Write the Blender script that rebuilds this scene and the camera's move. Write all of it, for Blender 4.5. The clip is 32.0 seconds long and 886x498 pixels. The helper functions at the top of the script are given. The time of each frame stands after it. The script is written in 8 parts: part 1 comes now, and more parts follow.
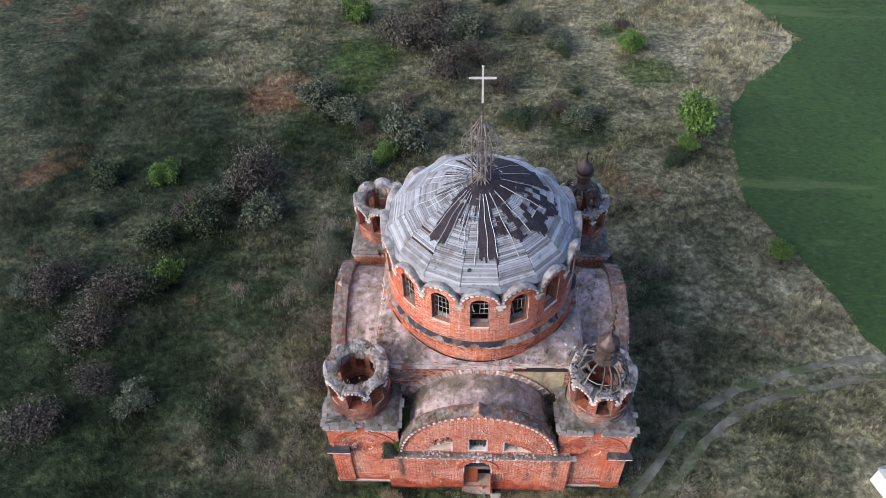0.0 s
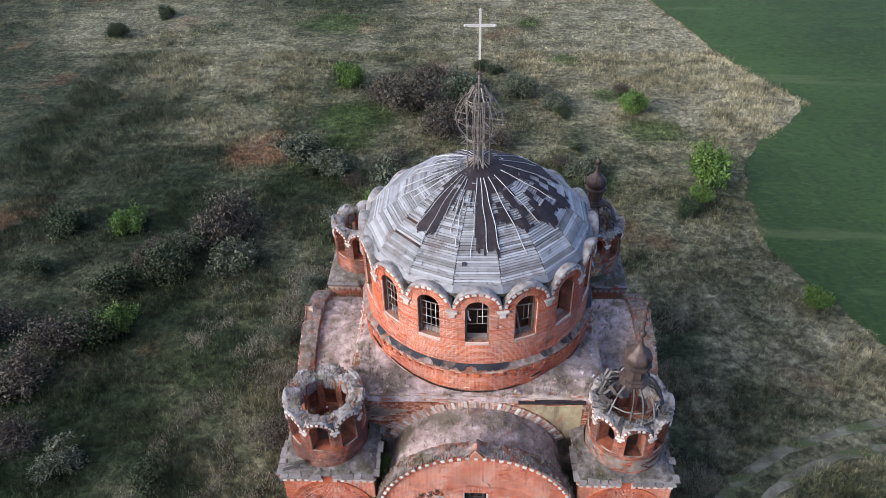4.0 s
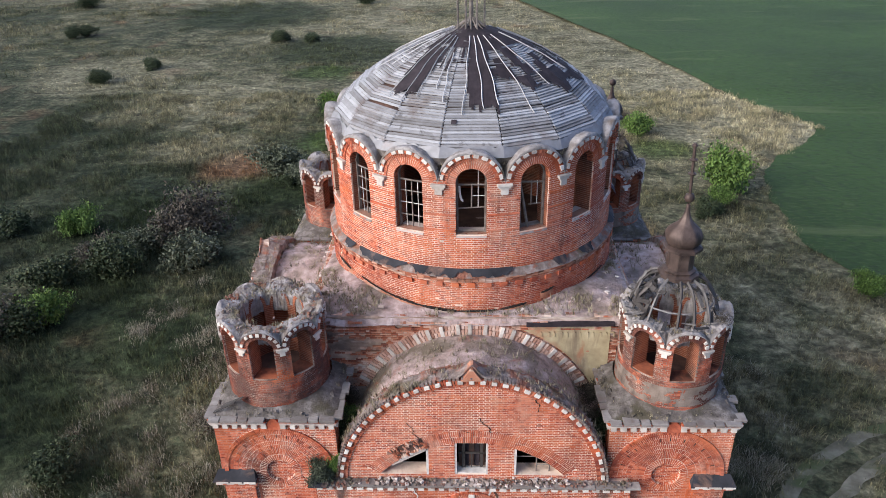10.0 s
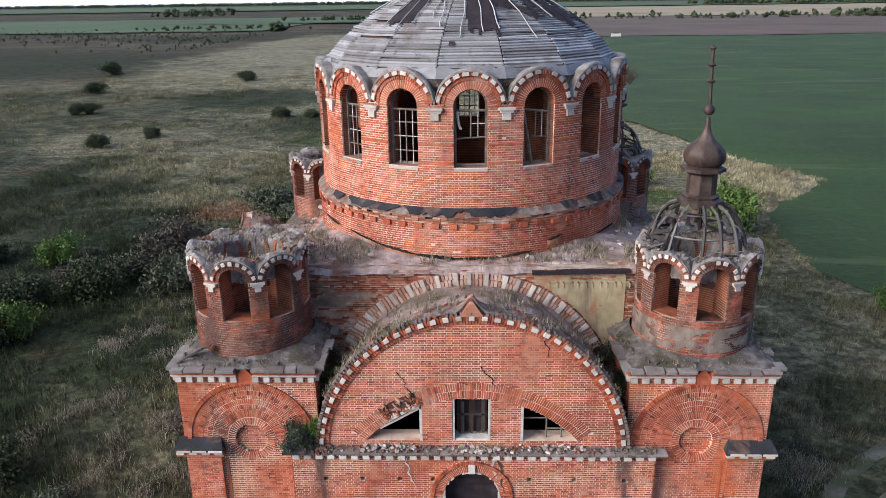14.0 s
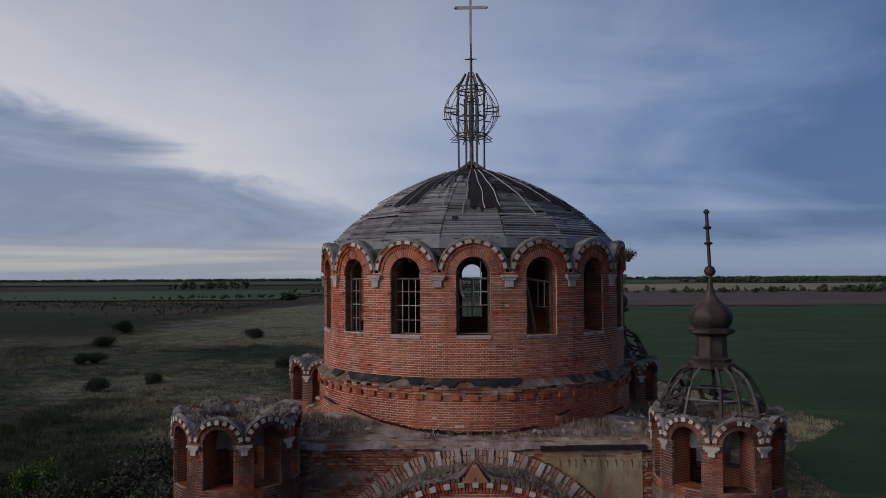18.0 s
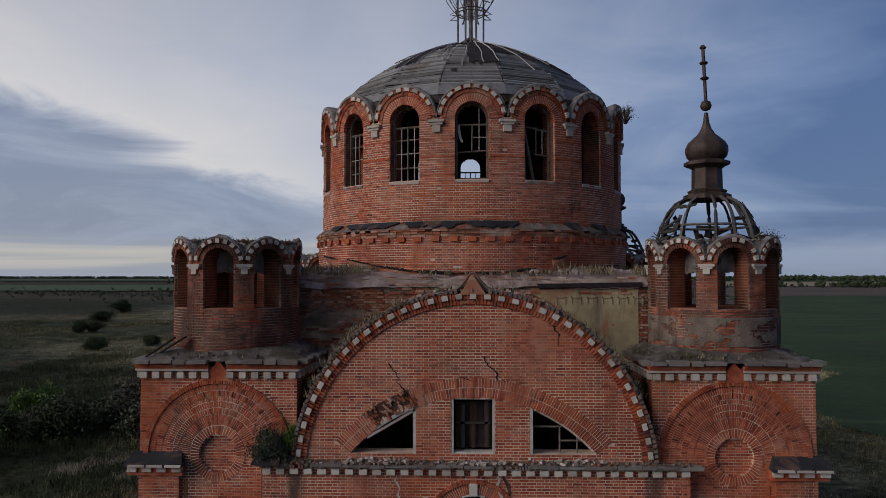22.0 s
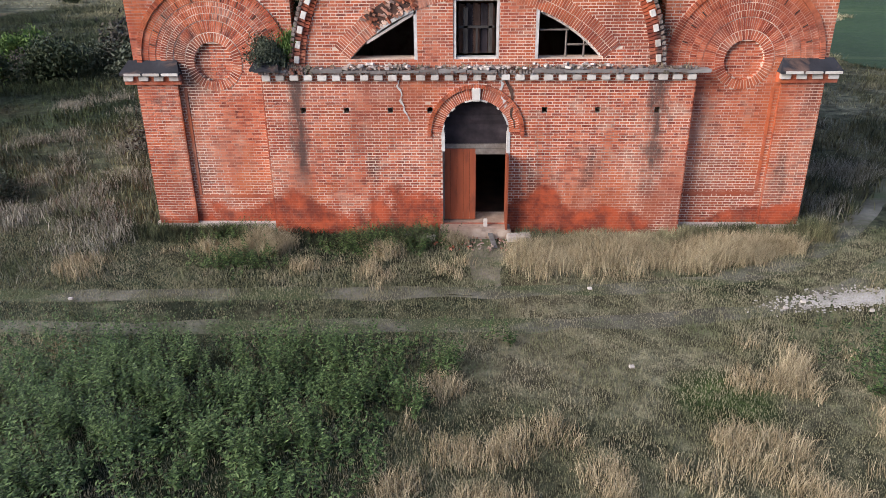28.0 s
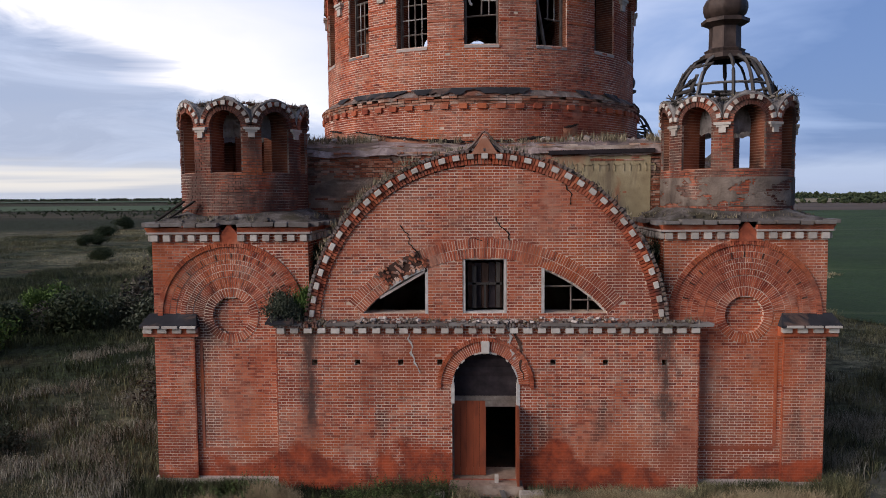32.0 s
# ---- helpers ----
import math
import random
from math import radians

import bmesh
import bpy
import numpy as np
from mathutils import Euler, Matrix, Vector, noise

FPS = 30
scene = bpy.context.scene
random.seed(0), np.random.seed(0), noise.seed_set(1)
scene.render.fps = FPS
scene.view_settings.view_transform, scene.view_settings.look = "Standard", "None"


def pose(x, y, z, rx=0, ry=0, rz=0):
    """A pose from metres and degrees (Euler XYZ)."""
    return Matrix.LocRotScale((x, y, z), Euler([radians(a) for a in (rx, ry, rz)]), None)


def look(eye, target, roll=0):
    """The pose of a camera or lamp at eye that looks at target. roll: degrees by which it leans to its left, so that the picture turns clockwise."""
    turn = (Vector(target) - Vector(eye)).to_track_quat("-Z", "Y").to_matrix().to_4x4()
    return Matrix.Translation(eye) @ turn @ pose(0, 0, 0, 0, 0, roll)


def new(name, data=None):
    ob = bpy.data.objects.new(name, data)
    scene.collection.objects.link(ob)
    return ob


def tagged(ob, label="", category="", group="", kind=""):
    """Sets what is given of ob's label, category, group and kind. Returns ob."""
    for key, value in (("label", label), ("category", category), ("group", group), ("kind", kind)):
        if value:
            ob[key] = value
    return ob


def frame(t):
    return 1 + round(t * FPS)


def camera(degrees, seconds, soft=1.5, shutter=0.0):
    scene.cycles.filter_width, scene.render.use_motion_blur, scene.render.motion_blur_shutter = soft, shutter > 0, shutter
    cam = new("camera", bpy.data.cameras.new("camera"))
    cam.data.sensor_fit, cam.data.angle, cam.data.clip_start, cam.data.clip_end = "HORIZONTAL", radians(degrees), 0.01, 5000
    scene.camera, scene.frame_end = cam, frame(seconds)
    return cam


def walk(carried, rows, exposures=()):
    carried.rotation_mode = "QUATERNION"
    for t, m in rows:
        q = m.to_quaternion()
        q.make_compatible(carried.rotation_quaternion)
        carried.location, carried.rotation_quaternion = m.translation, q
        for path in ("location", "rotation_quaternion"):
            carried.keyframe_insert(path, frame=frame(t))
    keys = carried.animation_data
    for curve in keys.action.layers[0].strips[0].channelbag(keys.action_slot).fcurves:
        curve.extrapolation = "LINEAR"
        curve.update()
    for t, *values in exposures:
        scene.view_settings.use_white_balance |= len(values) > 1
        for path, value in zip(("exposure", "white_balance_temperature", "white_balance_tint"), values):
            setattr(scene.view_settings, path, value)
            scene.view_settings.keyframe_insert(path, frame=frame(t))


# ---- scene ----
cam = camera(62.3, 32.0, soft=0.9)
PATH = [
    (0, (-0.141, -20.196, 44.706), (-0.232, -18.849, 43.230), -2.20),
    (0.5, (-0.109, -20.107, 43.611), (-0.200, -18.762, 42.133), -2.30),
    (1, (-0.139, -20.129, 42.424), (-0.227, -18.783, 40.948), -2.20),
    (1.5, (-0.125, -20.128, 41.246), (-0.212, -18.779, 39.772), -2.10),
    (2, (-0.160, -20.006, 40.132), (-0.244, -18.659, 38.656), -1.90),
    (2.5, (-0.115, -20.048, 38.889), (-0.200, -18.698, 37.416), -2.00),
    (3, (-0.075, -19.975, 37.608), (-0.159, -18.622, 36.137), -1.90),
    (3.5, (-0.143, -19.714, 36.563), (-0.224, -18.260, 35.192), -1.60),
    (4, (-0.128, -19.644, 35.274), (-0.210, -18.056, 34.060), -1.30),
    (4.5, (0.015, -19.827, 34.209), (-0.075, -18.125, 33.163), -1.20),
    (4.9, (-0.028, -19.552, 33.560), (-0.118, -17.791, 32.616), -1.22),
    (5.5, (-0.092, -19.140, 32.586), (-0.178, -17.374, 31.651), -1.25),
    (6.5, (-0.198, -18.453, 30.962), (-0.277, -16.686, 30.028), -1.30),
    (7, (-0.183, -18.556, 29.884), (-0.264, -16.789, 28.950), -1.30),
    (7.5, (-0.200, -18.623, 28.761), (-0.279, -16.855, 27.829), -1.20),
    (8, (-0.216, -18.696, 27.717), (-0.293, -16.926, 26.789), -1.20),
    (8.5, (-0.178, -18.688, 26.622), (-0.255, -16.918, 25.694), -1.20),
    (9, (-0.132, -18.736, 25.513), (-0.207, -16.964, 24.588), -1.10),
    (9.5, (-0.086, -18.758, 24.380), (-0.158, -16.986, 23.455), -1.10),
    (10, (0.010, -18.803, 23.418), (-0.062, -17.030, 22.495), -1.10),
    (10.5, (0.034, -18.818, 22.672), (-0.034, -17.044, 21.752), -1.10),
    (11, (-0.001, -18.810, 21.848), (-0.068, -17.034, 20.930), -1.10),
    (11.5, (-0.069, -18.821, 21.029), (-0.136, -17.044, 20.113), -1.10),
    (12, (-0.097, -18.846, 20.172), (-0.165, -17.068, 19.258), -1.10),
    (12.5, (-0.088, -18.869, 19.291), (-0.154, -17.090, 18.379), -1.00),
    (13, (-0.095, -18.874, 18.510), (-0.157, -17.095, 17.599), -1.00),
    (13.5, (-0.043, -18.860, 17.896), (-0.108, -17.027, 17.098), -0.90),
    (14, (-0.049, -18.838, 17.299), (-0.114, -16.947, 16.652), -0.80),
    (14.5, (-0.004, -18.891, 16.620), (-0.071, -16.952, 16.134), -0.70),
    (15, (-0.009, -18.877, 16.130), (-0.077, -16.905, 15.806), -0.60),
    (15.5, (0.019, -18.896, 15.822), (-0.051, -16.905, 15.645), -0.50),
    (16.0, (-0.015, -18.912, 15.475), (-0.082, -16.913, 15.442), -0.40),
    (16.5, (-0.048, -18.928, 15.128), (-0.113, -16.930, 15.196), -0.30),
    (17.5, (-0.115, -18.959, 14.434), (-0.175, -16.961, 14.510), -0.10),
    (18, (-0.056, -18.913, 14.083), (-0.126, -16.916, 14.159), -0.30),
    (18.5, (-0.171, -18.910, 13.711), (-0.234, -16.912, 13.785), -0.10),
    (19, (-0.110, -18.919, 13.151), (-0.176, -16.922, 13.227), -0.20),
    (19.5, (-0.177, -18.939, 12.508), (-0.237, -16.941, 12.583), -0.10),
    (20, (-0.179, -18.984, 11.866), (-0.240, -16.986, 11.941), -0.10),
    (20.5, (-0.175, -19.056, 11.287), (-0.238, -17.058, 11.361), -0.10),
    (21, (-0.107, -19.070, 10.568), (-0.174, -17.073, 10.646), -0.20),
    (21.5, (-0.130, -19.047, 9.929), (-0.191, -17.049, 10.003), -0.20),
    (22, (-0.070, -18.941, 9.268), (-0.136, -16.943, 9.343), -0.00),
    (22.5, (-0.025, -18.893, 8.736), (-0.093, -16.895, 8.809), -0.10),
    (23, (0.032, -18.750, 8.543), (-0.037, -16.753, 8.618), -0.20),
    (23.5, (-0.005, -18.735, 8.540), (-0.073, -16.737, 8.608), -0.10),
    (24, (-0.137, -18.796, 8.434), (-0.198, -16.797, 8.438), -0.10),
    (24.5, (-0.132, -18.847, 8.514), (-0.197, -16.861, 8.287), -0.20),
    (25, (-0.210, -18.817, 8.455), (-0.272, -16.878, 7.969), -0.40),
    (25.5, (-0.167, -18.808, 8.303), (-0.232, -16.939, 7.594), -0.60),
    (26, (-0.136, -18.657, 8.355), (-0.200, -16.885, 7.429), -0.70),
    (26.5, (-0.111, -18.639, 8.262), (-0.175, -16.869, 7.333), -0.60),
    (27.4, (-0.175, -18.631, 7.877), (-0.235, -16.857, 6.957), -0.55),
    (28.0, (-0.208, -18.628, 7.684), (-0.266, -16.796, 6.884), -0.53),
    (28.5, (-0.240, -18.624, 7.492), (-0.298, -16.727, 6.861), -0.50),
    (29, (-0.230, -18.664, 7.462), (-0.295, -16.716, 7.014), -0.50),
    (29.5, (-0.274, -18.676, 7.624), (-0.342, -16.726, 7.187), -0.50),
    (30, (-0.289, -18.696, 7.599), (-0.355, -16.745, 7.163), -0.50),
    (30.5, (-0.209, -18.741, 7.568), (-0.284, -16.783, 7.169), -0.50),
    (31, (-0.237, -18.802, 7.568), (-0.311, -16.828, 7.254), -0.50),
    (31.5, (-0.260, -18.818, 7.581), (-0.336, -16.832, 7.358), -0.40),
    (32, (-0.339, -18.760, 7.716), (-0.409, -16.766, 7.574), -0.40),
]
# the clip's camera closes down when the sky comes into view and opens again over the ground
EXPOSURES = [(0.0, 2.18, 5950, 11), (4.0, 2.18, 6000, 11), (7.0, 2.16, 6200, 11), (13.0, 2.09, 6200, 11), (14.0, 1.89, 6200, 11), (15.0, 1.01, 6000, 13), (15.5, 0.63, 6050, 12), (17.5, -0.12, 6150, 12), (20.0, -0.08, 6300, 12), (23.5, 0.06, 6850, 13),
             (24.0, 0.11, 7100, 14), (24.5, 0.41, 7500, 15), (25.0, 0.78, 7900, 19), (25.5, 1.54, 7000, 14), (26.0, 2.08, 6250, 12), (28.5, 2.04, 6300, 12), (29.0, 1.64, 6350, 14), (30.5, 1.34, 6500, 15), (32.0, 0.84, 6450, 15)]
walk(cam, [(t, look(eye, target, roll)) for t, eye, target, roll in PATH], EXPOSURES)

# ---- light ----
SUN_AZ, SUN_EL = 238.0, 24.0          # degrees clockwise from +y, and above the horizon
world = bpy.data.worlds.new("overcast_sky")
scene.world = world
world.use_nodes = True


def node(nt, kind, **sets):
    n = nt.nodes.new(kind)
    for key, value in sets.items():
        if key == "op":
            n.operation = value
        elif key == "blend":
            n.data_type, n.blend_type = "RGBA", value
        elif key == "clamp":
            n.clamp = value
    return n


def fill(nt, sock, value):
    if isinstance(value, bpy.types.NodeSocket):
        nt.links.new(value, sock)
    else:
        sock.default_value = value


def calc(nt, op, a, b=0.0, c=0.0):
    n = node(nt, "ShaderNodeMath", op=op)
    for k, v in enumerate((a, b, c)):
        fill(nt, n.inputs[k], v)
    return n.outputs[0]


def mixc(nt, f, a, b, blend="MIX"):
    n = node(nt, "ShaderNodeMix", blend=blend)
    n.clamp_factor = True
    fill(nt, n.inputs[0], f)
    for k, v in ((6, a), (7, b)):
        fill(nt, n.inputs[k], (*v, 1) if isinstance(v, tuple) and len(v) == 3 else v)
    return n.outputs[2]


def noise_of(nt, vec, scale, detail=3.0, rough=0.55, distort=0.0):
    n = node(nt, "ShaderNodeTexNoise")
    nt.links.new(vec, n.inputs["Vector"])
    n.inputs["Scale"].default_value, n.inputs["Detail"].default_value = scale, detail
    n.inputs["Roughness"].default_value, n.inputs["Distortion"].default_value = rough, distort
    return n.outputs["Fac"]


def ramp(nt, f, stops):
    n = node(nt, "ShaderNodeValToRGB")
    fill(nt, n.inputs[0], f)
    els = n.color_ramp.elements
    while len(els) < len(stops):
        els.new(0.5)
    for e, (p, c) in zip(els, stops):
        e.position = p
        e.color = (c, c, c, 1) if isinstance(c, (int, float)) else (*c, 1)
    return n.outputs[0]


def stretch(nt, vec, sx, sy, sz):
    n = node(nt, "ShaderNodeVectorMath", op="MULTIPLY")
    nt.links.new(vec, n.inputs[0])
    n.inputs[1].default_value = (sx, sy, sz)
    return n.outputs[0]


def build_sky():
    nt = world.node_tree
    nt.nodes.clear()
    out = node(nt, "ShaderNodeOutputWorld")
    bg = node(nt, "ShaderNodeBackground")
    sky = node(nt, "ShaderNodeTexSky")
    sky.sky_type, sky.sun_disc = "NISHITA", False
    sky.sun_elevation, sky.sun_rotation = radians(SUN_EL), radians(SUN_AZ)
    co = node(nt, "ShaderNodeTexCoord").outputs["Generated"]
    sep = node(nt, "ShaderNodeSeparateXYZ")
    nt.links.new(co, sep.inputs[0])
    up = calc(nt, "MAXIMUM", sep.outputs[2], 0.0)
    # layers of cloud are drawn out flat: they thin towards the horizon like a real ceiling
    flat = calc(nt, "ADD", up, 0.10)
    px, py = calc(nt, "DIVIDE", sep.outputs[0], flat), calc(nt, "DIVIDE", sep.outputs[1], flat)
    comb = node(nt, "ShaderNodeCombineXYZ")
    nt.links.new(px, comb.inputs[0]), nt.links.new(py, comb.inputs[1])
    n1 = noise_of(nt, stretch(nt, comb.outputs[0], 0.55, 1.0, 1.0), 0.55, 5.0, 0.5, 0.6)
    n2 = noise_of(nt, stretch(nt, co, 1.3, 1.3, 4.2), 1.7, 5.0, 0.55, 0.7)
    # brighter towards the west, where the cloud is thin; deep blue-grey towards the east
    west = calc(nt, "MULTIPLY_ADD", sep.outputs[0], -0.95, 0.42)
    west = calc(nt, "ADD", west, calc(nt, "MULTIPLY_ADD", sep.outputs[1], 0.05, 0.0))
    body = calc(nt, "ADD", west, calc(nt, "MULTIPLY", calc(nt, "SUBTRACT", n1, 0.5), 0.85))
    body = calc(nt, "ADD", body, calc(nt, "MULTIPLY", calc(nt, "SUBTRACT", n2, 0.5), 0.75))
    cloud = ramp(nt, body, [(0.0, (0.09, 0.16, 0.34)), (0.2, (0.20, 0.285, 0.48)), (0.42, (0.38, 0.45, 0.61)),
                            (0.62, (0.50, 0.55, 0.67)), (0.86, (0.58, 0.61, 0.69)), (1.0, (0.68, 0.68, 0.72))])
    # a slate bank whose torn, bright upper edge sinks from the west to the north; cream air under it
    wob = noise_of(nt, stretch(nt, co, 2.4, 2.4, 9.0), 1.9, 6.0, 0.6, 0.8)
    lift = calc(nt, "ADD", calc(nt, "MULTIPLY_ADD", wob, 0.10, -0.05), calc(nt, "ADD", up, calc(nt, "MULTIPLY", sep.outputs[0], 0.36)))
    lift = calc(nt, "ADD", lift, 0.5)
    side = ramp(nt, calc(nt, "MULTIPLY_ADD", sep.outputs[0], 0.5, 0.5), [(0.36, 1.0), (0.50, 0.0)])
    rift = ramp(nt, lift, [(0.515, 0.0), (0.535, 1.0), (0.56, 0.75), (0.68, 0.0)])
    bank = ramp(nt, lift, [(0.0, 1.0), (0.50, 0.9), (0.528, 0.0)])
    cloud = mixc(nt, calc(nt, "MULTIPLY", calc(nt, "MULTIPLY", rift, side), 0.8), cloud, (0.84, 0.82, 0.80))
    bankc = mixc(nt, ramp(nt, wob, [(0.40, 0.0), (0.62, 1.0)]), (0.20, 0.26, 0.39), (0.31, 0.38, 0.52))
    cloud = mixc(nt, calc(nt, "MULTIPLY", calc(nt, "MULTIPLY", bank, side), 0.9), cloud, bankc)
    low = ramp(nt, calc(nt, "ADD", up, calc(nt, "MULTIPLY_ADD", wob, 0.03, -0.015)), [(0.0, 0.75), (0.012, 0.95), (0.032, 1.0), (0.052, 0.0)])
    thin = ramp(nt, noise_of(nt, stretch(nt, co, 1.1, 1.1, 34.0), 1.3, 3.0, 0.5, 0.2), [(0.50, 0.0), (0.60, 0.6)])
    lowc = mixc(nt, thin, (0.62, 0.60, 0.55), (0.27, 0.33, 0.44))
    lowc = mixc(nt, ramp(nt, calc(nt, "MULTIPLY_ADD", sep.outputs[0], 0.5, 0.5), [(0.46, 0.0), (0.62, 1.0)]), lowc, (0.30, 0.38, 0.54))
    lowc = mixc(nt, ramp(nt, up, [(0.0, 0.8), (0.016, 0.0)]), lowc, (0.34, 0.40, 0.50))
    cloud = mixc(nt, calc(nt, "MULTIPLY", low, 0.9), cloud, lowc)
    clear = mixc(nt, 1.0, sky.outputs[0], (0.10, 0.10, 0.10), "MULTIPLY")
    # the unseen sky overhead and to the south is dimmed, to darken the foreground
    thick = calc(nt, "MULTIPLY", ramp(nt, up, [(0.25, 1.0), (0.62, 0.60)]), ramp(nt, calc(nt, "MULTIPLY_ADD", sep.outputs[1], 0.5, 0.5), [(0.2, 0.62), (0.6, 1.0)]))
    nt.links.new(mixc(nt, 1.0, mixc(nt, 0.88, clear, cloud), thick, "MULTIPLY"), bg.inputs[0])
    bg.inputs[1].default_value = 0.85
    nt.links.new(bg.outputs[0], out.inputs[0])


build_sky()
lamp = bpy.data.lights.new("sun", "SUN")
lamp.energy, lamp.angle, lamp.color = 1.3, radians(38), (1.0, 0.93, 0.86)
sun = new("sun", lamp)
_a, _e = radians(SUN_AZ), radians(SUN_EL)
sun.matrix_world = look((0, 0, 60), (-60 * math.sin(_a) * math.cos(_e), -60 * math.cos(_a) * math.cos(_e), 60 - 60 * math.sin(_e)))

# ---- materials ----


def material(name, stops, scale=3.0, rough=0.85, bump=0.0, bump_scale=30.0, spread=0.0, single=False, stains=(), metal=0.0,
             streak=(1, 1, 1), detail=4.0, finish=None, distance=0.02):
    """A surface: a ramp over noise, a spread of value from piece to piece, stains of (colour, scale, low, high, strength, stretch), and relief."""
    m = bpy.data.materials.new(name)
    m.use_nodes = True
    nt = m.node_tree
    b = nt.nodes["Principled BSDF"]
    geo = node(nt, "ShaderNodeNewGeometry")
    pos = geo.outputs["Position"]
    f = noise_of(nt, stretch(nt, pos, *streak), scale, detail, 0.6)
    if spread:
        r = node(nt, "ShaderNodeObjectInfo").outputs["Random"] if single else geo.outputs["Random Per Island"]
        f = calc(nt, "ADD", calc(nt, "MULTIPLY", f, 1 - spread), calc(nt, "MULTIPLY", r, spread))
    c = ramp(nt, f, stops)
    for colour, sc, lo, hi, strength, st in stains:
        g = noise_of(nt, stretch(nt, pos, *st), sc, 5.0, 0.6, 0.4)
        g = ramp(nt, g, [(lo, 0.0), (hi, strength)])
        c = mixc(nt, g, c, colour)
    if finish:
        c = finish(nt, pos, c)
    nt.links.new(c, b.inputs["Base Color"])
    b.inputs["Roughness"].default_value, b.inputs["Metallic"].default_value = rough, metal
    b.inputs["Specular IOR Level"].default_value = 0.25
    if bump:
        bp = node(nt, "ShaderNodeBump")
        bp.inputs["Strength"].default_value, bp.inputs["Distance"].default_value = bump, distance
        nt.links.new(noise_of(nt, pos, bump_scale, 5.0, 0.65), bp.inputs["Height"])
        nt.links.new(bp.outputs[0], b.inputs["Normal"])
    return m


def damp_red(nt, pos, c):
    """The foot of the walls, where salts and damp have washed the joints red."""
    sep = node(nt, "ShaderNodeSeparateXYZ")
    nt.links.new(pos, sep.inputs[0])
    edge = calc(nt, "ADD", sep.outputs[2], calc(nt, "MULTIPLY", noise_of(nt, pos, 0.30, 6.0, 0.6, 0.4), 5.0))
    g = ramp(nt, calc(nt, "MULTIPLY", edge, 0.25), [(0.80, 0.88), (0.87, 0.0)])
    c = mixc(nt, g, c, mixc(nt, ramp(nt, noise_of(nt, pos, 2.2, 5.0, 0.65), [(0.40, 0.0), (0.62, 1.0)]), (0.17, 0.034, 0.02), (0.48, 0.088, 0.032)))
    # a run of soot below the broken end of the ledge
    far = calc(nt, "ABSOLUTE", calc(nt, "SUBTRACT", calc(nt, "ABSOLUTE", calc(nt, "SUBTRACT", sep.outputs[0], 0.1)), 4.6))
    far = calc(nt, "ADD", far, calc(nt, "MULTIPLY", noise_of(nt, stretch(nt, pos, 2.0, 2.0, 0.9), 1.5, 6.0, 0.7), 1.3))
    run = calc(nt, "MULTIPLY", ramp(nt, far, [(0.62, 0.9), (1.15, 0.0)]), ramp(nt, calc(nt, "MULTIPLY", sep.outputs[2], 0.2), [(0.18, 0.0), (0.4, 1.0)]))
    run = calc(nt, "MULTIPLY", run, calc(nt, "LESS_THAN", sep.outputs[1], 0.15))
    return mixc(nt, run, c, (0.085, 0.055, 0.048))


BRICK_STOPS = [(0.22, (0.14, 0.030, 0.020)), (0.38, (0.31, 0.068, 0.037)), (0.55, (0.48, 0.116, 0.056)), (0.74, (0.60, 0.185, 0.098)), (0.90, (0.69, 0.33, 0.22))]
BRICK_STAINS = (((0.58, 0.31, 0.21), 0.38, 0.48, 0.66, 0.35, (1, 1, 0.8)), ((0.60, 0.36, 0.26), 1.6, 0.54, 0.70, 0.45, (1, 1, 1)), ((0.085, 0.042, 0.034), 0.8, 0.57, 0.70, 0.75, (1.3, 1.3, 0.35)),
                ((0.52, 0.13, 0.042), 0.45, 0.52, 0.64, 0.6, (1, 1, 1)), ((0.22, 0.05, 0.032), 0.33, 0.52, 0.62, 0.55, (1, 1, 1.5)), ((0.17, 0.06, 0.045), 2.6, 0.58, 0.72, 0.6, (1, 1, 1.6)))
M_BRICK = material("brick", BRICK_STOPS, 5.0, 0.9, 0.6, 45.0, 0.36, stains=BRICK_STAINS, finish=damp_red)
M_BRICK_ONE = material("brick_single", BRICK_STOPS, 5.0, 0.9, 0.6, 45.0, 0.36, single=True, stains=BRICK_STAINS, finish=damp_red)
DIRTY_STAINS = BRICK_STAINS + (((0.27, 0.19, 0.155), 1.3, 0.46, 0.64, 0.6, (0.8, 0.8, 1.6)), ((0.050, 0.031, 0.028), 0.7, 0.40, 0.56, 0.72, (1.2, 1.2, 0.7)), ((0.075, 0.042, 0.036), 3.2, 0.50, 0.66, 0.6, (1, 1, 1.3)))
M_BRICK_DIRTY = material("weathered_brick", BRICK_STOPS, 5.0, 0.9, 0.6, 45.0, 0.34, stains=DIRTY_STAINS)
M_BRICK_PALE_ONE = material("limed_brick_single", [(0.2, (0.30, 0.15, 0.105)), (0.5, (0.50, 0.30, 0.225)), (0.85, (0.68, 0.52, 0.44))], 4.0, 0.9, 0.6, 40.0, 0.5, single=True)

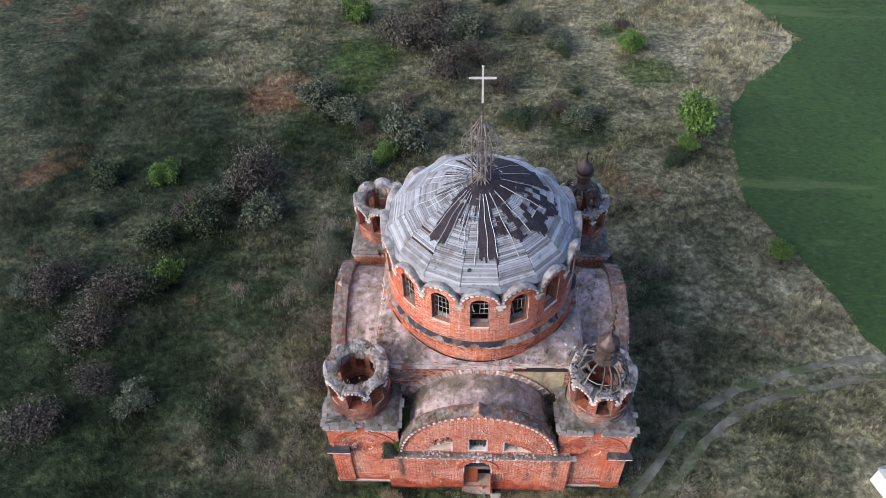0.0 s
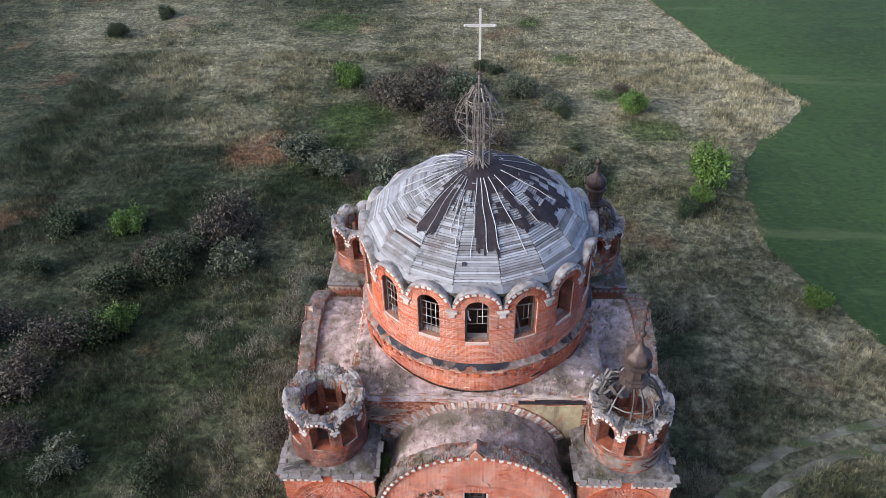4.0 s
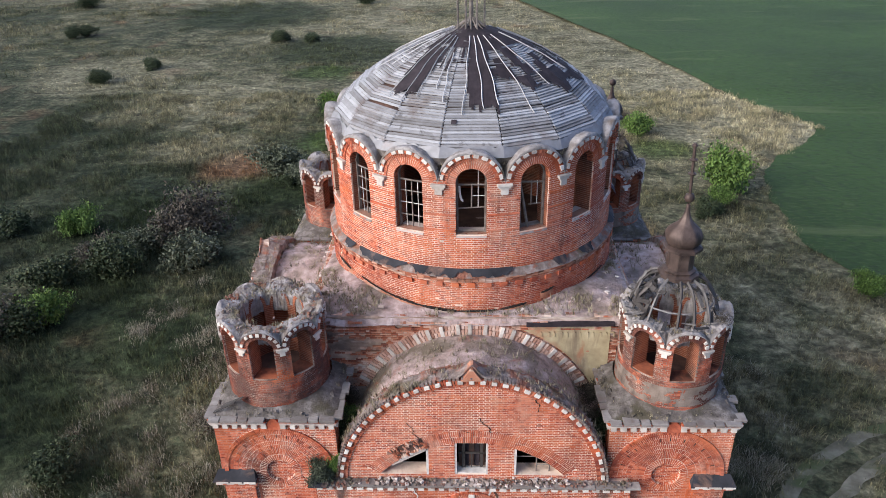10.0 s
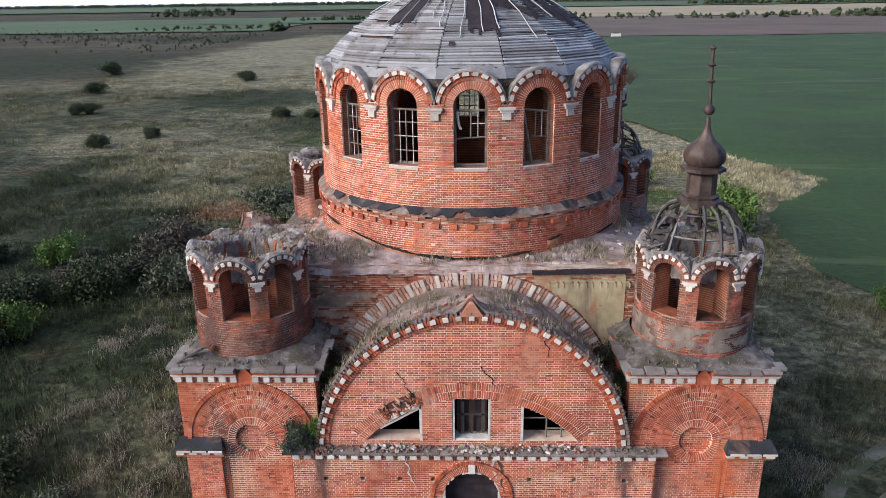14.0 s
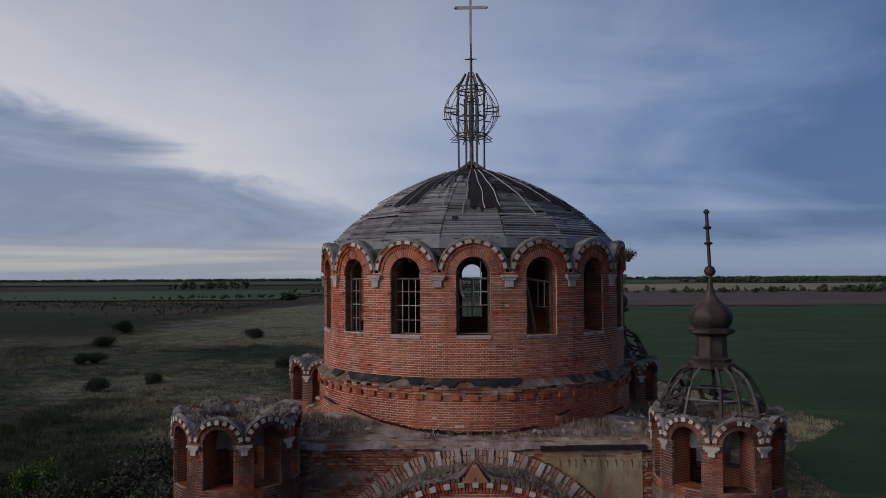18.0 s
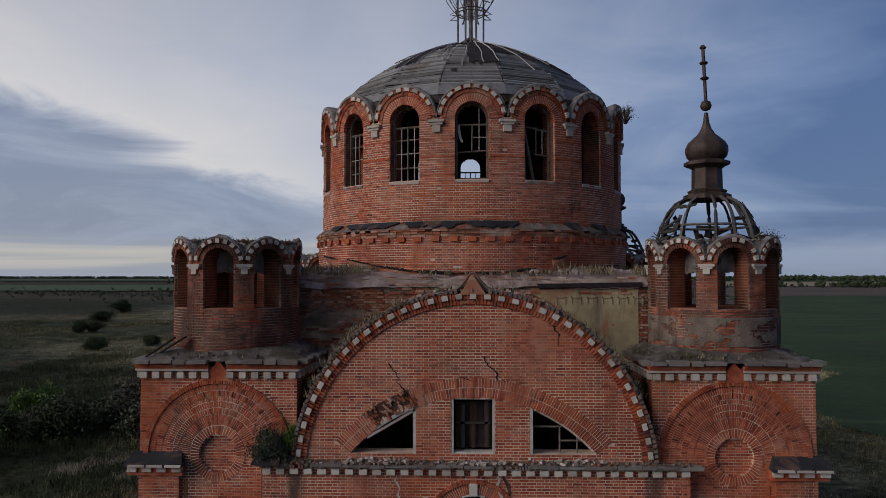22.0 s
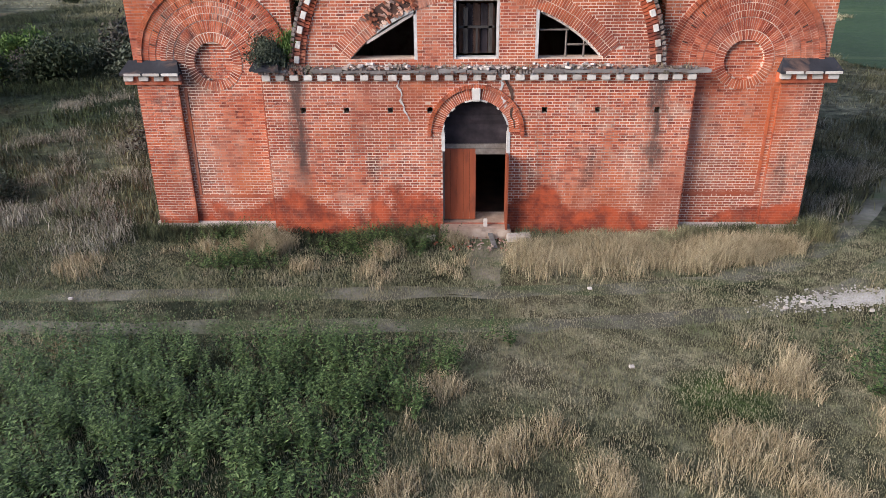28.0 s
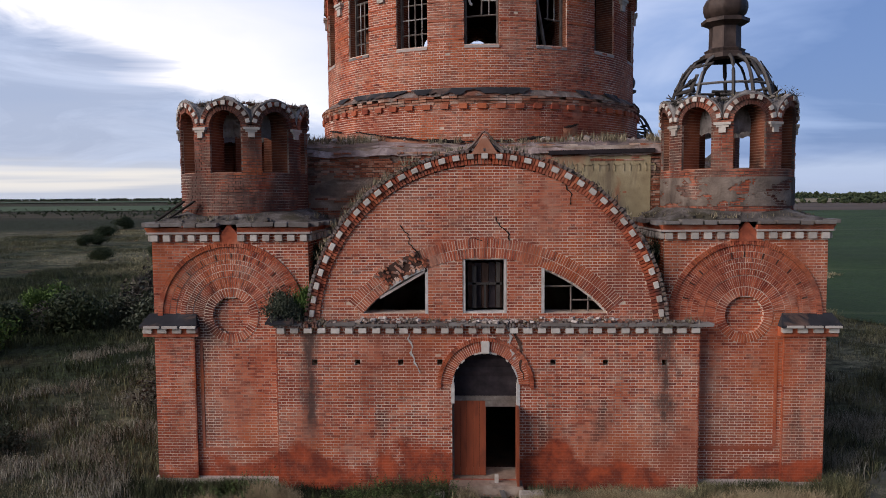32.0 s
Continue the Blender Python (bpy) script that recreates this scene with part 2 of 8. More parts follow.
WORN_STAINS = (((0.10, 0.075, 0.06), 0.9, 0.50, 0.64, 0.8, (0.8, 0.8, 1.6)), ((0.62, 0.53, 0.46), 1.1, 0.54, 0.68, 0.75, (0.7, 0.7, 1.8)))
M_BRICK_WORN = material("worn_brick", [(0.2, (0.16, 0.05, 0.034)), (0.42, (0.36, 0.12, 0.065)), (0.6, (0.46, 0.22, 0.14)), (0.82, (0.62, 0.46, 0.37))], 3.0, 0.95, 0.8, 30.0, 0.5, stains=WORN_STAINS)
M_LIME = material("washed_lime", [(0.25, (0.19, 0.125, 0.095)), (0.55, (0.40, 0.29, 0.225)), (0.8, (0.60, 0.49, 0.41))], 1.8, 0.95, 1.0, 18.0, stains=WORN_STAINS, distance=0.05)


def courses(nt, pos, c):
    """Pale bed joints."""
    sep = node(nt, "ShaderNodeSeparateXYZ")
    nt.links.new(pos, sep.inputs[0])
    f = calc(nt, "FRACT", calc(nt, "DIVIDE", calc(nt, "ADD", sep.outputs[2], calc(nt, "MULTIPLY", noise_of(nt, pos, 9.0), 0.02)), COURSE))
    return mixc(nt, calc(nt, "MULTIPLY", calc(nt, "GREATER_THAN", f, 0.76), 0.5), c, (0.42, 0.27, 0.20))


COURSE, BRICK_L, JOINT = 0.0745, 0.258, 0.019
M_MORTAR = material("mortar", [(0.25, (0.58, 0.41, 0.31)), (0.6, (0.81, 0.665, 0.545))], 1.2, 0.95, 0.6, 60.0,
                    stains=(((0.11, 0.06, 0.05), 0.7, 0.56, 0.72, 0.7, (1.3, 1.3, 0.3)), ((0.40, 0.13, 0.075), 0.6, 0.5, 0.62, 0.75, (1, 1, 0.6))), finish=damp_red)
M_MORTAR_DIRTY = material("sooty_mortar", [(0.25, (0.28, 0.20, 0.155)), (0.7, (0.54, 0.43, 0.35))], 1.2, 0.95, 0.6, 60.0, stains=(((0.055, 0.038, 0.034), 0.9, 0.44, 0.6, 0.85, (1.4, 1.4, 0.35)),))
M_STONE = material("white_stone", [(0.2, (0.36, 0.31, 0.27)), (0.6, (0.62, 0.56, 0.50)), (0.9, (0.76, 0.72, 0.66))], 6.0, 0.85, 0.4, 40.0, 0.45, single=True,
                   stains=(((0.30, 0.20, 0.16), 2.0, 0.6, 0.75, 0.6, (1, 1, 1)),))
M_STONES = material("pale_rubble", [(0.2, (0.30, 0.24, 0.20)), (0.6, (0.52, 0.44, 0.40)), (0.9, (0.64, 0.58, 0.53))], 5.0, 0.9, 0.6, 30.0, 0.6)
M_CROWN = material("weathered_crown", [(0.25, (0.13, 0.11, 0.10)), (0.5, (0.29, 0.262, 0.25)), (0.8, (0.50, 0.465, 0.45))], 2.6, 0.95, 1.0, 14.0,
                   stains=(((0.16, 0.12, 0.09), 1.6, 0.52, 0.68, 0.8, (1, 1, 1)), ((0.17, 0.15, 0.08), 0.9, 0.6, 0.7, 0.6, (1, 1, 1))), distance=0.06)
M_ROOFSOIL = material("roof_soil", [(0.25, (0.17, 0.125, 0.11)), (0.5, (0.42, 0.315, 0.29)), (0.8, (0.68, 0.55, 0.52))], 2.4, 0.95, 1.0, 11.0,
                      stains=(((0.13, 0.105, 0.07), 0.6, 0.48, 0.64, 0.85, (1, 1, 1)), ((0.36, 0.13, 0.08), 1.3, 0.6, 0.72, 0.6, (1, 1, 1))), distance=0.08)
M_PLASTER = material("ochre_plaster", [(0.25, (0.27, 0.21, 0.125)), (0.55, (0.42, 0.345, 0.21)), (0.85, (0.54, 0.46, 0.325))], 1.6, 0.9, 0.5, 25.0,
                     stains=(((0.17, 0.125, 0.09), 1.1, 0.52, 0.66, 0.7, (1.6, 1.6, 0.35)), ((0.36, 0.16, 0.09), 0.8, 0.58, 0.66, 0.8, (1, 1, 0.6))))
# near-black, so that floors inside, cracks and board gaps read dark
M_DARKIN = material("dark_inside", [(0.3, (0.035, 0.022, 0.018)), (0.7, (0.11, 0.06, 0.045))], 1.5, 0.95, 0.4, 20.0)
M_GREYPLASTER = material("grey_plaster", [(0.25, (0.12, 0.088, 0.07)), (0.55, (0.25, 0.195, 0.16)), (0.85, (0.40, 0.335, 0.285))], 1.6, 0.95, 0.8, 20.0, stains=(((0.07, 0.052, 0.044), 1.2, 0.48, 0.62, 0.75, (1.4, 1.4, 0.4)),), distance=0.04)
M_GASH = material("open_joint", [(0.3, (0.010, 0.008, 0.007)), (0.7, (0.035, 0.024, 0.02))], 2.5, 0.95, 0.4, 20.0)
M_BOARD = material("silvered_boards", [(0.1, (0.115, 0.105, 0.10)), (0.45, (0.27, 0.262, 0.267)), (0.85, (0.44, 0.435, 0.447))], 2.2, 0.75, 0.5, 40.0, 0.55,
                   stains=(((0.15, 0.115, 0.10), 0.8, 0.53, 0.68, 0.75, (1, 1, 1)), ((0.07, 0.06, 0.056), 2.4, 0.60, 0.72, 0.7, (1, 1, 1))), distance=0.01)
M_BOARD_ONE = material("silvered_board_single", [(0.1, (0.115, 0.105, 0.10)), (0.45, (0.27, 0.262, 0.267)), (0.85, (0.44, 0.435, 0.447))], 2.2, 0.75, 0.5, 40.0, 0.55, single=True,
                       stains=(((0.15, 0.115, 0.10), 0.8, 0.53, 0.68, 0.75, (1, 1, 1)), ((0.07, 0.06, 0.056), 2.4, 0.60, 0.72, 0.7, (1, 1, 1))), distance=0.01)
M_SHEET = material("dull_zinc_sheet", [(0.2, (0.12, 0.117, 0.12)), (0.5, (0.215, 0.21, 0.218)), (0.85, (0.34, 0.335, 0.347))], 1.8, 0.55, 0.25, 9.0, 0.2,
                   stains=(((0.22, 0.17, 0.15), 0.9, 0.56, 0.72, 0.7, (1, 1, 1)),), metal=0.2)
M_FELT = material("tarred_felt", [(0.25, (0.014, 0.011, 0.013)), (0.6, (0.036, 0.027, 0.031)), (0.9, (0.075, 0.06, 0.064))], 3.0, 0.9, 0.6, 22.0)
M_BATTEN = material("pale_batten", [(0.2, (0.28, 0.265, 0.26)), (0.8, (0.56, 0.54, 0.53))], 4.0, 0.8, 0.4, 50.0, 0.4, single=True)
M_RUSTY = material("dark_rusty_metal", [(0.3, (0.035, 0.025, 0.022)), (0.7, (0.10, 0.066, 0.052))], 6.0, 0.6, 0.4, 40.0, metal=0.4)
M_WIRE = material("weathered_wire", [(0.3, (0.09, 0.072, 0.06)), (0.7, (0.27, 0.235, 0.205))], 6.0, 0.65, 0.4, 40.0, metal=0.2)
M_CUPOLA = material("brown_sheet_metal", [(0.2, (0.040, 0.028, 0.025)), (0.55, (0.092, 0.064, 0.054)), (0.85, (0.16, 0.118, 0.10))], 2.5, 0.55, 0.3, 20.0,
                    stains=(((0.035, 0.026, 0.024), 1.4, 0.52, 0.66, 0.8, (2, 2, 0.5)),), metal=0.35)
M_CROSS = material("pale_painted_metal", [(0.2, (0.42, 0.38, 0.34)), (0.8, (0.66, 0.62, 0.56))], 5.0, 0.6, 0.2, 30.0, metal=0.2)
M_OLDWOOD = material("grey_rotten_wood", [(0.2, (0.030, 0.026, 0.024)), (0.55, (0.085, 0.075, 0.070)), (0.9, (0.26, 0.243, 0.232))], 5.0, 0.85, 0.7, 30.0, 0.5, single=True, streak=(1, 1, 0.3))
M_FRAME = material("old_window_frame", [(0.2, (0.09, 0.07, 0.058)), (0.6, (0.21, 0.18, 0.158)), (0.9, (0.38, 0.345, 0.32))], 5.0, 0.8, 0.5, 40.0)
M_WHITEFRAME = material("chipped_white_frame", [(0.2, (0.36, 0.32, 0.29)), (0.6, (0.62, 0.59, 0.56)), (0.9, (0.74, 0.72, 0.70))], 4.0, 0.8, 0.4, 40.0)
M_DOOR = material("rust_red_door", [(0.25, (0.18, 0.042, 0.020)), (0.6, (0.29, 0.072, 0.032)), (0.9, (0.37, 0.11, 0.055))], 1.6, 0.6, 0.3, 30.0, streak=(3, 3, 0.4),
                  stains=(((0.10, 0.035, 0.022), 1.8, 0.55, 0.7, 0.7, (2, 2, 0.5)),))
M_FLASH = material("dark_flashing", [(0.2, (0.013, 0.013, 0.016)), (0.6, (0.036, 0.036, 0.042)), (0.9, (0.10, 0.096, 0.10))], 1.7, 0.85, 0.5, 12.0,
                   stains=(((0.20, 0.12, 0.09), 1.2, 0.56, 0.70, 0.8, (1, 1, 1)),))
M_INBRICK = material("sooty_brick", [(0.3, (0.15, 0.045, 0.026)), (0.7, (0.36, 0.115, 0.055))], 2.5, 0.95, 0.6, 30.0, stains=(((0.03, 0.02, 0.017), 0.9, 0.45, 0.65, 0.8, (1, 1, 1)),), finish=courses)
M_BLUE = material("blue_sheet", [(0.2, (0.10, 0.16, 0.30)), (0.8, (0.22, 0.30, 0.46))], 3.0, 0.5, 0.2, 20.0)
M_CONCRETE = material("grey_coping", [(0.2, (0.12, 0.10, 0.09)), (0.55, (0.23, 0.205, 0.19)), (0.9, (0.38, 0.355, 0.33))], 3.0, 0.9, 0.7, 22.0, 0.3, single=True,
                      stains=(((0.15, 0.11, 0.09), 1.4, 0.54, 0.7, 0.8, (1, 1, 1)),))

# ---- small builders ----


class Shape:
    """Collects points and faces of one mesh."""

    def __init__(self):
        self.v, self.f = [], []

    def hexa(self, pts, back=True):
        """Eight corners: four of the near side, four of the far side, in the same turn."""
        k = len(self.v)
        self.v.extend(pts)
        self.f += [(k, k + 1, k + 2, k + 3), (k, k + 4, k + 5, k + 1), (k + 1, k + 5, k + 6, k + 2), (k + 2, k + 6, k + 7, k + 3), (k + 3, k + 7, k + 4, k)]
        if back:
            self.f.append((k + 7, k + 6, k + 5, k + 4))
        return self

    def box(self, x0, x1, y0, y1, z0, z1, m=None):
        pts = [(x0, y0, z0), (x1, y0, z0), (x1, y0, z1), (x0, y0, z1), (x0, y1, z0), (x1, y1, z0), (x1, y1, z1), (x0, y1, z1)]
        return self.hexa([m @ Vector(p) for p in pts] if m else pts)

    def grid(self, rows, closed=False):
        """Rows of points, joined row by row."""
        k, n = len(self.v), len(rows[0])
        for r in rows:
            self.v.extend(r)
        for i in range(len(rows) - 1):
            for j in range(n if closed else n - 1):
                a, b = k + i * n + j, k + i * n + (j + 1) % n
                self.f.append((a, b, b + n, a + n))
        return self

    def tube(self, line, r, sides=6, r1=None):
        line = [Vector(p) for p in line]
        rows = []
        for i, p in enumerate(line):
            d = (line[min(i + 1, len(line) - 1)] - line[max(i - 1, 0)]).normalized()
            a = d.cross(Vector((0, 0, 1)) if abs(d.z) < 0.9 else Vector((1, 0, 0))).normalized()
            b = d.cross(a)
            q = r if r1 is None else r + (r1 - r) * i / max(1, len(line) - 1)
            rows.append([p + (a * math.cos(t) + b * math.sin(t)) * q for t in [math.tau * s / sides for s in range(sides)]])
        k = len(self.v)
        self.grid(rows, True)
        self.f.append(tuple(range(k, k + sides)))
        self.f.append(tuple(range(len(self.v) - sides, len(self.v))))
        return self

    def lathe(self, profile, cx, cy, sides=24, turn=0.0):
        rows = [[(cx + r * math.sin(turn + math.tau * s / sides), cy - r * math.cos(turn + math.tau * s / sides), z) for s in range(sides)] for r, z in profile]
        return self.grid(rows, True)

    def mesh(self, name, mat, smooth=False):
        me = bpy.data.meshes.new(name)
        me.from_pydata([tuple(p) for p in self.v], [], self.f)
        me.materials.append(mat)
        if smooth:
            me.shade_smooth()
        return me


def thing(name, label, category, at=(0, 0, 0), group="", kind=""):
    e = new(name)
    e.empty_display_size = 0.3
    e.location = at
    return tagged(e, label, category, group, kind)


def part(name, shape, mat, parent, label="", smooth=False, kind=""):
    me = shape if isinstance(shape, bpy.types.Mesh) else shape.mesh(name, mat, smooth)
    ob = new(name, me)
    ob.parent = parent
    if parent and not parent.parent:
        ob.matrix_parent_inverse = Matrix.Translation(-parent.location)
    return tagged(ob, label, kind=kind)


def block_mesh(name, mat, rough=0.05):
    """A worn block of unit size with broken arrises."""
    rnd = random.Random(name)
    s, e = 0.5, 0.5 - rough
    sh = Shape()
    j = lambda: rnd.uniform(-0.02, 0.02)
    ring = lambda h, z: [(-h + j(), -h + j(), z), (h + j(), -h + j(), z), (h + j(), h + j(), z), (-h + j(), h + j(), z)]
    sh.grid([ring(e, -s), ring(s, -e), ring(s, e), ring(e, s)], True)
    sh.f += [(3, 2, 1, 0), (12, 13, 14, 15)]
    return sh.mesh(name, mat)


B_STONE = [block_mesh("stone_block_%s" % c, M_STONE, r) for c, r in (("a", 0.04), ("b", 0.07), ("c", 0.10))]
B_BRICK = [block_mesh("brick_%s" % c, M_BRICK_ONE, r) for c, r in (("a", 0.03), ("b", 0.05))]
B_BOARD = [block_mesh("board_%s" % c, M_BOARD_ONE, 0.02) for c in "ab"]
RND = random.Random(11)


def piece(name, meshes, parent, p, ax, ay, az, label=""):
    """One piece on shared mesh data: its centre, and its three edges as vectors."""
    ob = new(name, RND.choice(meshes))
    ob.parent = parent
    m = Matrix.Identity(4)
    for i, a in enumerate((ax, ay, az)):
        m.col[i][:3] = a
    m.translation = p
    if parent and not parent.parent:
        ob.matrix_parent_inverse = Matrix.Translation(-parent.location)
    ob.matrix_basis = m
    return tagged(ob, label)


def on(P, s, d, z, ws, wd, wz, turn=0.0):
    """Centre and edges of a piece that lies at (s, d, z) of the surface P, turned in the surface."""
    e = 0.001
    p = Vector(P(s, d, z))
    a = (Vector(P(s + e, d, z)) - p).normalized()
    b = (Vector(P(s, d + e, z)) - p).normalized()
    c = Vector((0, 0, 1))
    t = radians(turn)
    return p, (a * math.cos(t) + c * math.sin(t)) * ws, b * wd, (c * math.cos(t) - a * math.sin(t)) * wz


def lay(P, spans, z0, z1, proud=0.0, keep=None, seed=1, step=COURSE, length=BRICK_L, gone=0.0003, ragged=0.0, eaten=0.0):
    """Bricks in running bond on the surface P. spans(z) gives the stretches of wall at that height. keep(s, z): bricks that are laid singly."""
    rnd = random.Random(seed)
    sh, singles = Shape(), []
    n = int(round((z1 - z0) / step))
    for i in range(n):
        za, zb = z0 + i * step + JOINT / 2, z0 + (i + 1) * step - JOINT / 2
        for a, b in spans((za + zb) / 2):
            s = math.floor(a / (1.5 * length)) * 1.5 * length - (length * 0.75 if i % 2 else 0)
            head = False
            while s < b:                       # stretcher and header in turn
                w = length / 2 if head else length
                head = not head
                c, d = max(s + JOINT * 0.45, a), min(s + w - JOINT * 0.45, b)
                s += w
                if d - c < 0.03 or rnd.random() < gone:
                    continue
                wear = noise.noise(Vector((s * 0.55, za * 1.3, seed))) + 0.6 * noise.noise(Vector((s * 1.9, za * 4.5, seed + 4)))
                if eaten and wear > 0.62 - eaten:
                    continue
                o = proud + ragged * max(0.0, noise.noise(Vector((s * 0.35, i * 1.7, seed + 9)))) + max(0.0, rnd.gauss(0.0, 0.003)) + (0.006 if rnd.random() < 0.03 else 0)
                if keep and keep((c + d) / 2, (za + zb) / 2):
                    singles.append(((c + d) / 2, (za + zb) / 2, d - c, zb - za, o))
                    continue
                g = [rnd.uniform(-0.003, 0.003) for _ in range(4)]
                sh.hexa([P(c + g[0], o, za + g[1]), P(d + g[2], o, za), P(d, o, zb + g[3]), P(c, o, zb),
                         P(c, -0.06, za), P(d, -0.06, za), P(d, -0.06, zb), P(c, -0.06, zb)], False)
    return sh, singles


def core(P, spans, z0, z1, thick, step=COURSE, arc=0.0, face=-0.004):
    """The body of the wall behind its bricks, course by course."""
    sh = Shape()
    n = int(round((z1 - z0) / step))
    runs = []
    for i in range(n):
        z = z0 + i * step
        sp = [(round(a, 4), round(b, 4)) for a, b in spans(z + step / 2)]
        if runs and runs[-1][2] == sp:
            runs[-1][1] = z + step
        else:
            runs.append([z, z + step, sp])
    for za, zb, sp in runs:
        for a, b in sp:
            k = max(1, int(math.ceil((b - a) / arc))) if arc else 1
            for q in range(k):
                c, d = a + (b - a) * q / k, a + (b - a) * (q + 1) / k
                sh.hexa([P(c, face, za), P(d, face, za), P(d, face, zb), P(c, face, zb), P(c, -thick, za), P(d, -thick, za), P(d, -thick, zb), P(c, -thick, zb)])
    return sh


def cut(spans, a, b):
    """Takes the stretch a..b out of the spans."""
    out = []
    for p, q in spans:
        if b <= p or a >= q:
            out.append((p, q))
            continue
        if a > p:
            out.append((p, a))
        if b < q:
            out.append((b, q))
    return out


def voussoirs(P, cs, cz, r0, r1, a0, a1, n, d0, d1, seed=2, gap=0.22, shape=None, skip=None):
    """Bricks on edge round an arch; the angles are degrees from straight up."""
    rnd = random.Random(seed)
    sh = shape or Shape()
    for i in range(n):
        a, b = (radians(a0 + (a1 - a0) * (i + t) / n) for t in (gap / 2, 1 - gap / 2))
        if skip and skip((a + b) / 2):
            continue
        o = d1 + max(-0.003, rnd.gauss(0, 0.006))
        at = lambda r, t, d: P(cs + r * math.sin(t), d, cz + r * math.cos(t))
        sh.hexa([at(r0, a, o), at(r0, b, o), at(r1, b, o), at(r1, a, o), at(r0, a, d0), at(r0, b, d0), at(r1, b, d0), at(r1, a, d0)])
    return sh


def arch_bed(P, cs, cz, r0, r1, a0, a1, d, parent, mat=None):
    """Mortar behind the bricks of an arch, set a little back from their faces."""
    at = lambda r, t, q: P(cs + r * math.sin(t), q, cz + r * math.cos(t))
    n = max(8, int(abs(a1 - a0) / 5))
    angles = [radians(a0 + (a1 - a0) * i / n) for i in range(n + 1)]
    rows = [[at(r, t, q) for t in angles] for r, q in ((r0 + 0.004, d - 0.10), (r0 + 0.004, d), (r1 - 0.004, d), (r1 - 0.004, d - 0.10))]
    part("mortar_bed", Shape().grid(rows), mat or M_MORTAR, parent)


def single_voussoirs(shape, parent, name="voussoir", mat=None):
    """Each brick of an arch as a piece of its own."""
    for k in range(0, len(shape.v), 8):
        one = Shape().hexa(shape.v[k:k + 8])
        part(name, one, mat or M_BRICK_ONE, parent)


def arch_blocks(P, cs, cz, r, a0, a1, n, d, size, parent, name="stone_block", alt=1, skip=0.04):
    for i in range(n):
        if RND.random() < skip:
            continue
        t = a0 + (a1 - a0) * (i + 0.5) / n
        a = radians(t)
        p = on(P, cs + r * math.sin(a), d, cz + r * math.cos(a), size[0] * RND.uniform(0.9, 1.08), size[1], size[2] * RND.uniform(0.92, 1.06), -t)
        piece(name, B_STONE, parent, *p)


X0, YC = 0.08, 9.2          # the axis of the church, and the middle of its plan


def flat(k, off, x=0.0):
    """A wall plane of the side k (0 south, 1 east, 2 north, 3 west), off metres from the middle of the plan."""
    c, s = math.cos(k * math.pi / 2), math.sin(k * math.pi / 2)

    def P(u, d, z):
        u, v = u + x, -(off + d)
        return (X0 + u * c - v * s, YC + u * s + v * c, z)
    return P


def round_wall(cx, cy, r):
    def P(s, d, z):
        t = s / r
        return (cx + (r + d) * math.sin(t), cy - (r + d) * math.cos(t), z)
    return P


def single_bricks(P, singles, parent):
    for s, z, w, h, o in singles:
        p, a, b, c = on(P, s, o - 0.045, z, w, 0.09, h, RND.uniform(-0.6, 0.6))
        piece("brick", B_BRICK, parent, p, a, b, c)

# ---- the church's square base ----
NZ = lambda x, y, z=0.0, s=1.0: noise.noise(Vector((x * s, y * s, z * s)))
base = thing("ruined_church", "square red-brick church body with four arched arms, overgrown", "church", (X0, YC, 0))
M_COPE = material("dark_gable_coping", [(0.25, (0.10, 0.07, 0.058)), (0.5, (0.21, 0.165, 0.145)), (0.8, (0.40, 0.345, 0.32))], 3.5, 0.95, 1.0, 16.0, stains=(((0.26, 0.09, 0.05), 1.8, 0.5, 0.62, 0.8, (1, 1, 1)), ((0.09, 0.08, 0.045), 1.1, 0.54, 0.66, 0.7, (1, 1, 1))), distance=0.06)
COPING = [block_mesh("coping_%s" % c, M_CONCRETE, r) for c, r in (("a", 0.03), ("b", 0.07))]
DOOR_W, DOOR_S, DOOR_R = 0.87, 2.84, 0.85
HOLES = [-4.45, -3.33, -2.2, -1.18, 1.75, 3.1, 4.6]


def portal_spans(door):
    def spans(z):
        sp = [(-5.47, 5.5)]
        if door and 0.28 < z < DOOR_S:
            sp = cut(sp, -DOOR_W, DOOR_W)
        elif door and DOOR_S <= z < DOOR_S + 1.24:
            sp = cut(sp, -math.sqrt(1.24 ** 2 - (z - DOOR_S) ** 2), math.sqrt(1.24 ** 2 - (z - DOOR_S) ** 2))
        if door and 3.36 < z < 3.52:
            for h in HOLES:
                sp = cut(sp, h - 0.07, h + 0.07)
        return sp
    return spans


def portal_core_spans(door):
    full = portal_spans(door)

    def spans(z):
        if door and DOOR_S <= z < DOOR_S + 0.95:
            w = math.sqrt(max(0.0, 0.95 ** 2 - (z - DOOR_S) ** 2))
            sp = cut([(-5.47, 5.5)], -w, w)
            if 3.36 < z < 3.52:
                for h in HOLES:
                    sp = cut(sp, h - 0.07, h + 0.07)
            return sp
        if door and z >= DOOR_S + 0.95:
            return [(-5.47, 5.5)]
        return full(z)
    return spans


AR, AZ = 4.35, 4.2           # the gable's arch
LR, LZ = 4.24, 1.9           # the low arch over its three windows


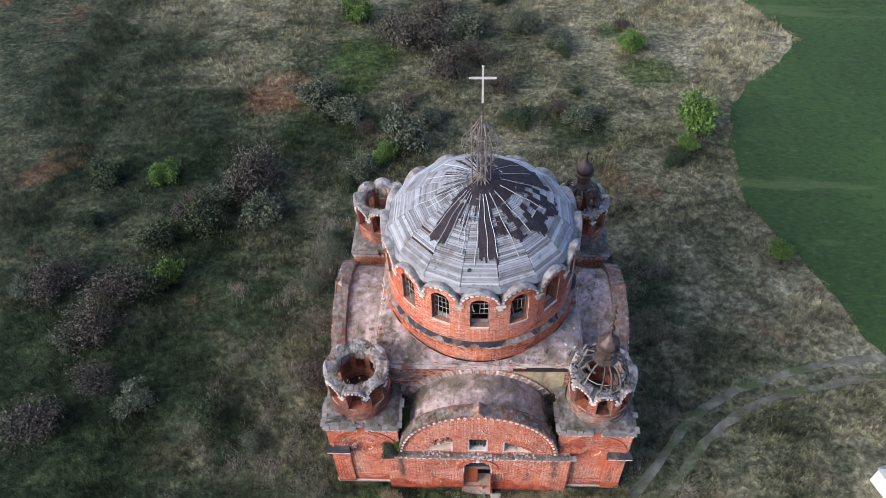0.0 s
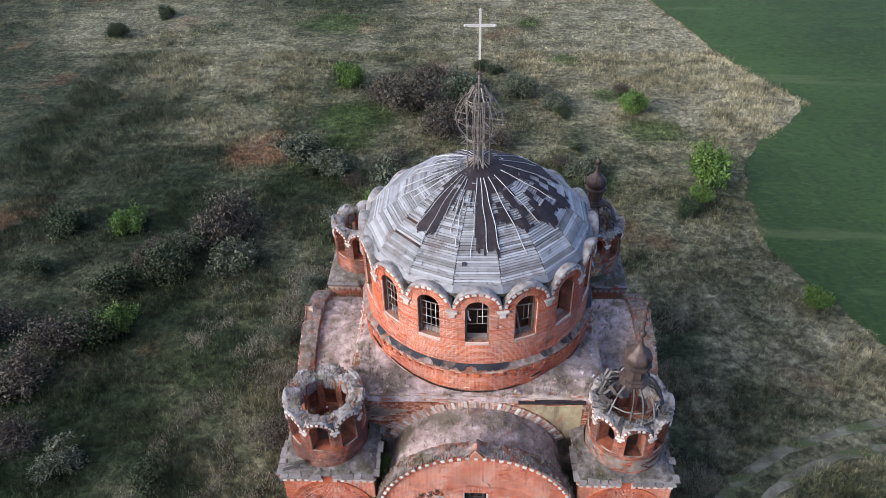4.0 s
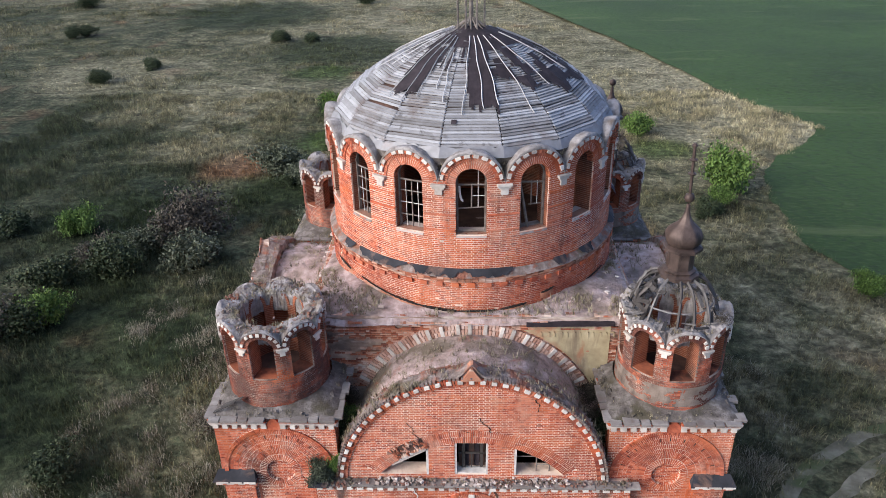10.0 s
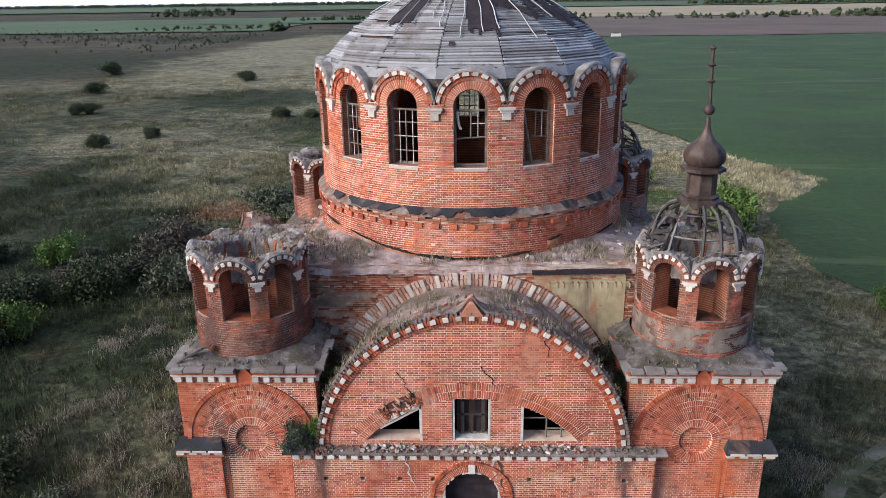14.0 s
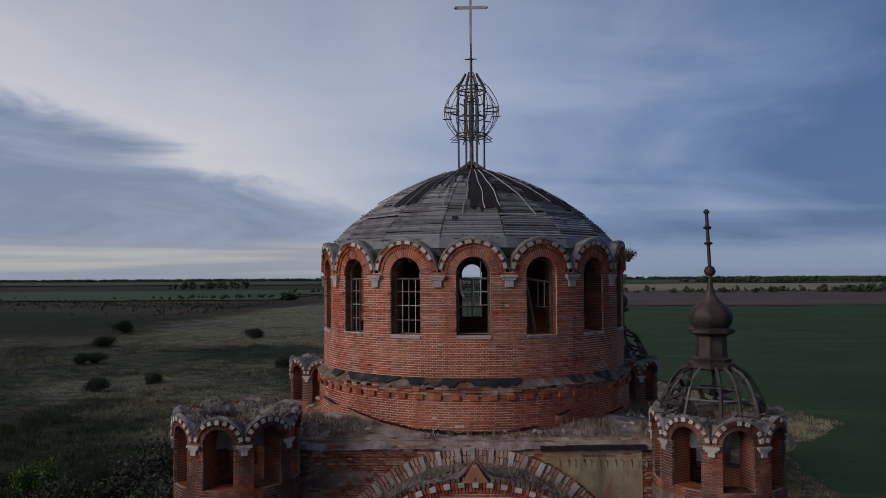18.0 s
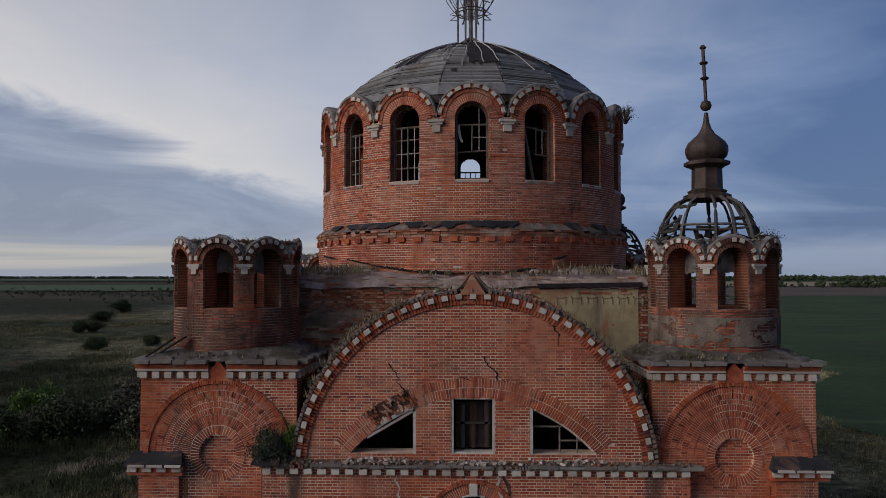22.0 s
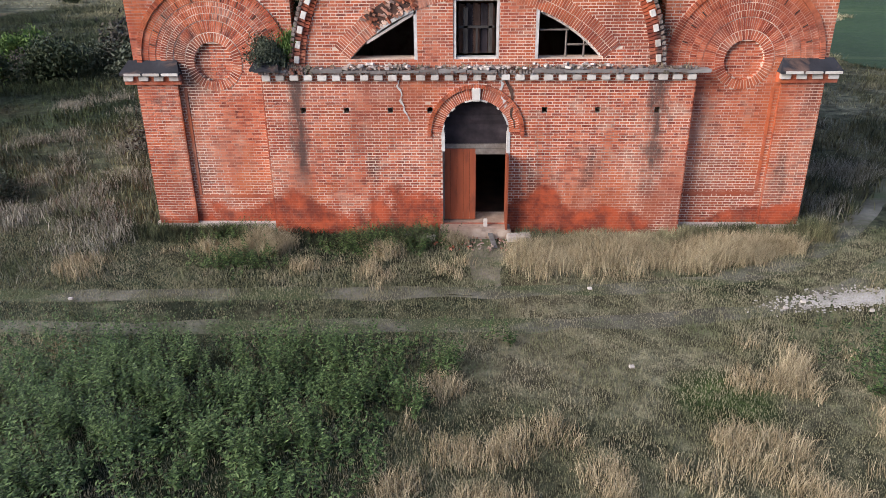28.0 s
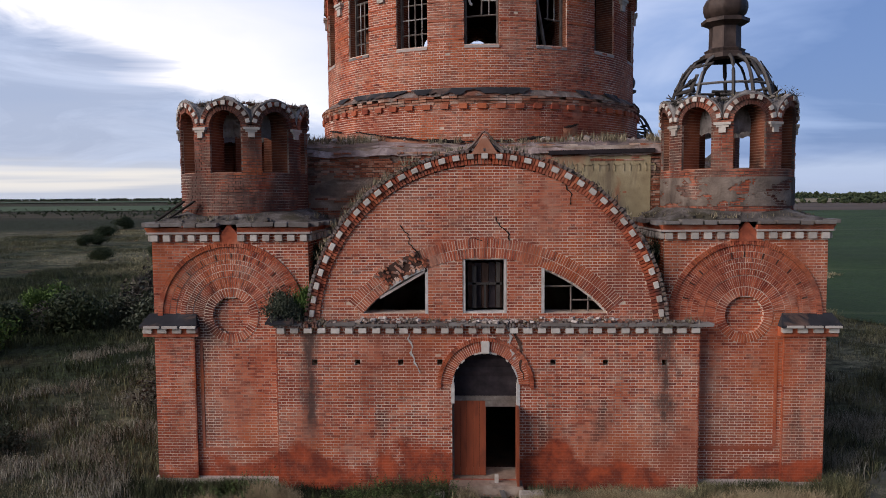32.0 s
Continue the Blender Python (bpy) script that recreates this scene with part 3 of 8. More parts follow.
def gable_spans(windows):
    def spans(z):
        w = math.sqrt(max(0.0, AR ** 2 - (z - AZ) ** 2))
        sp = [(-w, w)]
        if not windows:
            return sp
        if 4.66 < z < 6.13:
            sp = cut(sp, -0.58, 0.57)
        lo = math.sqrt(max(0.0, LR ** 2 - (z - LZ) ** 2))
        if z > 4.66 and lo > 1.47:
            sp = cut(sp, -lo, -1.48)
            sp = cut(sp, 1.46, lo)
        return sp
    return spans


def low_ring(a):
    return -0.62 < a < -0.37


for k, side in enumerate(("south", "east", "north", "west")):
    front = k == 0
    P = flat(k, 9.2)
    wall = part("portal_wall", core(P, lambda z: [(max(a, -5.43), min(b, 5.46)) for a, b in portal_core_spans(front)(z)], 0.0, 4.386, 0.9), M_MORTAR, base, "weathered brick wall with washed-out red foot", kind="stuff")
    if k != 2:
        near = (lambda s, z: 0.95 < abs(s) < 2.2 and 0.9 < z < 2.5) if front else None
        sh, ones = lay(P, portal_spans(front), 0.0, 4.386, keep=near, seed=20 + k, ragged=0.006)
        part("brickwork", sh, M_BRICK, base, kind="stuff")
        single_bricks(P, ones, wall)
    # white dentils and the coping under the gable
    if k != 2:
        n = 31
        for i in range(n):
            if RND.random() < 0.05 and front:
                continue
            piece("stone_block", B_STONE, wall, *on(P, -5.3 + 10.65 * i / (n - 1), 0.045, 4.28, 0.205 * RND.uniform(0.9, 1.1), 0.17, 0.145))
        u = -5.6
        while u < 5.6:
            w = RND.uniform(0.35, 1.0)
            if RND.random() > 0.12:
                piece("coping_stone", COPING, base, *on(P, u + w / 2, 0.0, 4.43 + RND.uniform(-0.015, 0.02), w - 0.015, 0.34, 0.075 * RND.uniform(0.7, 1.3), RND.uniform(-1.2, 1.2)))
            u += w
        sill_row = Shape()
        for i in range(143):
            u, h = -5.48 + 0.077 * i, RND.uniform(0.075, 0.105)
            if RND.random() < 0.10:
                continue
            o = 0.155 + RND.gauss(0, 0.012)
            sill_row.hexa([P(u, o, 4.366), P(u + 0.06, o, 4.366), P(u + 0.06, o, 4.366 + h), P(u, o, 4.366 + h), P(u, -0.12, 4.366), P(u + 0.06, -0.12, 4.366), P(u + 0.06, -0.12, 4.366 + h), P(u, -0.12, 4.366 + h)])
        part("ledge_brick", sill_row, M_COPE, base, "weathered bricks on edge along the ledge", kind="stuff")
    if front:
        spill = Shape()
        for i in range(110):
            u, w = RND.gauss(0.25, 0.42) if i < 70 else RND.choice((-2.4, 2.6)) + RND.gauss(0, 0.5), RND.uniform(0.02, 0.075)
            spill.box(-w, w, -w * 0.8, w * 0.8, -w * 0.4, w * 0.4, Matrix.Translation(P(u, RND.uniform(-0.2, 0.15), 4.49 + w * 0.3)) @ pose(0, 0, 0, RND.uniform(-20, 20), RND.uniform(-20, 20), RND.uniform(0, 180)))
        part("lime_spill", spill, M_STONES, base, "pale lime and mortar crumbs under the gable's windows", kind="stuff")
    # the gable
    G = flat(k, 9.0)
    gable = part("gable_wall", core(G, gable_spans(front), 4.386, 8.6, 0.6), M_MORTAR, base, "round brick gable with three window openings" if front else "round brick gable")
    if k != 2:
        def spans2(z, f=gable_spans(front), front=front):
            sp = f(z)
            if front:                       # the low arch's ring is laid on edge
                o = math.sqrt(max(0.0, (LR + 0.50) ** 2 - (z - LZ) ** 2))
                i = math.sqrt(max(0.0, LR ** 2 - (z - LZ) ** 2))
                if z > 4.9 and o > 0:
                    sp = cut(cut(sp, -o, -i), i, o) if i > 0.05 else cut(sp, -o, o)
            return sp
        sh, _ = lay(G, spans2, 4.386, 8.6, seed=40 + k, gone=0.0)
        part("brickwork", sh, M_BRICK, base, kind="stuff")
        if front:
            single_voussoirs(voussoirs(G, 0, LZ, LR + 0.26, LR + 0.50, -49, 49, 112, -0.3, 0.012, seed=15, skip=low_ring, shape=voussoirs(G, 0, LZ, LR, LR + 0.245, -49, 49, 106, -0.35, 0.012, seed=5, skip=low_ring)), base)
            for a0, a1 in ((-49, -36.5), (-20.5, 49)):
                arch_bed(G, 0, LZ, LR, LR + 0.50, a0, a1, 0.006, base)
            back = Shape().grid([[G(r * math.sin(a), 0.004, LZ + r * math.cos(a)) for a in [-0.63 + 0.27 * q / 10 for q in range(11)]] for r in (LR, LR + 0.25, LR + 0.51)])
            part("raw_core", back, M_DARKIN, base, "dark raw core of the fallen arch")
            lip = voussoirs(G, 0, LZ, LR - 0.02, LR + 0.07, -36, -21.5, 9, -0.3, 0.03, seed=71, gap=0.0)
            part("plaster_lip", lip, M_WHITEFRAME, base, "pale plaster edge left over the broken window", kind="stuff")
            rub = Shape()
            for i in range(95):
                a, f = RND.uniform(-0.65, -0.35), RND.random() ** 1.7
                r = LR + 0.06 + 0.47 * f
                s, z, w = r * math.sin(a), LZ + r * math.cos(a), RND.uniform(0.03, 0.085)
                m = Matrix.Translation(G(s, RND.uniform(-0.09, 0.035), z)) @ pose(0, 0, 0, RND.uniform(-25, 25), RND.uniform(10, 60), RND.uniform(-25, 25))
                rub.box(-w, w, -0.05, 0.05, -0.028, 0.028, m)
            part("broken_brick", rub, M_BRICK_WORN, base, "torn edge of broken limy bricks", kind="stuff")
        part("arch_moulding", voussoirs(G, 0, AZ, AR, AR + 0.13, -86, 86, 150, -0.3, 0.05, seed=6), M_BRICK, base, kind="stuff")
        part("arch_moulding", voussoirs(G, 0, AZ, AR + 0.13, AR + 0.30, -87, 87, 150, -0.3, 0.085, seed=7), M_BRICK, base, kind="stuff")
        arch_blocks(G, 0, AZ, AR + 0.20, -86, 86, 37, 0.055, (0.175, 0.16, 0.135), gable, skip=0.08)
        crest = voussoirs(G, 0, AZ, AR + 0.30, AR + 0.385, -88, 88, 112, -0.35, 0.13, seed=90 + k, gap=0.34, skip=lambda a: abs(a) < 0.085 or RND.random() < 0.16)
        part("crest_brick", crest, M_COPE, base, "dark weathered bricks on edge along the gable's crest", kind="stuff")
        for sg in (-1, 1):
            horn = [G(sg * u, 0.06, z) for u, z in ((0.62, 8.87), (0.47, 8.91), (0.33, 9.01), (0.20, 9.15), (0.08, 9.32), (0.0, 9.38))]
            part("peak_coping", Shape().tube(horn, 0.05, 5, 0.03), M_COPE, base, "curved dark coping of the peak")
    # the crumbling top of the gable wall and the vault behind it
    crown = Shape()
    rows = []
    for i, (d, dr) in enumerate(((0.0, 0.295), (0.03, 0.30), (0.05, 0.325), (0.0, 0.365), (-0.25, 0.39), (-0.5, 0.36), (-0.72, 0.30), (-0.78, 0.0))):
        row = []
        for j in range(121):
            a = radians(-89 + 178 * j / 120)
            r = AR + dr + 0.07 * NZ(9 * a + k * 7, d * 5, 0.3, 1.6) * (1 if 1 < i < 7 else 0.3)
            r += 0.36 * math.exp(-(abs(a) / 0.05) ** 1.3) * (1 if i < 5 else 0.6)
            row.append(G(r * math.sin(a), d + 0.03 * NZ(a * 30, i, k, 1.0), AZ + r * math.cos(a)))
        rows.append(row)
    apex = Shape().hexa([G(-0.34, 0.13, 8.80), G(0.34, 0.13, 8.80), G(0.03, 0.12, 9.26), G(-0.03, 0.12, 9.26), G(-0.40, -0.3, 8.83), G(0.40, -0.3, 8.83), G(0.04, -0.3, 9.32), G(-0.04, -0.3, 9.32)])
    part("apex", apex, M_BRICK_WORN, base, "small brick peak of the gable")
    part("gable_coping", crown.grid(rows), M_COPE, base, "crumbling grey coping with moss")
    vault = Shape()
    rows = []
    for i in range(13):
        off = 8.26 - (8.26 - 6.0) * i / 12
        V = flat(k, off)
        row = []
        for j in range(61):
            a = radians(-89 + 178 * j / 60)
            r = 4.38 + 0.10 * NZ(6 * a, off * 1.2, k * 5.0, 1.3) + 0.05 * NZ(20 * a, off * 5, k, 1.0)
            row.append(V(r * math.sin(a), 0, AZ + r * math.cos(a)))
        rows.append(row)
    part("vault_roof", vault.grid(rows), M_ROOFSOIL, base, "barrel vault covered with earth and rubble", True)
    for sgn in (-1, 1):
        gut = Shape()
        rows = []
        for i in range(8):
            V = flat(k, 8.3 - 2.3 * i / 7)
            rows.append([V(sgn * (3.3 + 1.4 * j / 7), 0, 5.55 + 0.22 * (NZ(i * 0.9, j * 0.8, k * 3 + sgn)) + 0.6 * (i / 7) ** 2) for j in range(8)])
        part("valley_fill", gut.grid(rows), M_ROOFSOIL, base, "earth and weeds in the roof valley", True)

    # wall of the crossing above the vault
    W = flat(k, 6.02)

    def cross_spans(z):
        sp = [(-5.9, 5.9)]
        if z < 4.15 + 4.4:
            w = math.sqrt(4.4 ** 2 - (z - 4.15) ** 2)
            sp = cut(sp, -w, w)
        return sp
    part("crossing_wall", core(W, cross_spans, 5.4, 9.184, 0.6, face=-0.05), M_LIME, base, kind="stuff")
    if k != 2:
        sh, _ = lay(W, cross_spans, 5.4, 8.75, seed=60 + k, gone=0.02, ragged=0.03, eaten=0.34)
        part("brickwork", sh, M_BRICK_WORN, base, "eroded brick courses with lime in the gaps", kind="stuff")
        worn = Shape()
        for i in range(8):
            z, u = 8.74 + 0.066 * i, -6.0
            while u < 5.95:
                w = RND.choice((0.13, 0.26, 0.26, 0.3)) * RND.uniform(0.8, 1.2)
                o = 0.05 + 0.05 * NZ(u, i * 2.3, k, 0.7) - 0.022 * i + RND.gauss(0, 0.014) + (0.10 if i == 4 and NZ(u, 3, k, 0.4) > -0.15 else 0)
                if NZ(u, i * 0.9, 7 + k, 0.9) + RND.uniform(-0.25, 0.25) < 0.34 - 0.03 * i:
                    zz = z + 0.02 * NZ(u, 5, k, 0.5)
                    worn.hexa([W(u, o, zz), W(u + w - 0.02, o, zz + RND.uniform(-0.006, 0.006)), W(u + w - 0.02, o - 0.01, zz + 0.052), W(u, o - 0.01, zz + 0.055), W(u, -0.4, zz), W(u + w - 0.02, -0.4, zz), W(u + w - 0.02, -0.4, zz + 0.052), W(u, -0.4, zz + 0.055)])
                u += w
        part("worn_course", worn, M_BRICK_WORN, base, "limy washed-out brick courses under the roof's edge", kind="stuff")
        ra = voussoirs(W, 0, 4.15, 4.64, 4.86, -62, 62, 84, -0.4, 0.08, seed=18, shape=voussoirs(W, 0, 4.15, 4.40, 4.625, -62, 62, 80, -0.4, 0.10, seed=8))
        if front:
            single_voussoirs(ra, base, mat=M_BRICK_PALE_ONE)
        else:
            part("relieving_arch", ra, M_BRICK, base, kind="stuff")
        for i in range(19):
            a = -58 + 116 * i / 18 + RND.uniform(-1, 1)
            t = radians(a)
            piece("stone_block", B_STONE, base, *on(W, 4.64 * math.sin(t), 0.045, 4.15 + 4.64 * math.cos(t), 0.13, 0.16, 0.42, -a))


# ochre plaster left on the east half of the south crossing wall
W = flat(0, 6.02)
pl = Shape()
cols = []
for i in range(31):
    u = 1.75 + 3.2 * i / 30
    lo = 4.15 + math.sqrt(max(0.0, 4.92 ** 2 - u ** 2)) if u < 4.9 else 4.8
    lo = max(lo, 6.1 + 0.1 * NZ(u * 3, 2))
    hi = 8.90 - (0.25 * max(0.0, 2.4 - u))
    cols.append([W(u, 0.028, lo + (max(hi, lo + 0.02) - lo) * j / 6) for j in range(7)])
part("plaster", pl.grid(cols), M_PLASTER, base, "stained ochre plaster on the crossing wall")
den = Shape()
for i in range(6):
    u = 2.5 + 0.46 * i
    for a, b, c, d in ((u, u + 0.30, 8.62, 8.66), (u, u + 0.03, 8.45, 8.66), (u + 0.27, u + 0.30, 8.45, 8.66)):
        den.hexa([W(a, 0.05, c), W(b, 0.05, c), W(b, 0.05, d), W(a, 0.05, d), W(a, 0.0, c), W(b, 0.0, c), W(b, 0.0, d), W(a, 0.0, d)])
part("plaster_moulding", den, M_PLASTER, base, kind="stuff")
beam = Shape()
beam.hexa([W(1.95, 0.16, 8.93), W(5.05, 0.16, 8.98), W(5.05, 0.16, 9.10), W(1.95, 0.16, 9.05), W(1.95, -0.1, 8.93), W(5.05, -0.1, 8.98), W(5.05, -0.1, 9.10), W(1.95, -0.1, 9.05)])
tagged(part("timber_beam", beam, M_FELT, None), "charred dark timber beam lying along the crossing wall", "beam")

# the crossing's flat top
top = Shape()
rows = []
for i in range(57):
    row = []
    for j in range(57):
        u, v = -6.12 + 12.24 * i / 56, -6.12 + 12.24 * j / 56
        e = max(abs(u), abs(v))
        z = 9.18 + 0.36 * min(1.0, max(0.0, (6.12 - e) / 1.5)) + 0.09 * NZ(u, v, 0, 0.8) + 0.05 * NZ(u, v, 3, 3.0)
        row.append((X0 + u + 0.05 * NZ(u, v, 7, 2.5), YC + v + 0.05 * NZ(u, v, 9, 2.5), z - (0.25 if i in (0, 56) or j in (0, 56) else 0)))
    rows.append(row)
part("crossing_roof", top.grid(rows), M_ROOFSOIL, base, "flat roof of the crossing under earth, lime and dry weeds", True)

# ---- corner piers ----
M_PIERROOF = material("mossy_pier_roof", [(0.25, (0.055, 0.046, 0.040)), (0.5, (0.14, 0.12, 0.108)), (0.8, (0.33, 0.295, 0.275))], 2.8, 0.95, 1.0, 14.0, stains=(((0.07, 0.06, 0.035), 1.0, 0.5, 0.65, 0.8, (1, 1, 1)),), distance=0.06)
PU, PH, RC = 6.735, 2.085, 4.60       # middle, half width, height of the roundel
for sx in (-1, 1):
    for sy in (-1, 1):
        pier = thing("corner_pier", "square brick corner pier with arch relief and white dentils", "pier", (X0 + sx * PU, YC + sy * PU, 0), "corner piers of the church")
        x, y = X0 + sx * PU, YC + sy * PU
        part("pier_wall", Shape().box(x - PH + 0.014, x + PH - 0.014, y - PH + 0.11, y + PH - 0.014, 0, 6.88), M_MORTAR, pier)
        for k in range(4):
            if k == 2 or (sy > 0 and k != 0):
                continue
            off = -(sy * PU) + PH if k == 0 else (sx * PU + PH if k == 1 else -(sx * PU) + PH)
            mid = sx * PU if k == 0 else (sy * PU if k == 1 else -sy * PU)
            P = flat(k, off, mid)
            relief = k == 0 and sy < 0
            if k == 0:
                def face_spans(z, relief=relief):
                    sp = [(-PH, PH)]
                    if relief:
                        r = 1.98 if z > RC else 0.74
                        if abs(z - RC) < r:
                            w = math.sqrt(r * r - (z - RC) ** 2)
                            sp = cut(sp, -w, w)
                    return sp
                part("pier_face", core(P, lambda z: [(-PH, PH)] if not relief or abs(z - RC) > 0.5 else cut([(-PH, PH)], -math.sqrt(0.25 - (z - RC) ** 2), math.sqrt(0.25 - (z - RC) ** 2)),
                                       0.0, 6.88, 0.11), M_MORTAR, pier, kind="stuff")
            else:
                face_spans = lambda z: [(-PH, PH)]
            sh, _ = lay(P, face_spans, 0.0 if sy < 0 else 4.3, 6.88, seed=int(70 + 7 * sx + 3 * sy + k))
            part("brickwork", sh, M_BRICK, pier, kind="stuff")
            if relief:
                disc, _ = lay(flat(k, off - 0.10, mid), lambda z: [(-math.sqrt(max(0, 0.25 - (z - RC) ** 2)), math.sqrt(max(0, 0.25 - (z - RC) ** 2)))] if abs(z - RC) < 0.5 else [], RC - 0.516, RC + 0.516)
                part("roundel", disc, M_BRICK, pier, "sunk round brick panel", kind="stuff")
                arch_bed(P, 0, RC, 0.50, 0.73, -180, 180, 0.009, pier)
                arch_bed(P, 0, RC, 1.05, 1.37, -92, 92, 0.009, pier)
                arch_bed(P, 0, RC, 1.50, 1.83, -92, 92, 0.004, pier)
                part("roundel_ring", voussoirs(P, 0, RC, 0.50, 0.73, -180, 180, 52, -0.1, 0.014, seed=3), M_BRICK, pier, kind="stuff")
                part("relief_ring", voussoirs(P, 0, RC, 0.75, 1.03, -92, 92, 54, -0.06, 0.004, seed=4), M_BRICK, pier, kind="stuff")
                part("relief_ring", voussoirs(P, 0, RC, 1.215, 1.37, -92, 92, 66, -0.06, 0.014, seed=25, shape=voussoirs(P, 0, RC, 1.05, 1.20, -92, 92, 60, -0.06, 0.014, seed=5)), M_BRICK, pier, kind="stuff")
                part("relief_ring", voussoirs(P, 0, RC, 1.385, 1.485, -92, 92, 80, -0.06, 0.0, seed=6), M_BRICK, pier, kind="stuff")
                part("relief_ring", voussoirs(P, 0, RC, 1.67, 1.83, -92, 92, 90, -0.06, 0.012, seed=27, shape=voussoirs(P, 0, RC, 1.50, 1.655, -92, 92, 84, -0.06, 0.012, seed=7)), M_BRICK, pier, kind="stuff")
                part("relief_ring", voussoirs(P, 0, RC, 1.84, 1.97, -92, 92, 96, -0.06, 0.05, seed=8), M_BRICK, pier, kind="stuff")
                for q in range(-5, 6):
                    t, h = radians(15 * q + RND.uniform(-2, 2)), 0.016
                    at = lambda r, s, d: P(r * math.sin(t) + s * math.cos(t), d, RC + r * math.cos(t) - s * math.sin(t))
                    part("slot", Shape().hexa([at(1.52, -h, 0.02), at(1.52, h, 0.02), at(1.66, h, 0.02), at(1.66, -h, 0.02), at(1.52, -h, 0.0), at(1.52, h, 0.0), at(1.66, h, 0.0), at(1.66, -h, 0.0)]), M_DARKIN, pier, "dark open joint")
                peak = Shape()
                peak.hexa([P(-0.42, 0.06, 6.52), P(0.42, 0.06, 6.52), P(0.03, 0.06, 7.02), P(-0.03, 0.06, 7.02), P(-0.42, -0.05, 6.52), P(0.42, -0.05, 6.52), P(0.03, -0.05, 7.02), P(-0.03, -0.05, 7.02)])
                part("ogee_peak", peak, M_BRICK, pier)
                for u0, u1, z0, z1 in ((-1.98, -1.90, 1.12, 3.9), (0.80, 0.88, 1.12, 3.9), (-1.90, 0.80, 1.04, 1.12)) if sx > 0 else ((-0.88, -0.80, 1.0, 3.9), (-0.80, 1.9, 0.92, 1.0)):
                    part("panel_edge", Shape().hexa([P(u0, 0.016, z0), P(u1, 0.016, z0), P(u1, 0.016, z1), P(u0, 0.016, z1), P(u0, -0.02, z0), P(u1, -0.02, z0), P(u1, -0.02, z1), P(u0, -0.02, z1)]), M_BRICK, pier)
                # the outer corner pilaster with its small roofed cap
                a, b = (0.98, 2.06) if sx > 0 else (-2.06, -0.98)
                part("pilaster", core(P, lambda z: [(a + (0.045 if sx > 0 else 0.004), b - (0.004 if sx > 0 else 0.045))], 0.2, 4.07, 0.0, face=0.101), M_MORTAR, pier)
                sh, _ = lay(flat(k, off + 0.11, mid), lambda z: [(a, b)], 0.2, 4.07, seed=91)
                part("brickwork", sh, M_BRICK, pier, kind="stuff")
                lo, hi = a - 0.12, b + 0.12
                if sx > 0:
                    hi += 0.14
                else:
                    lo -= 0.14
                cap = Shape()
                cap.hexa([P(lo, 0.20, 4.07), P(hi, 0.20, 4.07), P(hi, 0.20, 4.15), P(lo, 0.20, 4.15), P(lo, -0.02, 4.07), P(hi, -0.02, 4.07), P(hi, -0.02, 4.15), P(lo, -0.02, 4.15)])
                cap.hexa([P(lo + 0.05, 0.22, 4.15), P(hi - 0.05, 0.22, 4.15), P(hi - 0.05, 0.22, 4.31), P(lo + 0.05, 0.22, 4.31), P(lo, -0.02, 4.15), P(hi, -0.02, 4.15), P(hi, -0.02, 4.31), P(lo, -0.02, 4.31)])
                part("pilaster_cap", cap, M_BRICK, pier)
                for i in range(4):
                    piece("stone_block", B_STONE, pier, *on(P, lo + 0.14 + (hi - lo - 0.28) * i / 3, 0.21, 4.23, 0.24, 0.14, 0.13))
                rf = Shape()
                rf.hexa([P(lo - 0.04, 0.36, 4.32), P(hi + 0.04, 0.36, 4.32), P(hi + 0.04, 0.36, 4.38), P(lo - 0.04, 0.36, 4.38), P(lo, 0.0, 4.32), P(hi, 0.0, 4.32), P(hi - 0.1, 0.0, 4.66), P(lo + 0.1, 0.0, 4.66)])
                part("cap_roof", rf, M_FLASH, pier, "small dark metal lean-to roof")
                for i in range(3):
                    piece("coping_stone", B_STONE, pier, *on(P, lo + 0.3 + (hi - lo - 0.5) * i / 2, 0.27, 4.345, 0.42, 0.22, 0.07))
            if sy < 0:
                plinth = Shape()
                plinth.hexa([P(-PH - 0.04, 0.09, 0), P(PH + 0.04, 0.09, 0), P(PH + 0.04, 0.09, 0.2), P(-PH - 0.04, 0.09, 0.2), P(-PH, -0.02, 0), P(PH, -0.02, 0), P(PH, -0.02, 0.23), P(-PH, -0.02, 0.23)])
                part("plinth", plinth, M_STONES, pier, "pale limestone plinth")
            # dentils, band and coping
            n = 13
            for i in range(n):
                u = -PH + 0.1 + (2 * PH - 0.2) * i / (n - 1)
                if relief and abs(u) < 0.3:
                    continue
                piece("stone_block", B_STONE, pier, *on(P, u, 0.04, 6.67, 0.19 * RND.uniform(0.92, 1.05), 0.13, 0.17))
            for s in (-1, 1):
                a, b = (0.24, PH + 0.08) if s > 0 else (-PH - 0.08, -0.24)
                bd = Shape()
                bd.hexa([P(a, 0.13, 6.78), P(b, 0.13, 6.78), P(b, 0.13, 6.83), P(a, 0.13, 6.83), P(a, -0.02, 6.78), P(b, -0.02, 6.78), P(b, -0.02, 6.83), P(a, -0.02, 6.83)])
                part("stone_band", bd, M_STONES, pier, "thin pale stone band")
                bd = Shape()
                bd.hexa([P(a, 0.09, 6.83), P(b, 0.09, 6.83), P(b, 0.16, 6.95), P(a, 0.16, 6.95), P(a, -0.02, 6.83), P(b, -0.02, 6.83), P(b, -0.02, 6.95), P(a, -0.02, 6.95)])
                part("cornice_band", bd, M_BRICK, pier)
                u = a
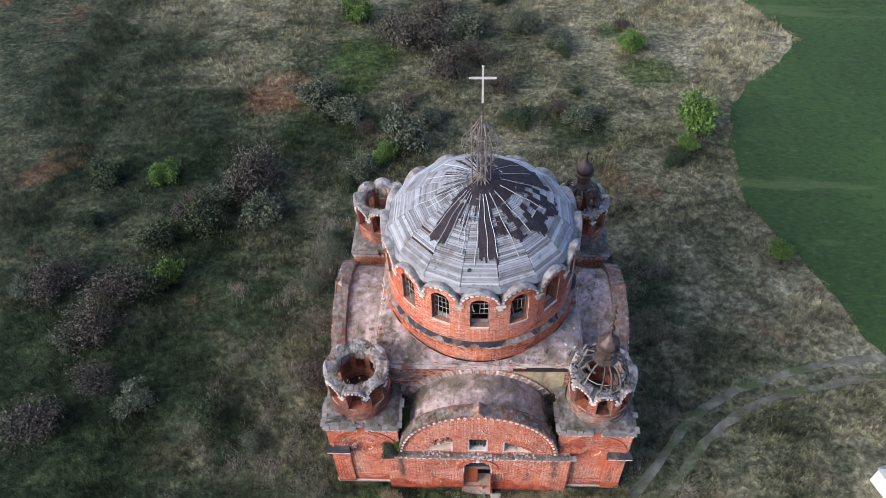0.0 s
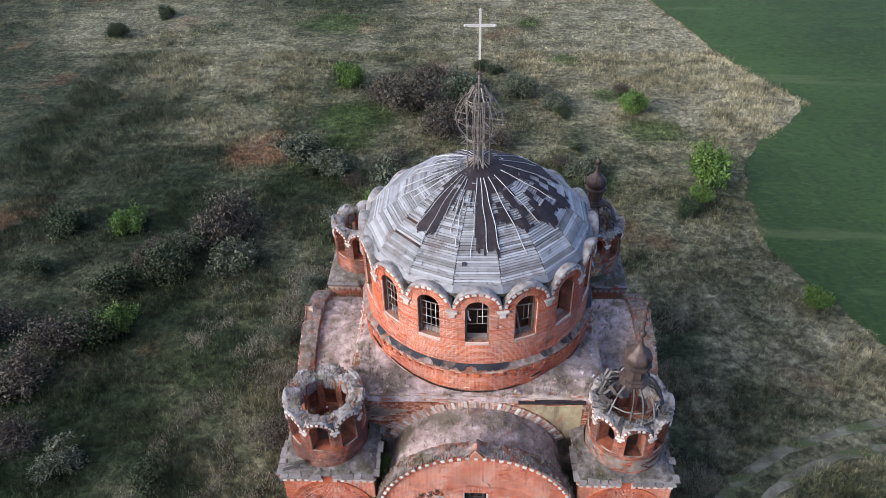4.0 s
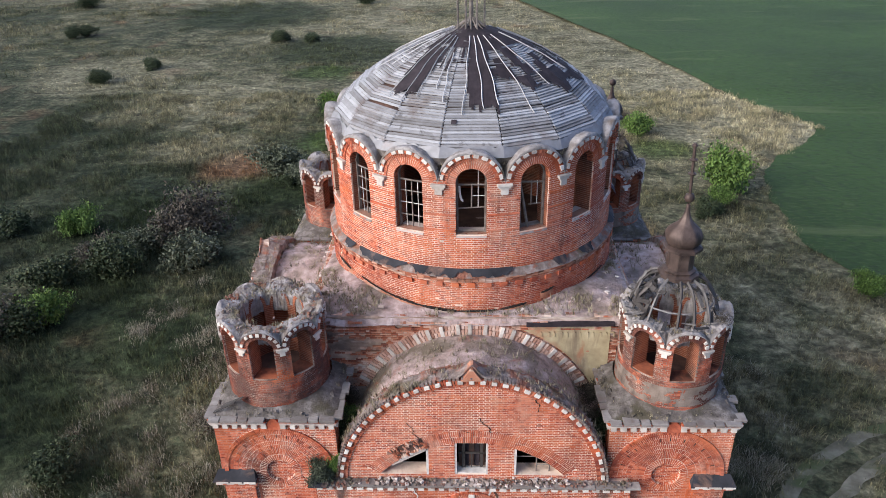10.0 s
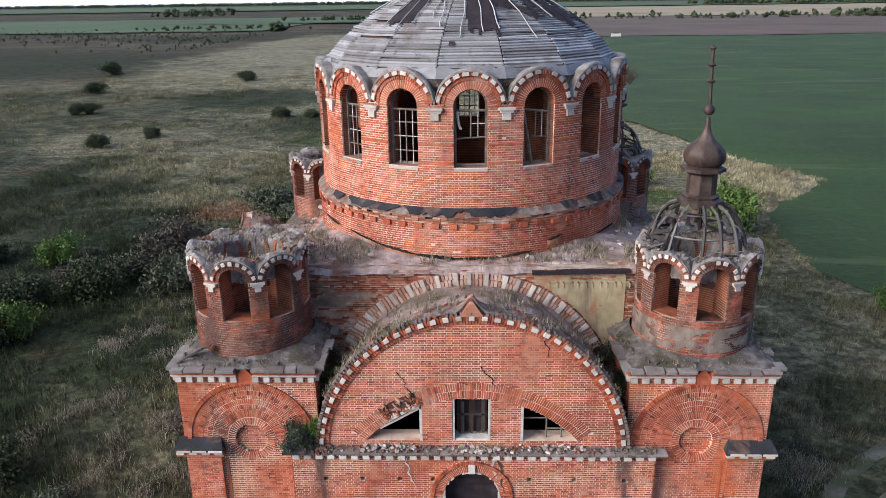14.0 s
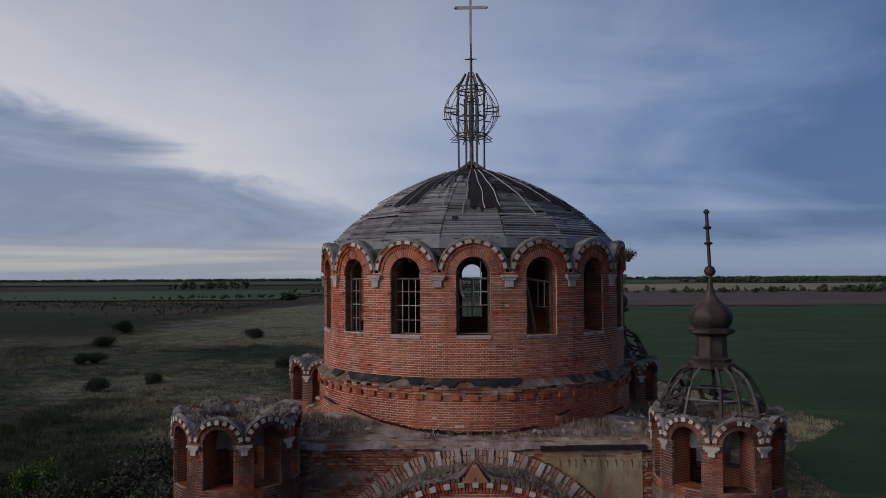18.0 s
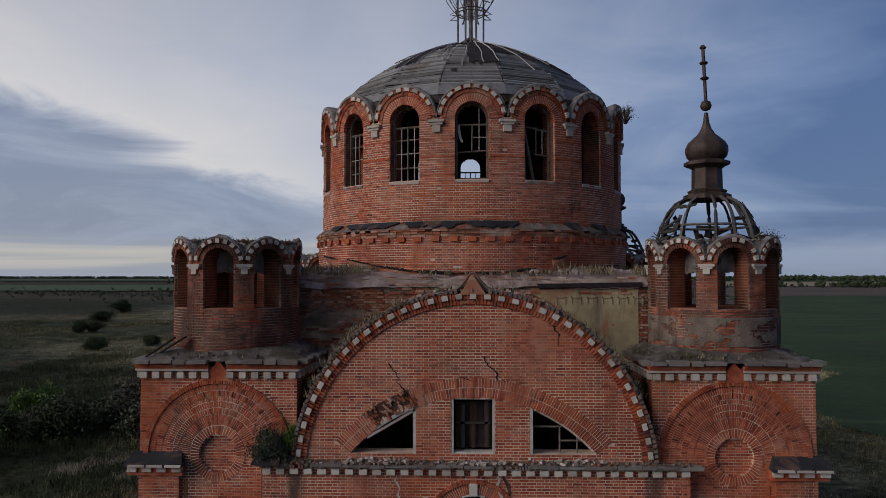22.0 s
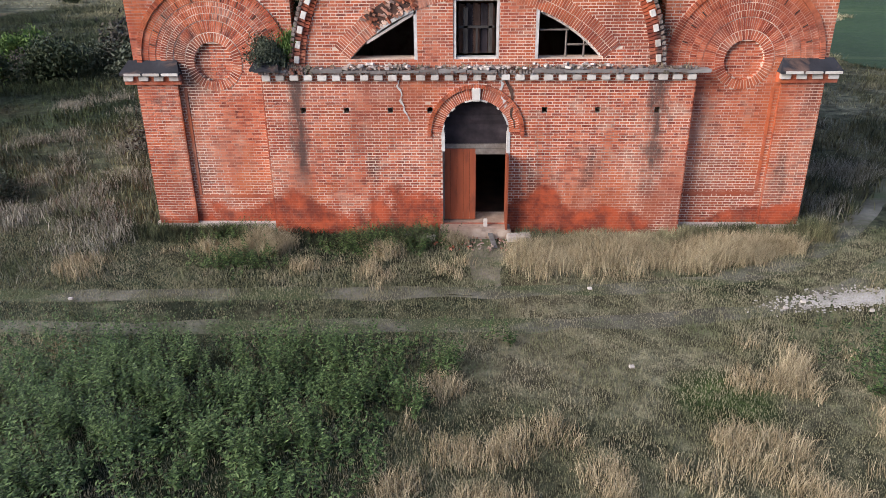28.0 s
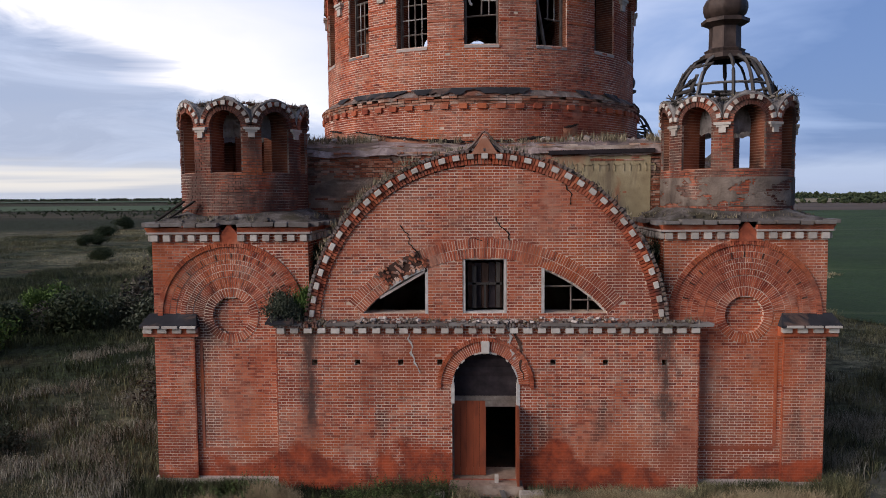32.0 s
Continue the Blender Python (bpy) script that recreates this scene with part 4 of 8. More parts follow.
                for w in (0.42, 0.58, 0.36, 0.58):
                    if RND.random() > 0.12:
                        piece("coping_slab", COPING, pier, *on(P, u + w / 2, 0.08 + RND.uniform(-0.06, 0.03), 7.02 + RND.uniform(-0.02, 0.015), w - RND.uniform(0.01, 0.06), 0.46 * RND.uniform(0.8, 1.0), 0.11 * RND.uniform(0.7, 1.2), RND.uniform(-1.8, 1.8)))
                    u += w
        # roof of the pier, square at its edge and round at the tower
        rows = []
        for i in range(7):
            t = i / 6
            row = []
            for j in range(64):
                a = math.tau * j / 64
                q = (PH + 0.12) / max(abs(math.sin(a)), abs(math.cos(a)))
                r = q * (1 - t) + 1.7 * t
                row.append((x + r * math.sin(a), y - r * math.cos(a), 7.03 + 0.36 * t + 0.05 * NZ(x + r * math.sin(a), y + r * math.cos(a), i, 2.2) * (0 if i == 0 else 1)))
            rows.append(row)
        part("pier_roof", Shape().grid(rows, True), M_PIERROOF, pier, "low roof of rotten sheets under earth and rubble", True)

# ---- entrance ----
P = flat(0, 9.2)
ring = voussoirs(P, 0, DOOR_S, 0.86, 1.14, -92, -6, 26, -0.3, 0.015, seed=9)
voussoirs(P, 0, DOOR_S, 0.86, 1.14, 6, 92, 26, -0.3, 0.015, seed=10, shape=ring)
single_voussoirs(ring, base)
arch_bed(P, 0, DOOR_S, 0.86, 1.14, -92, 92, 0.009, base)
part("hood_moulding", voussoirs(P, 0, DOOR_S, 1.15, 1.25, -94, 94, 62, -0.05, 0.06, seed=12), M_BRICK, base, kind="stuff")
piece("keystone", B_STONE, base, *on(P, 0, -0.02, DOOR_S + 1.0, 0.20, 0.18, 0.36), label="pale stone keystone")
rev = Shape()
rows = []
for d in (-0.01, -0.9):
    row = [P(-DOOR_W + 0.01, d, 0.28 + 0.2 * i) for i in range(13)]
    row += [P(-0.855 * math.cos(math.pi * i / 20), d, DOOR_S + 0.855 * math.sin(math.pi * i / 20)) for i in range(21)]
    row += [P(DOOR_W - 0.01, d, 0.28 + 0.2 * (12 - i)) for i in range(13)]
    rows.append(row)
rim = voussoirs(P, 0, DOOR_S, 0.825, 0.872, -92, 92, 46, -0.2, 0.022, seed=33, gap=0.0, skip=lambda a: NZ(a * 3.0, 2.0, 7.0) > 0.0)
for sg, z0, z1 in ((-1, 2.35, 2.85), (1, 2.0, 2.85), (1, 0.9, 1.2)):
    rim.hexa([P(sg * (0.88 - 0.075), 0.022, z0), P(sg * 0.89, 0.022, z0), P(sg * 0.89, 0.022, z1), P(sg * (0.88 - 0.075), 0.022, z1), P(sg * (0.88 - 0.075), -0.2, z0), P(sg * 0.89, -0.2, z0), P(sg * 0.89, -0.2, z1), P(sg * (0.88 - 0.075), -0.2, z1)])
part("plaster_rim", rim, M_WHITEFRAME, base, "flaking white plaster round the doorway", kind="stuff")
part("door_reveal", rev.grid(rows), M_WHITEFRAME, base, "limewashed reveal, plaster flaking")
door = thing("entrance_door", "double plank door, one rust-red leaf shut and one swung open", "door", (X0, 0.25, 0.3))
leaf = Shape()
for i in range(5):
    leaf.hexa([P(-0.83 + 0.17 * i, -0.30, 0.32), P(-0.665 + 0.17 * i, -0.30, 0.32), P(-0.665 + 0.17 * i, -0.30, 2.33), P(-0.83 + 0.17 * i, -0.30, 2.33),
               P(-0.83 + 0.17 * i, -0.35, 0.32), P(-0.665 + 0.17 * i, -0.35, 0.32), P(-0.665 + 0.17 * i, -0.35, 2.33), P(-0.83 + 0.17 * i, -0.35, 2.33)])
part("shut_leaf", leaf, M_DOOR, door, "rust-red plank leaf")
leaf = Shape()
leaf.hexa([P(0.80, 0.42, 0.30), P(0.855, 0.42, 0.30), P(0.855, 0.42, 2.30), P(0.80, 0.42, 2.30), P(0.80, -0.34, 0.30), P(0.855, -0.34, 0.30), P(0.855, -0.34, 2.30), P(0.80, -0.34, 2.30)])
part("open_leaf", leaf, M_DOOR, door, "dark red leaf swung outwards")
fr = Shape()
for a, b, c, d in ((-0.86, 0.86, 2.34, 2.46), (-0.86, -0.82, 0.3, 2.34), (0.0, 0.82, 2.18, 2.335)):
    fr.hexa([P(a, -0.29, c), P(b, -0.29, c), P(b, -0.29, d), P(a, -0.29, d), P(a, -0.37, c), P(b, -0.37, c), P(b, -0.37, d), P(a, -0.37, d)])
part("transom", fr, M_FRAME, door, "grey wooden transom")
fan = Shape()
rows = [[P(-0.85, -0.34, 2.46), P(0.85, -0.34, 2.46)]]
for i in range(11):
    z = DOOR_S + 0.845 * math.sin(math.pi / 2 * i / 10)
    w = 0.85 * math.cos(math.pi / 2 * i / 10)
    rows.append([P(-w, -0.34 - 0.03 * (i % 2), z), P(w, -0.34 - 0.03 * (i % 2), z)])
part("fan_sheet", fan.grid(rows), M_FELT, door, "grey weathered sheet filling the arch")
step = Shape()
step.hexa([P(-1.0, 0.35, 0.0), P(1.0, 0.35, 0.0), P(0.95, 0.35, 0.285), P(-0.95, 0.35, 0.285), P(-0.9, -0.9, 0.0), P(0.9, -0.9, 0.0), P(0.9, -0.9, 0.32), P(-0.9, -0.9, 0.32)])
tagged(part("threshold", step, M_LIME, None), "worn stone threshold under brick crumbs", "step")
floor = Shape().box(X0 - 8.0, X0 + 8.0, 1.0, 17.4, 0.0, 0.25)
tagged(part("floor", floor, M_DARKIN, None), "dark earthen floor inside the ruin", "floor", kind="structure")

# small lean-to of dark sheet over the west end of the ledge
rf = Shape().hexa([P(-5.66, 0.30, 4.47), P(-4.92, 0.30, 4.47), P(-4.92, 0.30, 4.52), P(-5.66, 0.30, 4.52), P(-5.6, -0.18, 4.47), P(-4.98, -0.18, 4.47), P(-5.02, -0.18, 4.76), P(-5.56, -0.18, 4.76)])
part("ledge_roof", rf, M_FLASH, base, "small dark metal roof on the ledge")

# cracks and patches
rnd = random.Random(4)
for name, mat, u, z0, z1, w, lab in (("mortar_patch", M_WHITEFRAME, -1.95, 3.15, 4.2, 0.035, "pale mortar smeared over a crack"), ("crack", M_DARKIN, 0.66, 2.95, 4.35, 0.05, "dark open crack beside the door arch"),
                                     ("mortar_patch", M_WHITEFRAME, 0.61, 3.5, 4.35, 0.05, "pale mortar beside a crack")):
    rows = []
    uu = u
    for i in range(15):
        z = z1 + (z0 - z1) * i / 14
        uu += rnd.uniform(-0.06, 0.06) + (0.012 if name == "mortar_patch" and u < 0 else 0.014)
        h = w * rnd.uniform(0.2, 1.5) * (1 - 0.5 * i / 14)
        rows.append([P(uu - h, 0.022, z), P(uu + h, 0.022, z)])
    part(name, Shape().grid(rows), mat, base, lab)
G = flat(0, 9.0)
for pts in (((-2.2, 7.0), (-2.0, 6.75), (-1.95, 6.5), (-1.75, 6.3), (-1.7, 6.05), (-1.5, 5.95)), ((0.3, 7.2), (0.35, 6.95), (0.6, 6.8), (0.62, 6.5)), ((2.05, 8.0), (2.2, 7.75), (2.15, 7.4)), ((0.1, 6.5), (-0.3, 6.65), (-0.6, 6.6))):
    rows = []
    for (ua, za), (ub, zb) in zip(pts, pts[1:]):
        for q in range(4):
            u, z, h = ua + (ub - ua) * q / 4 + rnd.uniform(-0.035, 0.035), za + (zb - za) * q / 4, rnd.uniform(0.007, 0.021)
            rows.append([G(u - h, 0.016, z), G(u + h, 0.016, z + 0.01)])
    part("crack", Shape().grid(rows), M_GASH, base, "thin dark crack through the gable")

# the three openings of the gable
win = thing("gable_window", "tall boarded middle window of the gable with chipped white frame", "window", (X0, 0.3, 4.7))
fr = Shape()
for a, b, c, d, o in ((-0.57, -0.51, 4.67, 6.12, -0.02), (0.50, 0.56, 4.67, 6.12, -0.02), (-0.51, 0.50, 6.07, 6.12, -0.06), (-0.51, 0.50, 4.67, 4.72, -0.06)):
    fr.hexa([G(a, o, c), G(b, o, c), G(b, o, d), G(a, o, d), G(a, -0.35, c), G(b, -0.35, c), G(b, -0.35, d), G(a, -0.35, d)])
part("window_frame", fr, M_WHITEFRAME, win, "chipped whitewashed frame")
fr = Shape()
for a, b, c, d in ((-0.46, 0.45, 5.40, 5.46), (-0.02, 0.03, 4.78, 5.4), (-0.33, -0.22, 4.78, 5.9), (0.3, 0.4, 4.8, 6.0)):
    fr.hexa([G(a, -0.25, c), G(b, -0.25, c), G(b, -0.25, d), G(a, -0.25, d), G(a, -0.3, c), G(b, -0.3, c), G(b, -0.3, d), G(a, -0.3, d)])
part("glazing_bar", fr, M_OLDWOOD, win)
for i in range(5):
    bd = Shape()
    a = -0.45 + 0.185 * i
    bd.hexa([G(a, -0.36, 4.78), G(a + 0.175, -0.36, 4.78), G(a + 0.175, -0.36, 5.95), G(a, -0.36, 6.0), G(a, -0.39, 4.78), G(a + 0.175, -0.39, 4.78), G(a + 0.175, -0.39, 5.95), G(a, -0.39, 6.0)])
    part("board", bd, M_FELT if i % 2 else M_DARKIN, win, "dark board nailed across the window")
for sgn, lab in ((-1, "broken west half-lunette opening of the gable, empty"), (1, "east half-lunette opening of the gable with grey sash bars")):
    win = thing("gable_window", lab, "window", (X0 + sgn * 2.3, 0.3, 4.7))
    fr = Shape()
    a, b = (1.46, 1.54) if sgn > 0 else (-1.56, -1.48)
    fr.hexa([G(a, 0.0, 4.66), G(b, 0.0, 4.66), G(b, 0.0, 5.86), G(a, 0.0, 5.92), G(a, -0.4, 4.66), G(b, -0.4, 4.66), G(b, -0.4, 5.86), G(a, -0.4, 5.92)])
    part("jamb", fr, M_WHITEFRAME, win, "whitewashed jamb")
    if sgn > 0:
        br = Shape()
        for u0, z0, u1, z1 in ((1.54, 5.36, 2.3, 5.36), (2.25, 4.7, 2.25, 5.36), (2.25, 5.0, 2.85, 5.0), (2.7, 4.7, 2.7, 5.15)):
            br.tube([G(u0, -0.2, z0), G(u1, -0.2, z1)], 0.025, 4)
        part("glazing_bar", br, M_FRAME, win)
        arc = Shape()
        rows = [[G(r * math.sin(t), -0.12, LZ + r * math.cos(t)) for t in [radians(20 + 28 * i / 16) for i in range(17)]] for r in (LR - 0.06, LR + 0.01)]
        part("window_frame", arc.grid(rows), M_WHITEFRAME, win)
    else:
        bd = Shape().hexa([G(-2.75, 0.0, 5.05), G(-1.5, 0.0, 5.78), G(-1.5, 0.0, 5.86), G(-2.75, 0.0, 5.13), G(-2.75, -0.1, 5.05), G(-1.5, -0.1, 5.78), G(-1.5, -0.1, 5.86), G(-2.75, -0.1, 5.13)])
        part("lintel", bd, M_STONES, win, "pale slipped lintel")
    sill = Shape()
    for i in range(46):
        u, w = sgn * RND.uniform(1.45, 3.4), RND.uniform(0.02, 0.06)
        m = Matrix.Translation(G(u, RND.uniform(-0.3, 0.28), 4.50 + w * 0.5 + RND.uniform(0, 0.05))) @ pose(0, 0, 0, RND.uniform(-25, 25), RND.uniform(-25, 25), RND.uniform(0, 180))
        sill.box(-w, w, -w * 0.7, w * 0.7, -w * 0.5, w * 0.5, m)
    tagged(part("rubble", sill, M_STONES, None), "loose pale rubble on the gable ledge", "rubble", kind="stuff")

# ---- drum ----
DR = 5.60
WIN_W, WIN_S, SILL, KOK = 0.53, 14.17, 12.25, 1.07     # half width and spring of the windows, sill, radius of the round gables
drum = thing("church_drum", "round red-brick drum with sixteen arched windows under scalloped gables", "drum", (X0, YC, 9.4))
D = round_wall(X0, YC, DR)
HALF = math.pi * DR / 16


def drum_spans(z, w=WIN_W, crown=KOK):
    out = []
    for i in range(16):
        c = (i - 8) * 2 * HALF
        if z < SILL:
            return [(-16 * HALF, 16 * HALF)]
        if z <= WIN_S:
            o = w
        elif z < WIN_S + w:
            o = math.sqrt(w * w - (z - WIN_S) ** 2)
        else:
            o = 0.0
        e = HALF if z < WIN_S + 0.02 else min(HALF, math.sqrt(max(0.0, crown * crown - (z - WIN_S) ** 2)))
        if e <= 0.02:
            continue
        if o > 0:
            out += [(c - e, c - o), (c + o, c + e)] if e > o else []
        else:
            out.append((c - e, c + e))
    return out


wall = part("drum_wall", core(D, lambda z: drum_spans(z, WIN_W + (0.05 if z > WIN_S else 0), KOK - 0.06), 9.3, 15.24, 0.06, arc=0.3), M_MORTAR, drum)

part("drum_lining", core(D, lambda z: drum_spans(z, WIN_W + 0.004, KOK - 0.1), 9.3, 15.1, 0.66, arc=0.45, face=-0.058), M_INBRICK, drum, "sooty brick inside of the drum")
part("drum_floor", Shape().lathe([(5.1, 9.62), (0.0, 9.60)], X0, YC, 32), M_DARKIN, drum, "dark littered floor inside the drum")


def drum_face(z):
    return drum_spans(z, 0.80 if z > WIN_S else WIN_W, KOK - 0.12)


near = lambda s, z: abs(s) < 2.1 and 11.2 < z < 12.15
sh, ones = lay(D, lambda z: [(a, b) for a, b in drum_face(z) if b - a > 0.04], 10.85, 15.20, seed=101, keep=near, ragged=0.018)
part("brickwork", sh, M_BRICK, drum, kind="stuff")
single_bricks(D, ones, wall)
L = round_wall(X0, YC, 5.76)
part("drum_foot_wall", core(L, lambda z: [(-math.pi * 5.76, math.pi * 5.76)], 9.2, 10.6, 0.3, arc=0.45), M_MORTAR, drum, kind="stuff")
sh, _ = lay(L, lambda z: [(-math.pi * 5.76, math.pi * 5.76)], 9.3, 10.5, seed=102, gone=0.004, ragged=0.02)
part("brickwork", sh, M_BRICK, drum, kind="stuff")
# the corbelled ring with its small brackets and torn flashing
ring = Shape()
for d, z0, z1 in ((0.03, 10.50, 10.565), (0.05, 10.58, 10.645), (0.075, 10.66, 10.725)):
    n = 150
    for i in range(n):
        a, b = (2 * math.pi * 5.76 * (i + t) / n - math.pi * 5.76 for t in (0.02, 0.98))
        o = d + RND.gauss(0, 0.012)
        if z0 > 10.6 and RND.random() < 0.10:
            continue
        ring.hexa([L(a, o, z0), L(b, o, z0), L(b, o, z1), L(a, o, z1), L(a, -0.1, z0), L(b, -0.1, z0), L(b, -0.1, z1), L(a, -0.1, z1)])
part("corbel_ring", ring, M_BRICK_WORN, drum, "corbelled brick ring, arrises broken")
for i in range(64):
    s = 2 * math.pi * 5.76 * i / 64 - math.pi * 5.76
    piece("bracket", B_BRICK, drum, *on(L, s, 0.02, 10.42, 0.26, 0.12, 0.15))
ledge = Shape()
rows = [[L(2 * math.pi * 5.76 * j / 160 - math.pi * 5.76, d + 0.02 * NZ(j * 0.4, i), z + 0.02 * NZ(j * 0.5, i, 4)) for j in range(161)] for i, (d, z) in enumerate(((0.085, 10.725), (0.0, 10.80), (-0.17, 10.93)))]
part("ring_slope", ledge.grid(rows), M_COPE, drum, "mortared slope above the ring")
fl = Shape()
for a0, a1 in ((-57, -50), (-47, -24), (-22.5, -2), (-2.5, 15), (31, 37), (44, 52), (72, 95)):
    n = int((a1 - a0) / 0.7)
    rows = []
    for i, (d, z) in enumerate(((0.125, 10.745), (0.02, 10.83), (-0.13, 10.985))):
        torn = lambda j: min(1.0, 0.25 + 4.0 * min(j, n - j) / n) * (0.82 + 0.5 * NZ(j * 0.55, a0, 2.0) + 0.2 * NZ(j * 1.7, a0, 5.0))
        rows.append([L(radians(a0 + (a1 - a0) * j / n) * 5.76, -0.13 + (d + 0.13) * min(1.0, max(0.12, torn(j))), 10.985 + (z - 10.985) * min(1.0, max(0.12, torn(j))) + 0.006) for j in range(n + 1)])
    part("flashing", Shape().grid(rows), M_FLASH, drum, "torn dark metal flashing")
# dark gashes at the foot of the drum
for a0, a1, z0, z1, th in ((-62, -52, 9.98, 9.86, 0.05), (-45, -31, 9.84, 9.60, 0.035), (-31, -18, 9.60, 9.43, 0.06), (-18, -5, 9.43, 9.36, 0.085), (-5, 9, 9.36, 9.39, 0.06), (10, 20, 9.40, 9.52, 0.07), (25.5, 31, 9.80, 9.93, 0.05), (48, 60, 9.6, 9.66, 0.04)):
    rows = []
    for j in range(25):
        q = j / 24
        mid, h = z0 + (z1 - z0) * q + 0.03 * NZ(j * 0.5, a0), 1.5 * th * (0.25 + 0.75 * abs(math.sin(math.pi * q)) ** 0.5) * (0.75 + 0.5 * abs(NZ(j * 0.8, a0, 2)))
        c = radians(a0 + (a1 - a0) * q) * 5.76
        rows.append([L(c, 0.086, mid - h / 2), L(c, 0.088, mid), L(c, 0.05, mid + h / 2)])
    part("crack", Shape().grid(rows), M_GASH, drum, "dark washed-out joint")
    # the masonry under the joint has sagged outwards
    sag = Shape().grid([[L(radians(a0 + (a1 - a0) * j / 24) * 5.76, o * math.sin(math.pi * j / 24), z0 + (z1 - z0) * j / 24 + 0.03 * NZ(j * 0.5, a0) - dz) for o, dz in ((-0.02, th / 2 + 0.0), (0.075, th / 2 + 0.01), (0.085, th / 2 + 0.07), (-0.01, th / 2 + 0.30))] for j in range(25)])
    part("sagging_course", sag, M_BRICK_WORN, drum, "course of bricks sagging out of the drum's foot")

# round gables, their white stones and the capitals between
for i in range(16):
    c = (i - 8) * 2 * HALF
    front = abs(i - 8) <= 4
    wa = voussoirs(D, c, WIN_S, WIN_W, 0.80, -92, 92, 30, -0.3, 0.015, seed=i)
    if abs(i - 8) <= 2:
        single_voussoirs(wa, drum)
    else:
        part("window_arch", wa, M_BRICK, drum, kind="stuff")
    arch_bed(D, c, WIN_S, WIN_W, 0.80, -92, 92, 0.008, drum)
    part("gable_ring", voussoirs(D, c, WIN_S, 0.81, 0.92, -88, 88, 34, -0.3, 0.045, seed=30 + i), M_BRICK, drum, kind="stuff")
    part("gable_ring", voussoirs(D, c, WIN_S, 0.93, 1.06, -84, 84, 40, -0.3, 0.075, seed=60 + i), M_BRICK, drum, kind="stuff")
    arch_blocks(D, c, WIN_S, 0.995, -84, 84, 10, 0.04, (0.185, 0.15, 0.12), drum, skip=0.10)
    cs = c + HALF
    cap = Shape()
    for w, d, z0, z1 in ((0.25, 0.14, 14.06, 14.14), (0.20, 0.10, 13.98, 14.06), (0.125, 0.08, 13.76, 13.98)):
        cap.hexa([D(cs - w, d, z0), D(cs + w, d, z0), D(cs + w, d, z1), D(cs - w, d, z1), D(cs - w, -0.05, z0), D(cs + w, -0.05, z0), D(cs + w, -0.05, z1), D(cs - w, -0.05, z1)])
    part("capital", cap, M_STONE, drum, "white stone capital, chipped")
    # raised brick bands of the piers
    for z in (12.42, 12.98, 13.54):
        bd = Shape()
        bd.hexa([D(cs - 0.54, 0.035, z), D(cs + 0.54, 0.035, z), D(cs + 0.54, 0.035, z + 0.055), D(cs - 0.54, 0.035, z + 0.055), D(cs - 0.54, -0.02, z), D(cs + 0.54, -0.02, z), D(cs + 0.54, -0.02, z + 0.075), D(cs - 0.54, -0.02, z + 0.075)])
        part("brick_band", bd, M_BRICK, drum)
    sill = Shape()
    sill.hexa([D(c - 0.52, 0.03, 12.17), D(c + 0.52, 0.03, 12.17), D(c + 0.52, 0.03, 12.25), D(c - 0.52, 0.03, 12.25), D(c - 0.52, -0.6, 12.2), D(c + 0.52, -0.6, 12.2), D(c + 0.52, -0.6, 12.30), D(c - 0.52, -0.6, 12.30)])
    part("window_sill", sill, M_STONES if i % 3 else M_CROWN, drum, "pale dusty sill")
    # the sash: fixed frame in every opening, bars as far as they have lasted
    if i == 10 or i == 3 or i == 14:
        continue
    win = part("window_frame", voussoirs(D, c, WIN_S, WIN_W - 0.05, WIN_W + 0.01, -90, 90, 14, -0.34, -0.24, gap=0.0), M_FRAME, drum, "weathered wooden window frame")
    jm = Shape()
    for a, b in ((-0.53, -0.47), (0.47, 0.53)):
        jm.hexa([D(c + a, -0.24, SILL), D(c + b, -0.24, SILL), D(c + b, -0.24, WIN_S), D(c + a, -0.24, WIN_S), D(c + a, -0.34, SILL), D(c + b, -0.34, SILL), D(c + b, -0.34, WIN_S), D(c + a, -0.34, WIN_S)])
    part("jamb", jm, M_FRAME, win)
    bars = []
    full = [(-0.47, WIN_S - 0.15, 0.47, WIN_S - 0.15, 0.035)] + [(-0.47, z, 0.47, z, 0.016 if q % 2 else 0.024) for q, z in enumerate((12.72, 13.18, 13.62))] + [(u, SILL + 0.05, u, WIN_S - 0.15, 0.024 if u == 0 else 0.014) for u in (-0.24, 0.0, 0.24)]
    if i == 8:
        bars = [(-0.47, WIN_S - 0.15, 0.47, WIN_S - 0.15, 0.035), (0.0, 13.18, 0.02, WIN_S - 0.15, 0.026), (0.24, 13.2, 0.24, WIN_S + 0.4, 0.014), (-0.47, 13.15, 0.47, 13.20, 0.026), (0.02, 13.62, 0.47, 13.62, 0.016), (-0.47, SILL + 0.06, 0.47, SILL + 0.06, 0.04)]
    elif i == 9:
        bars = [(-0.47, WIN_S - 0.15, 0.47, WIN_S - 0.28, 0.035), (0.0, 13.1, 0.0, WIN_S - 0.15, 0.024), (-0.1, 13.15, 0.47, 13.1, 0.024), (-0.45, 14.0, -0.1, 12.3, 0.05), (0.24, 13.1, 0.24, WIN_S - 0.2, 0.014), (-0.45, 13.7, -0.38, 12.3, 0.03)]
    else:
        bars = full
    for a, z0, b, z1, r in bars:
        part("glazing_bar", Shape().tube([D(c + a, -0.29, z0), D(c + b, -0.29, z1)], r, 4), M_FRAME if r > 0.02 else M_WHITEFRAME, win)
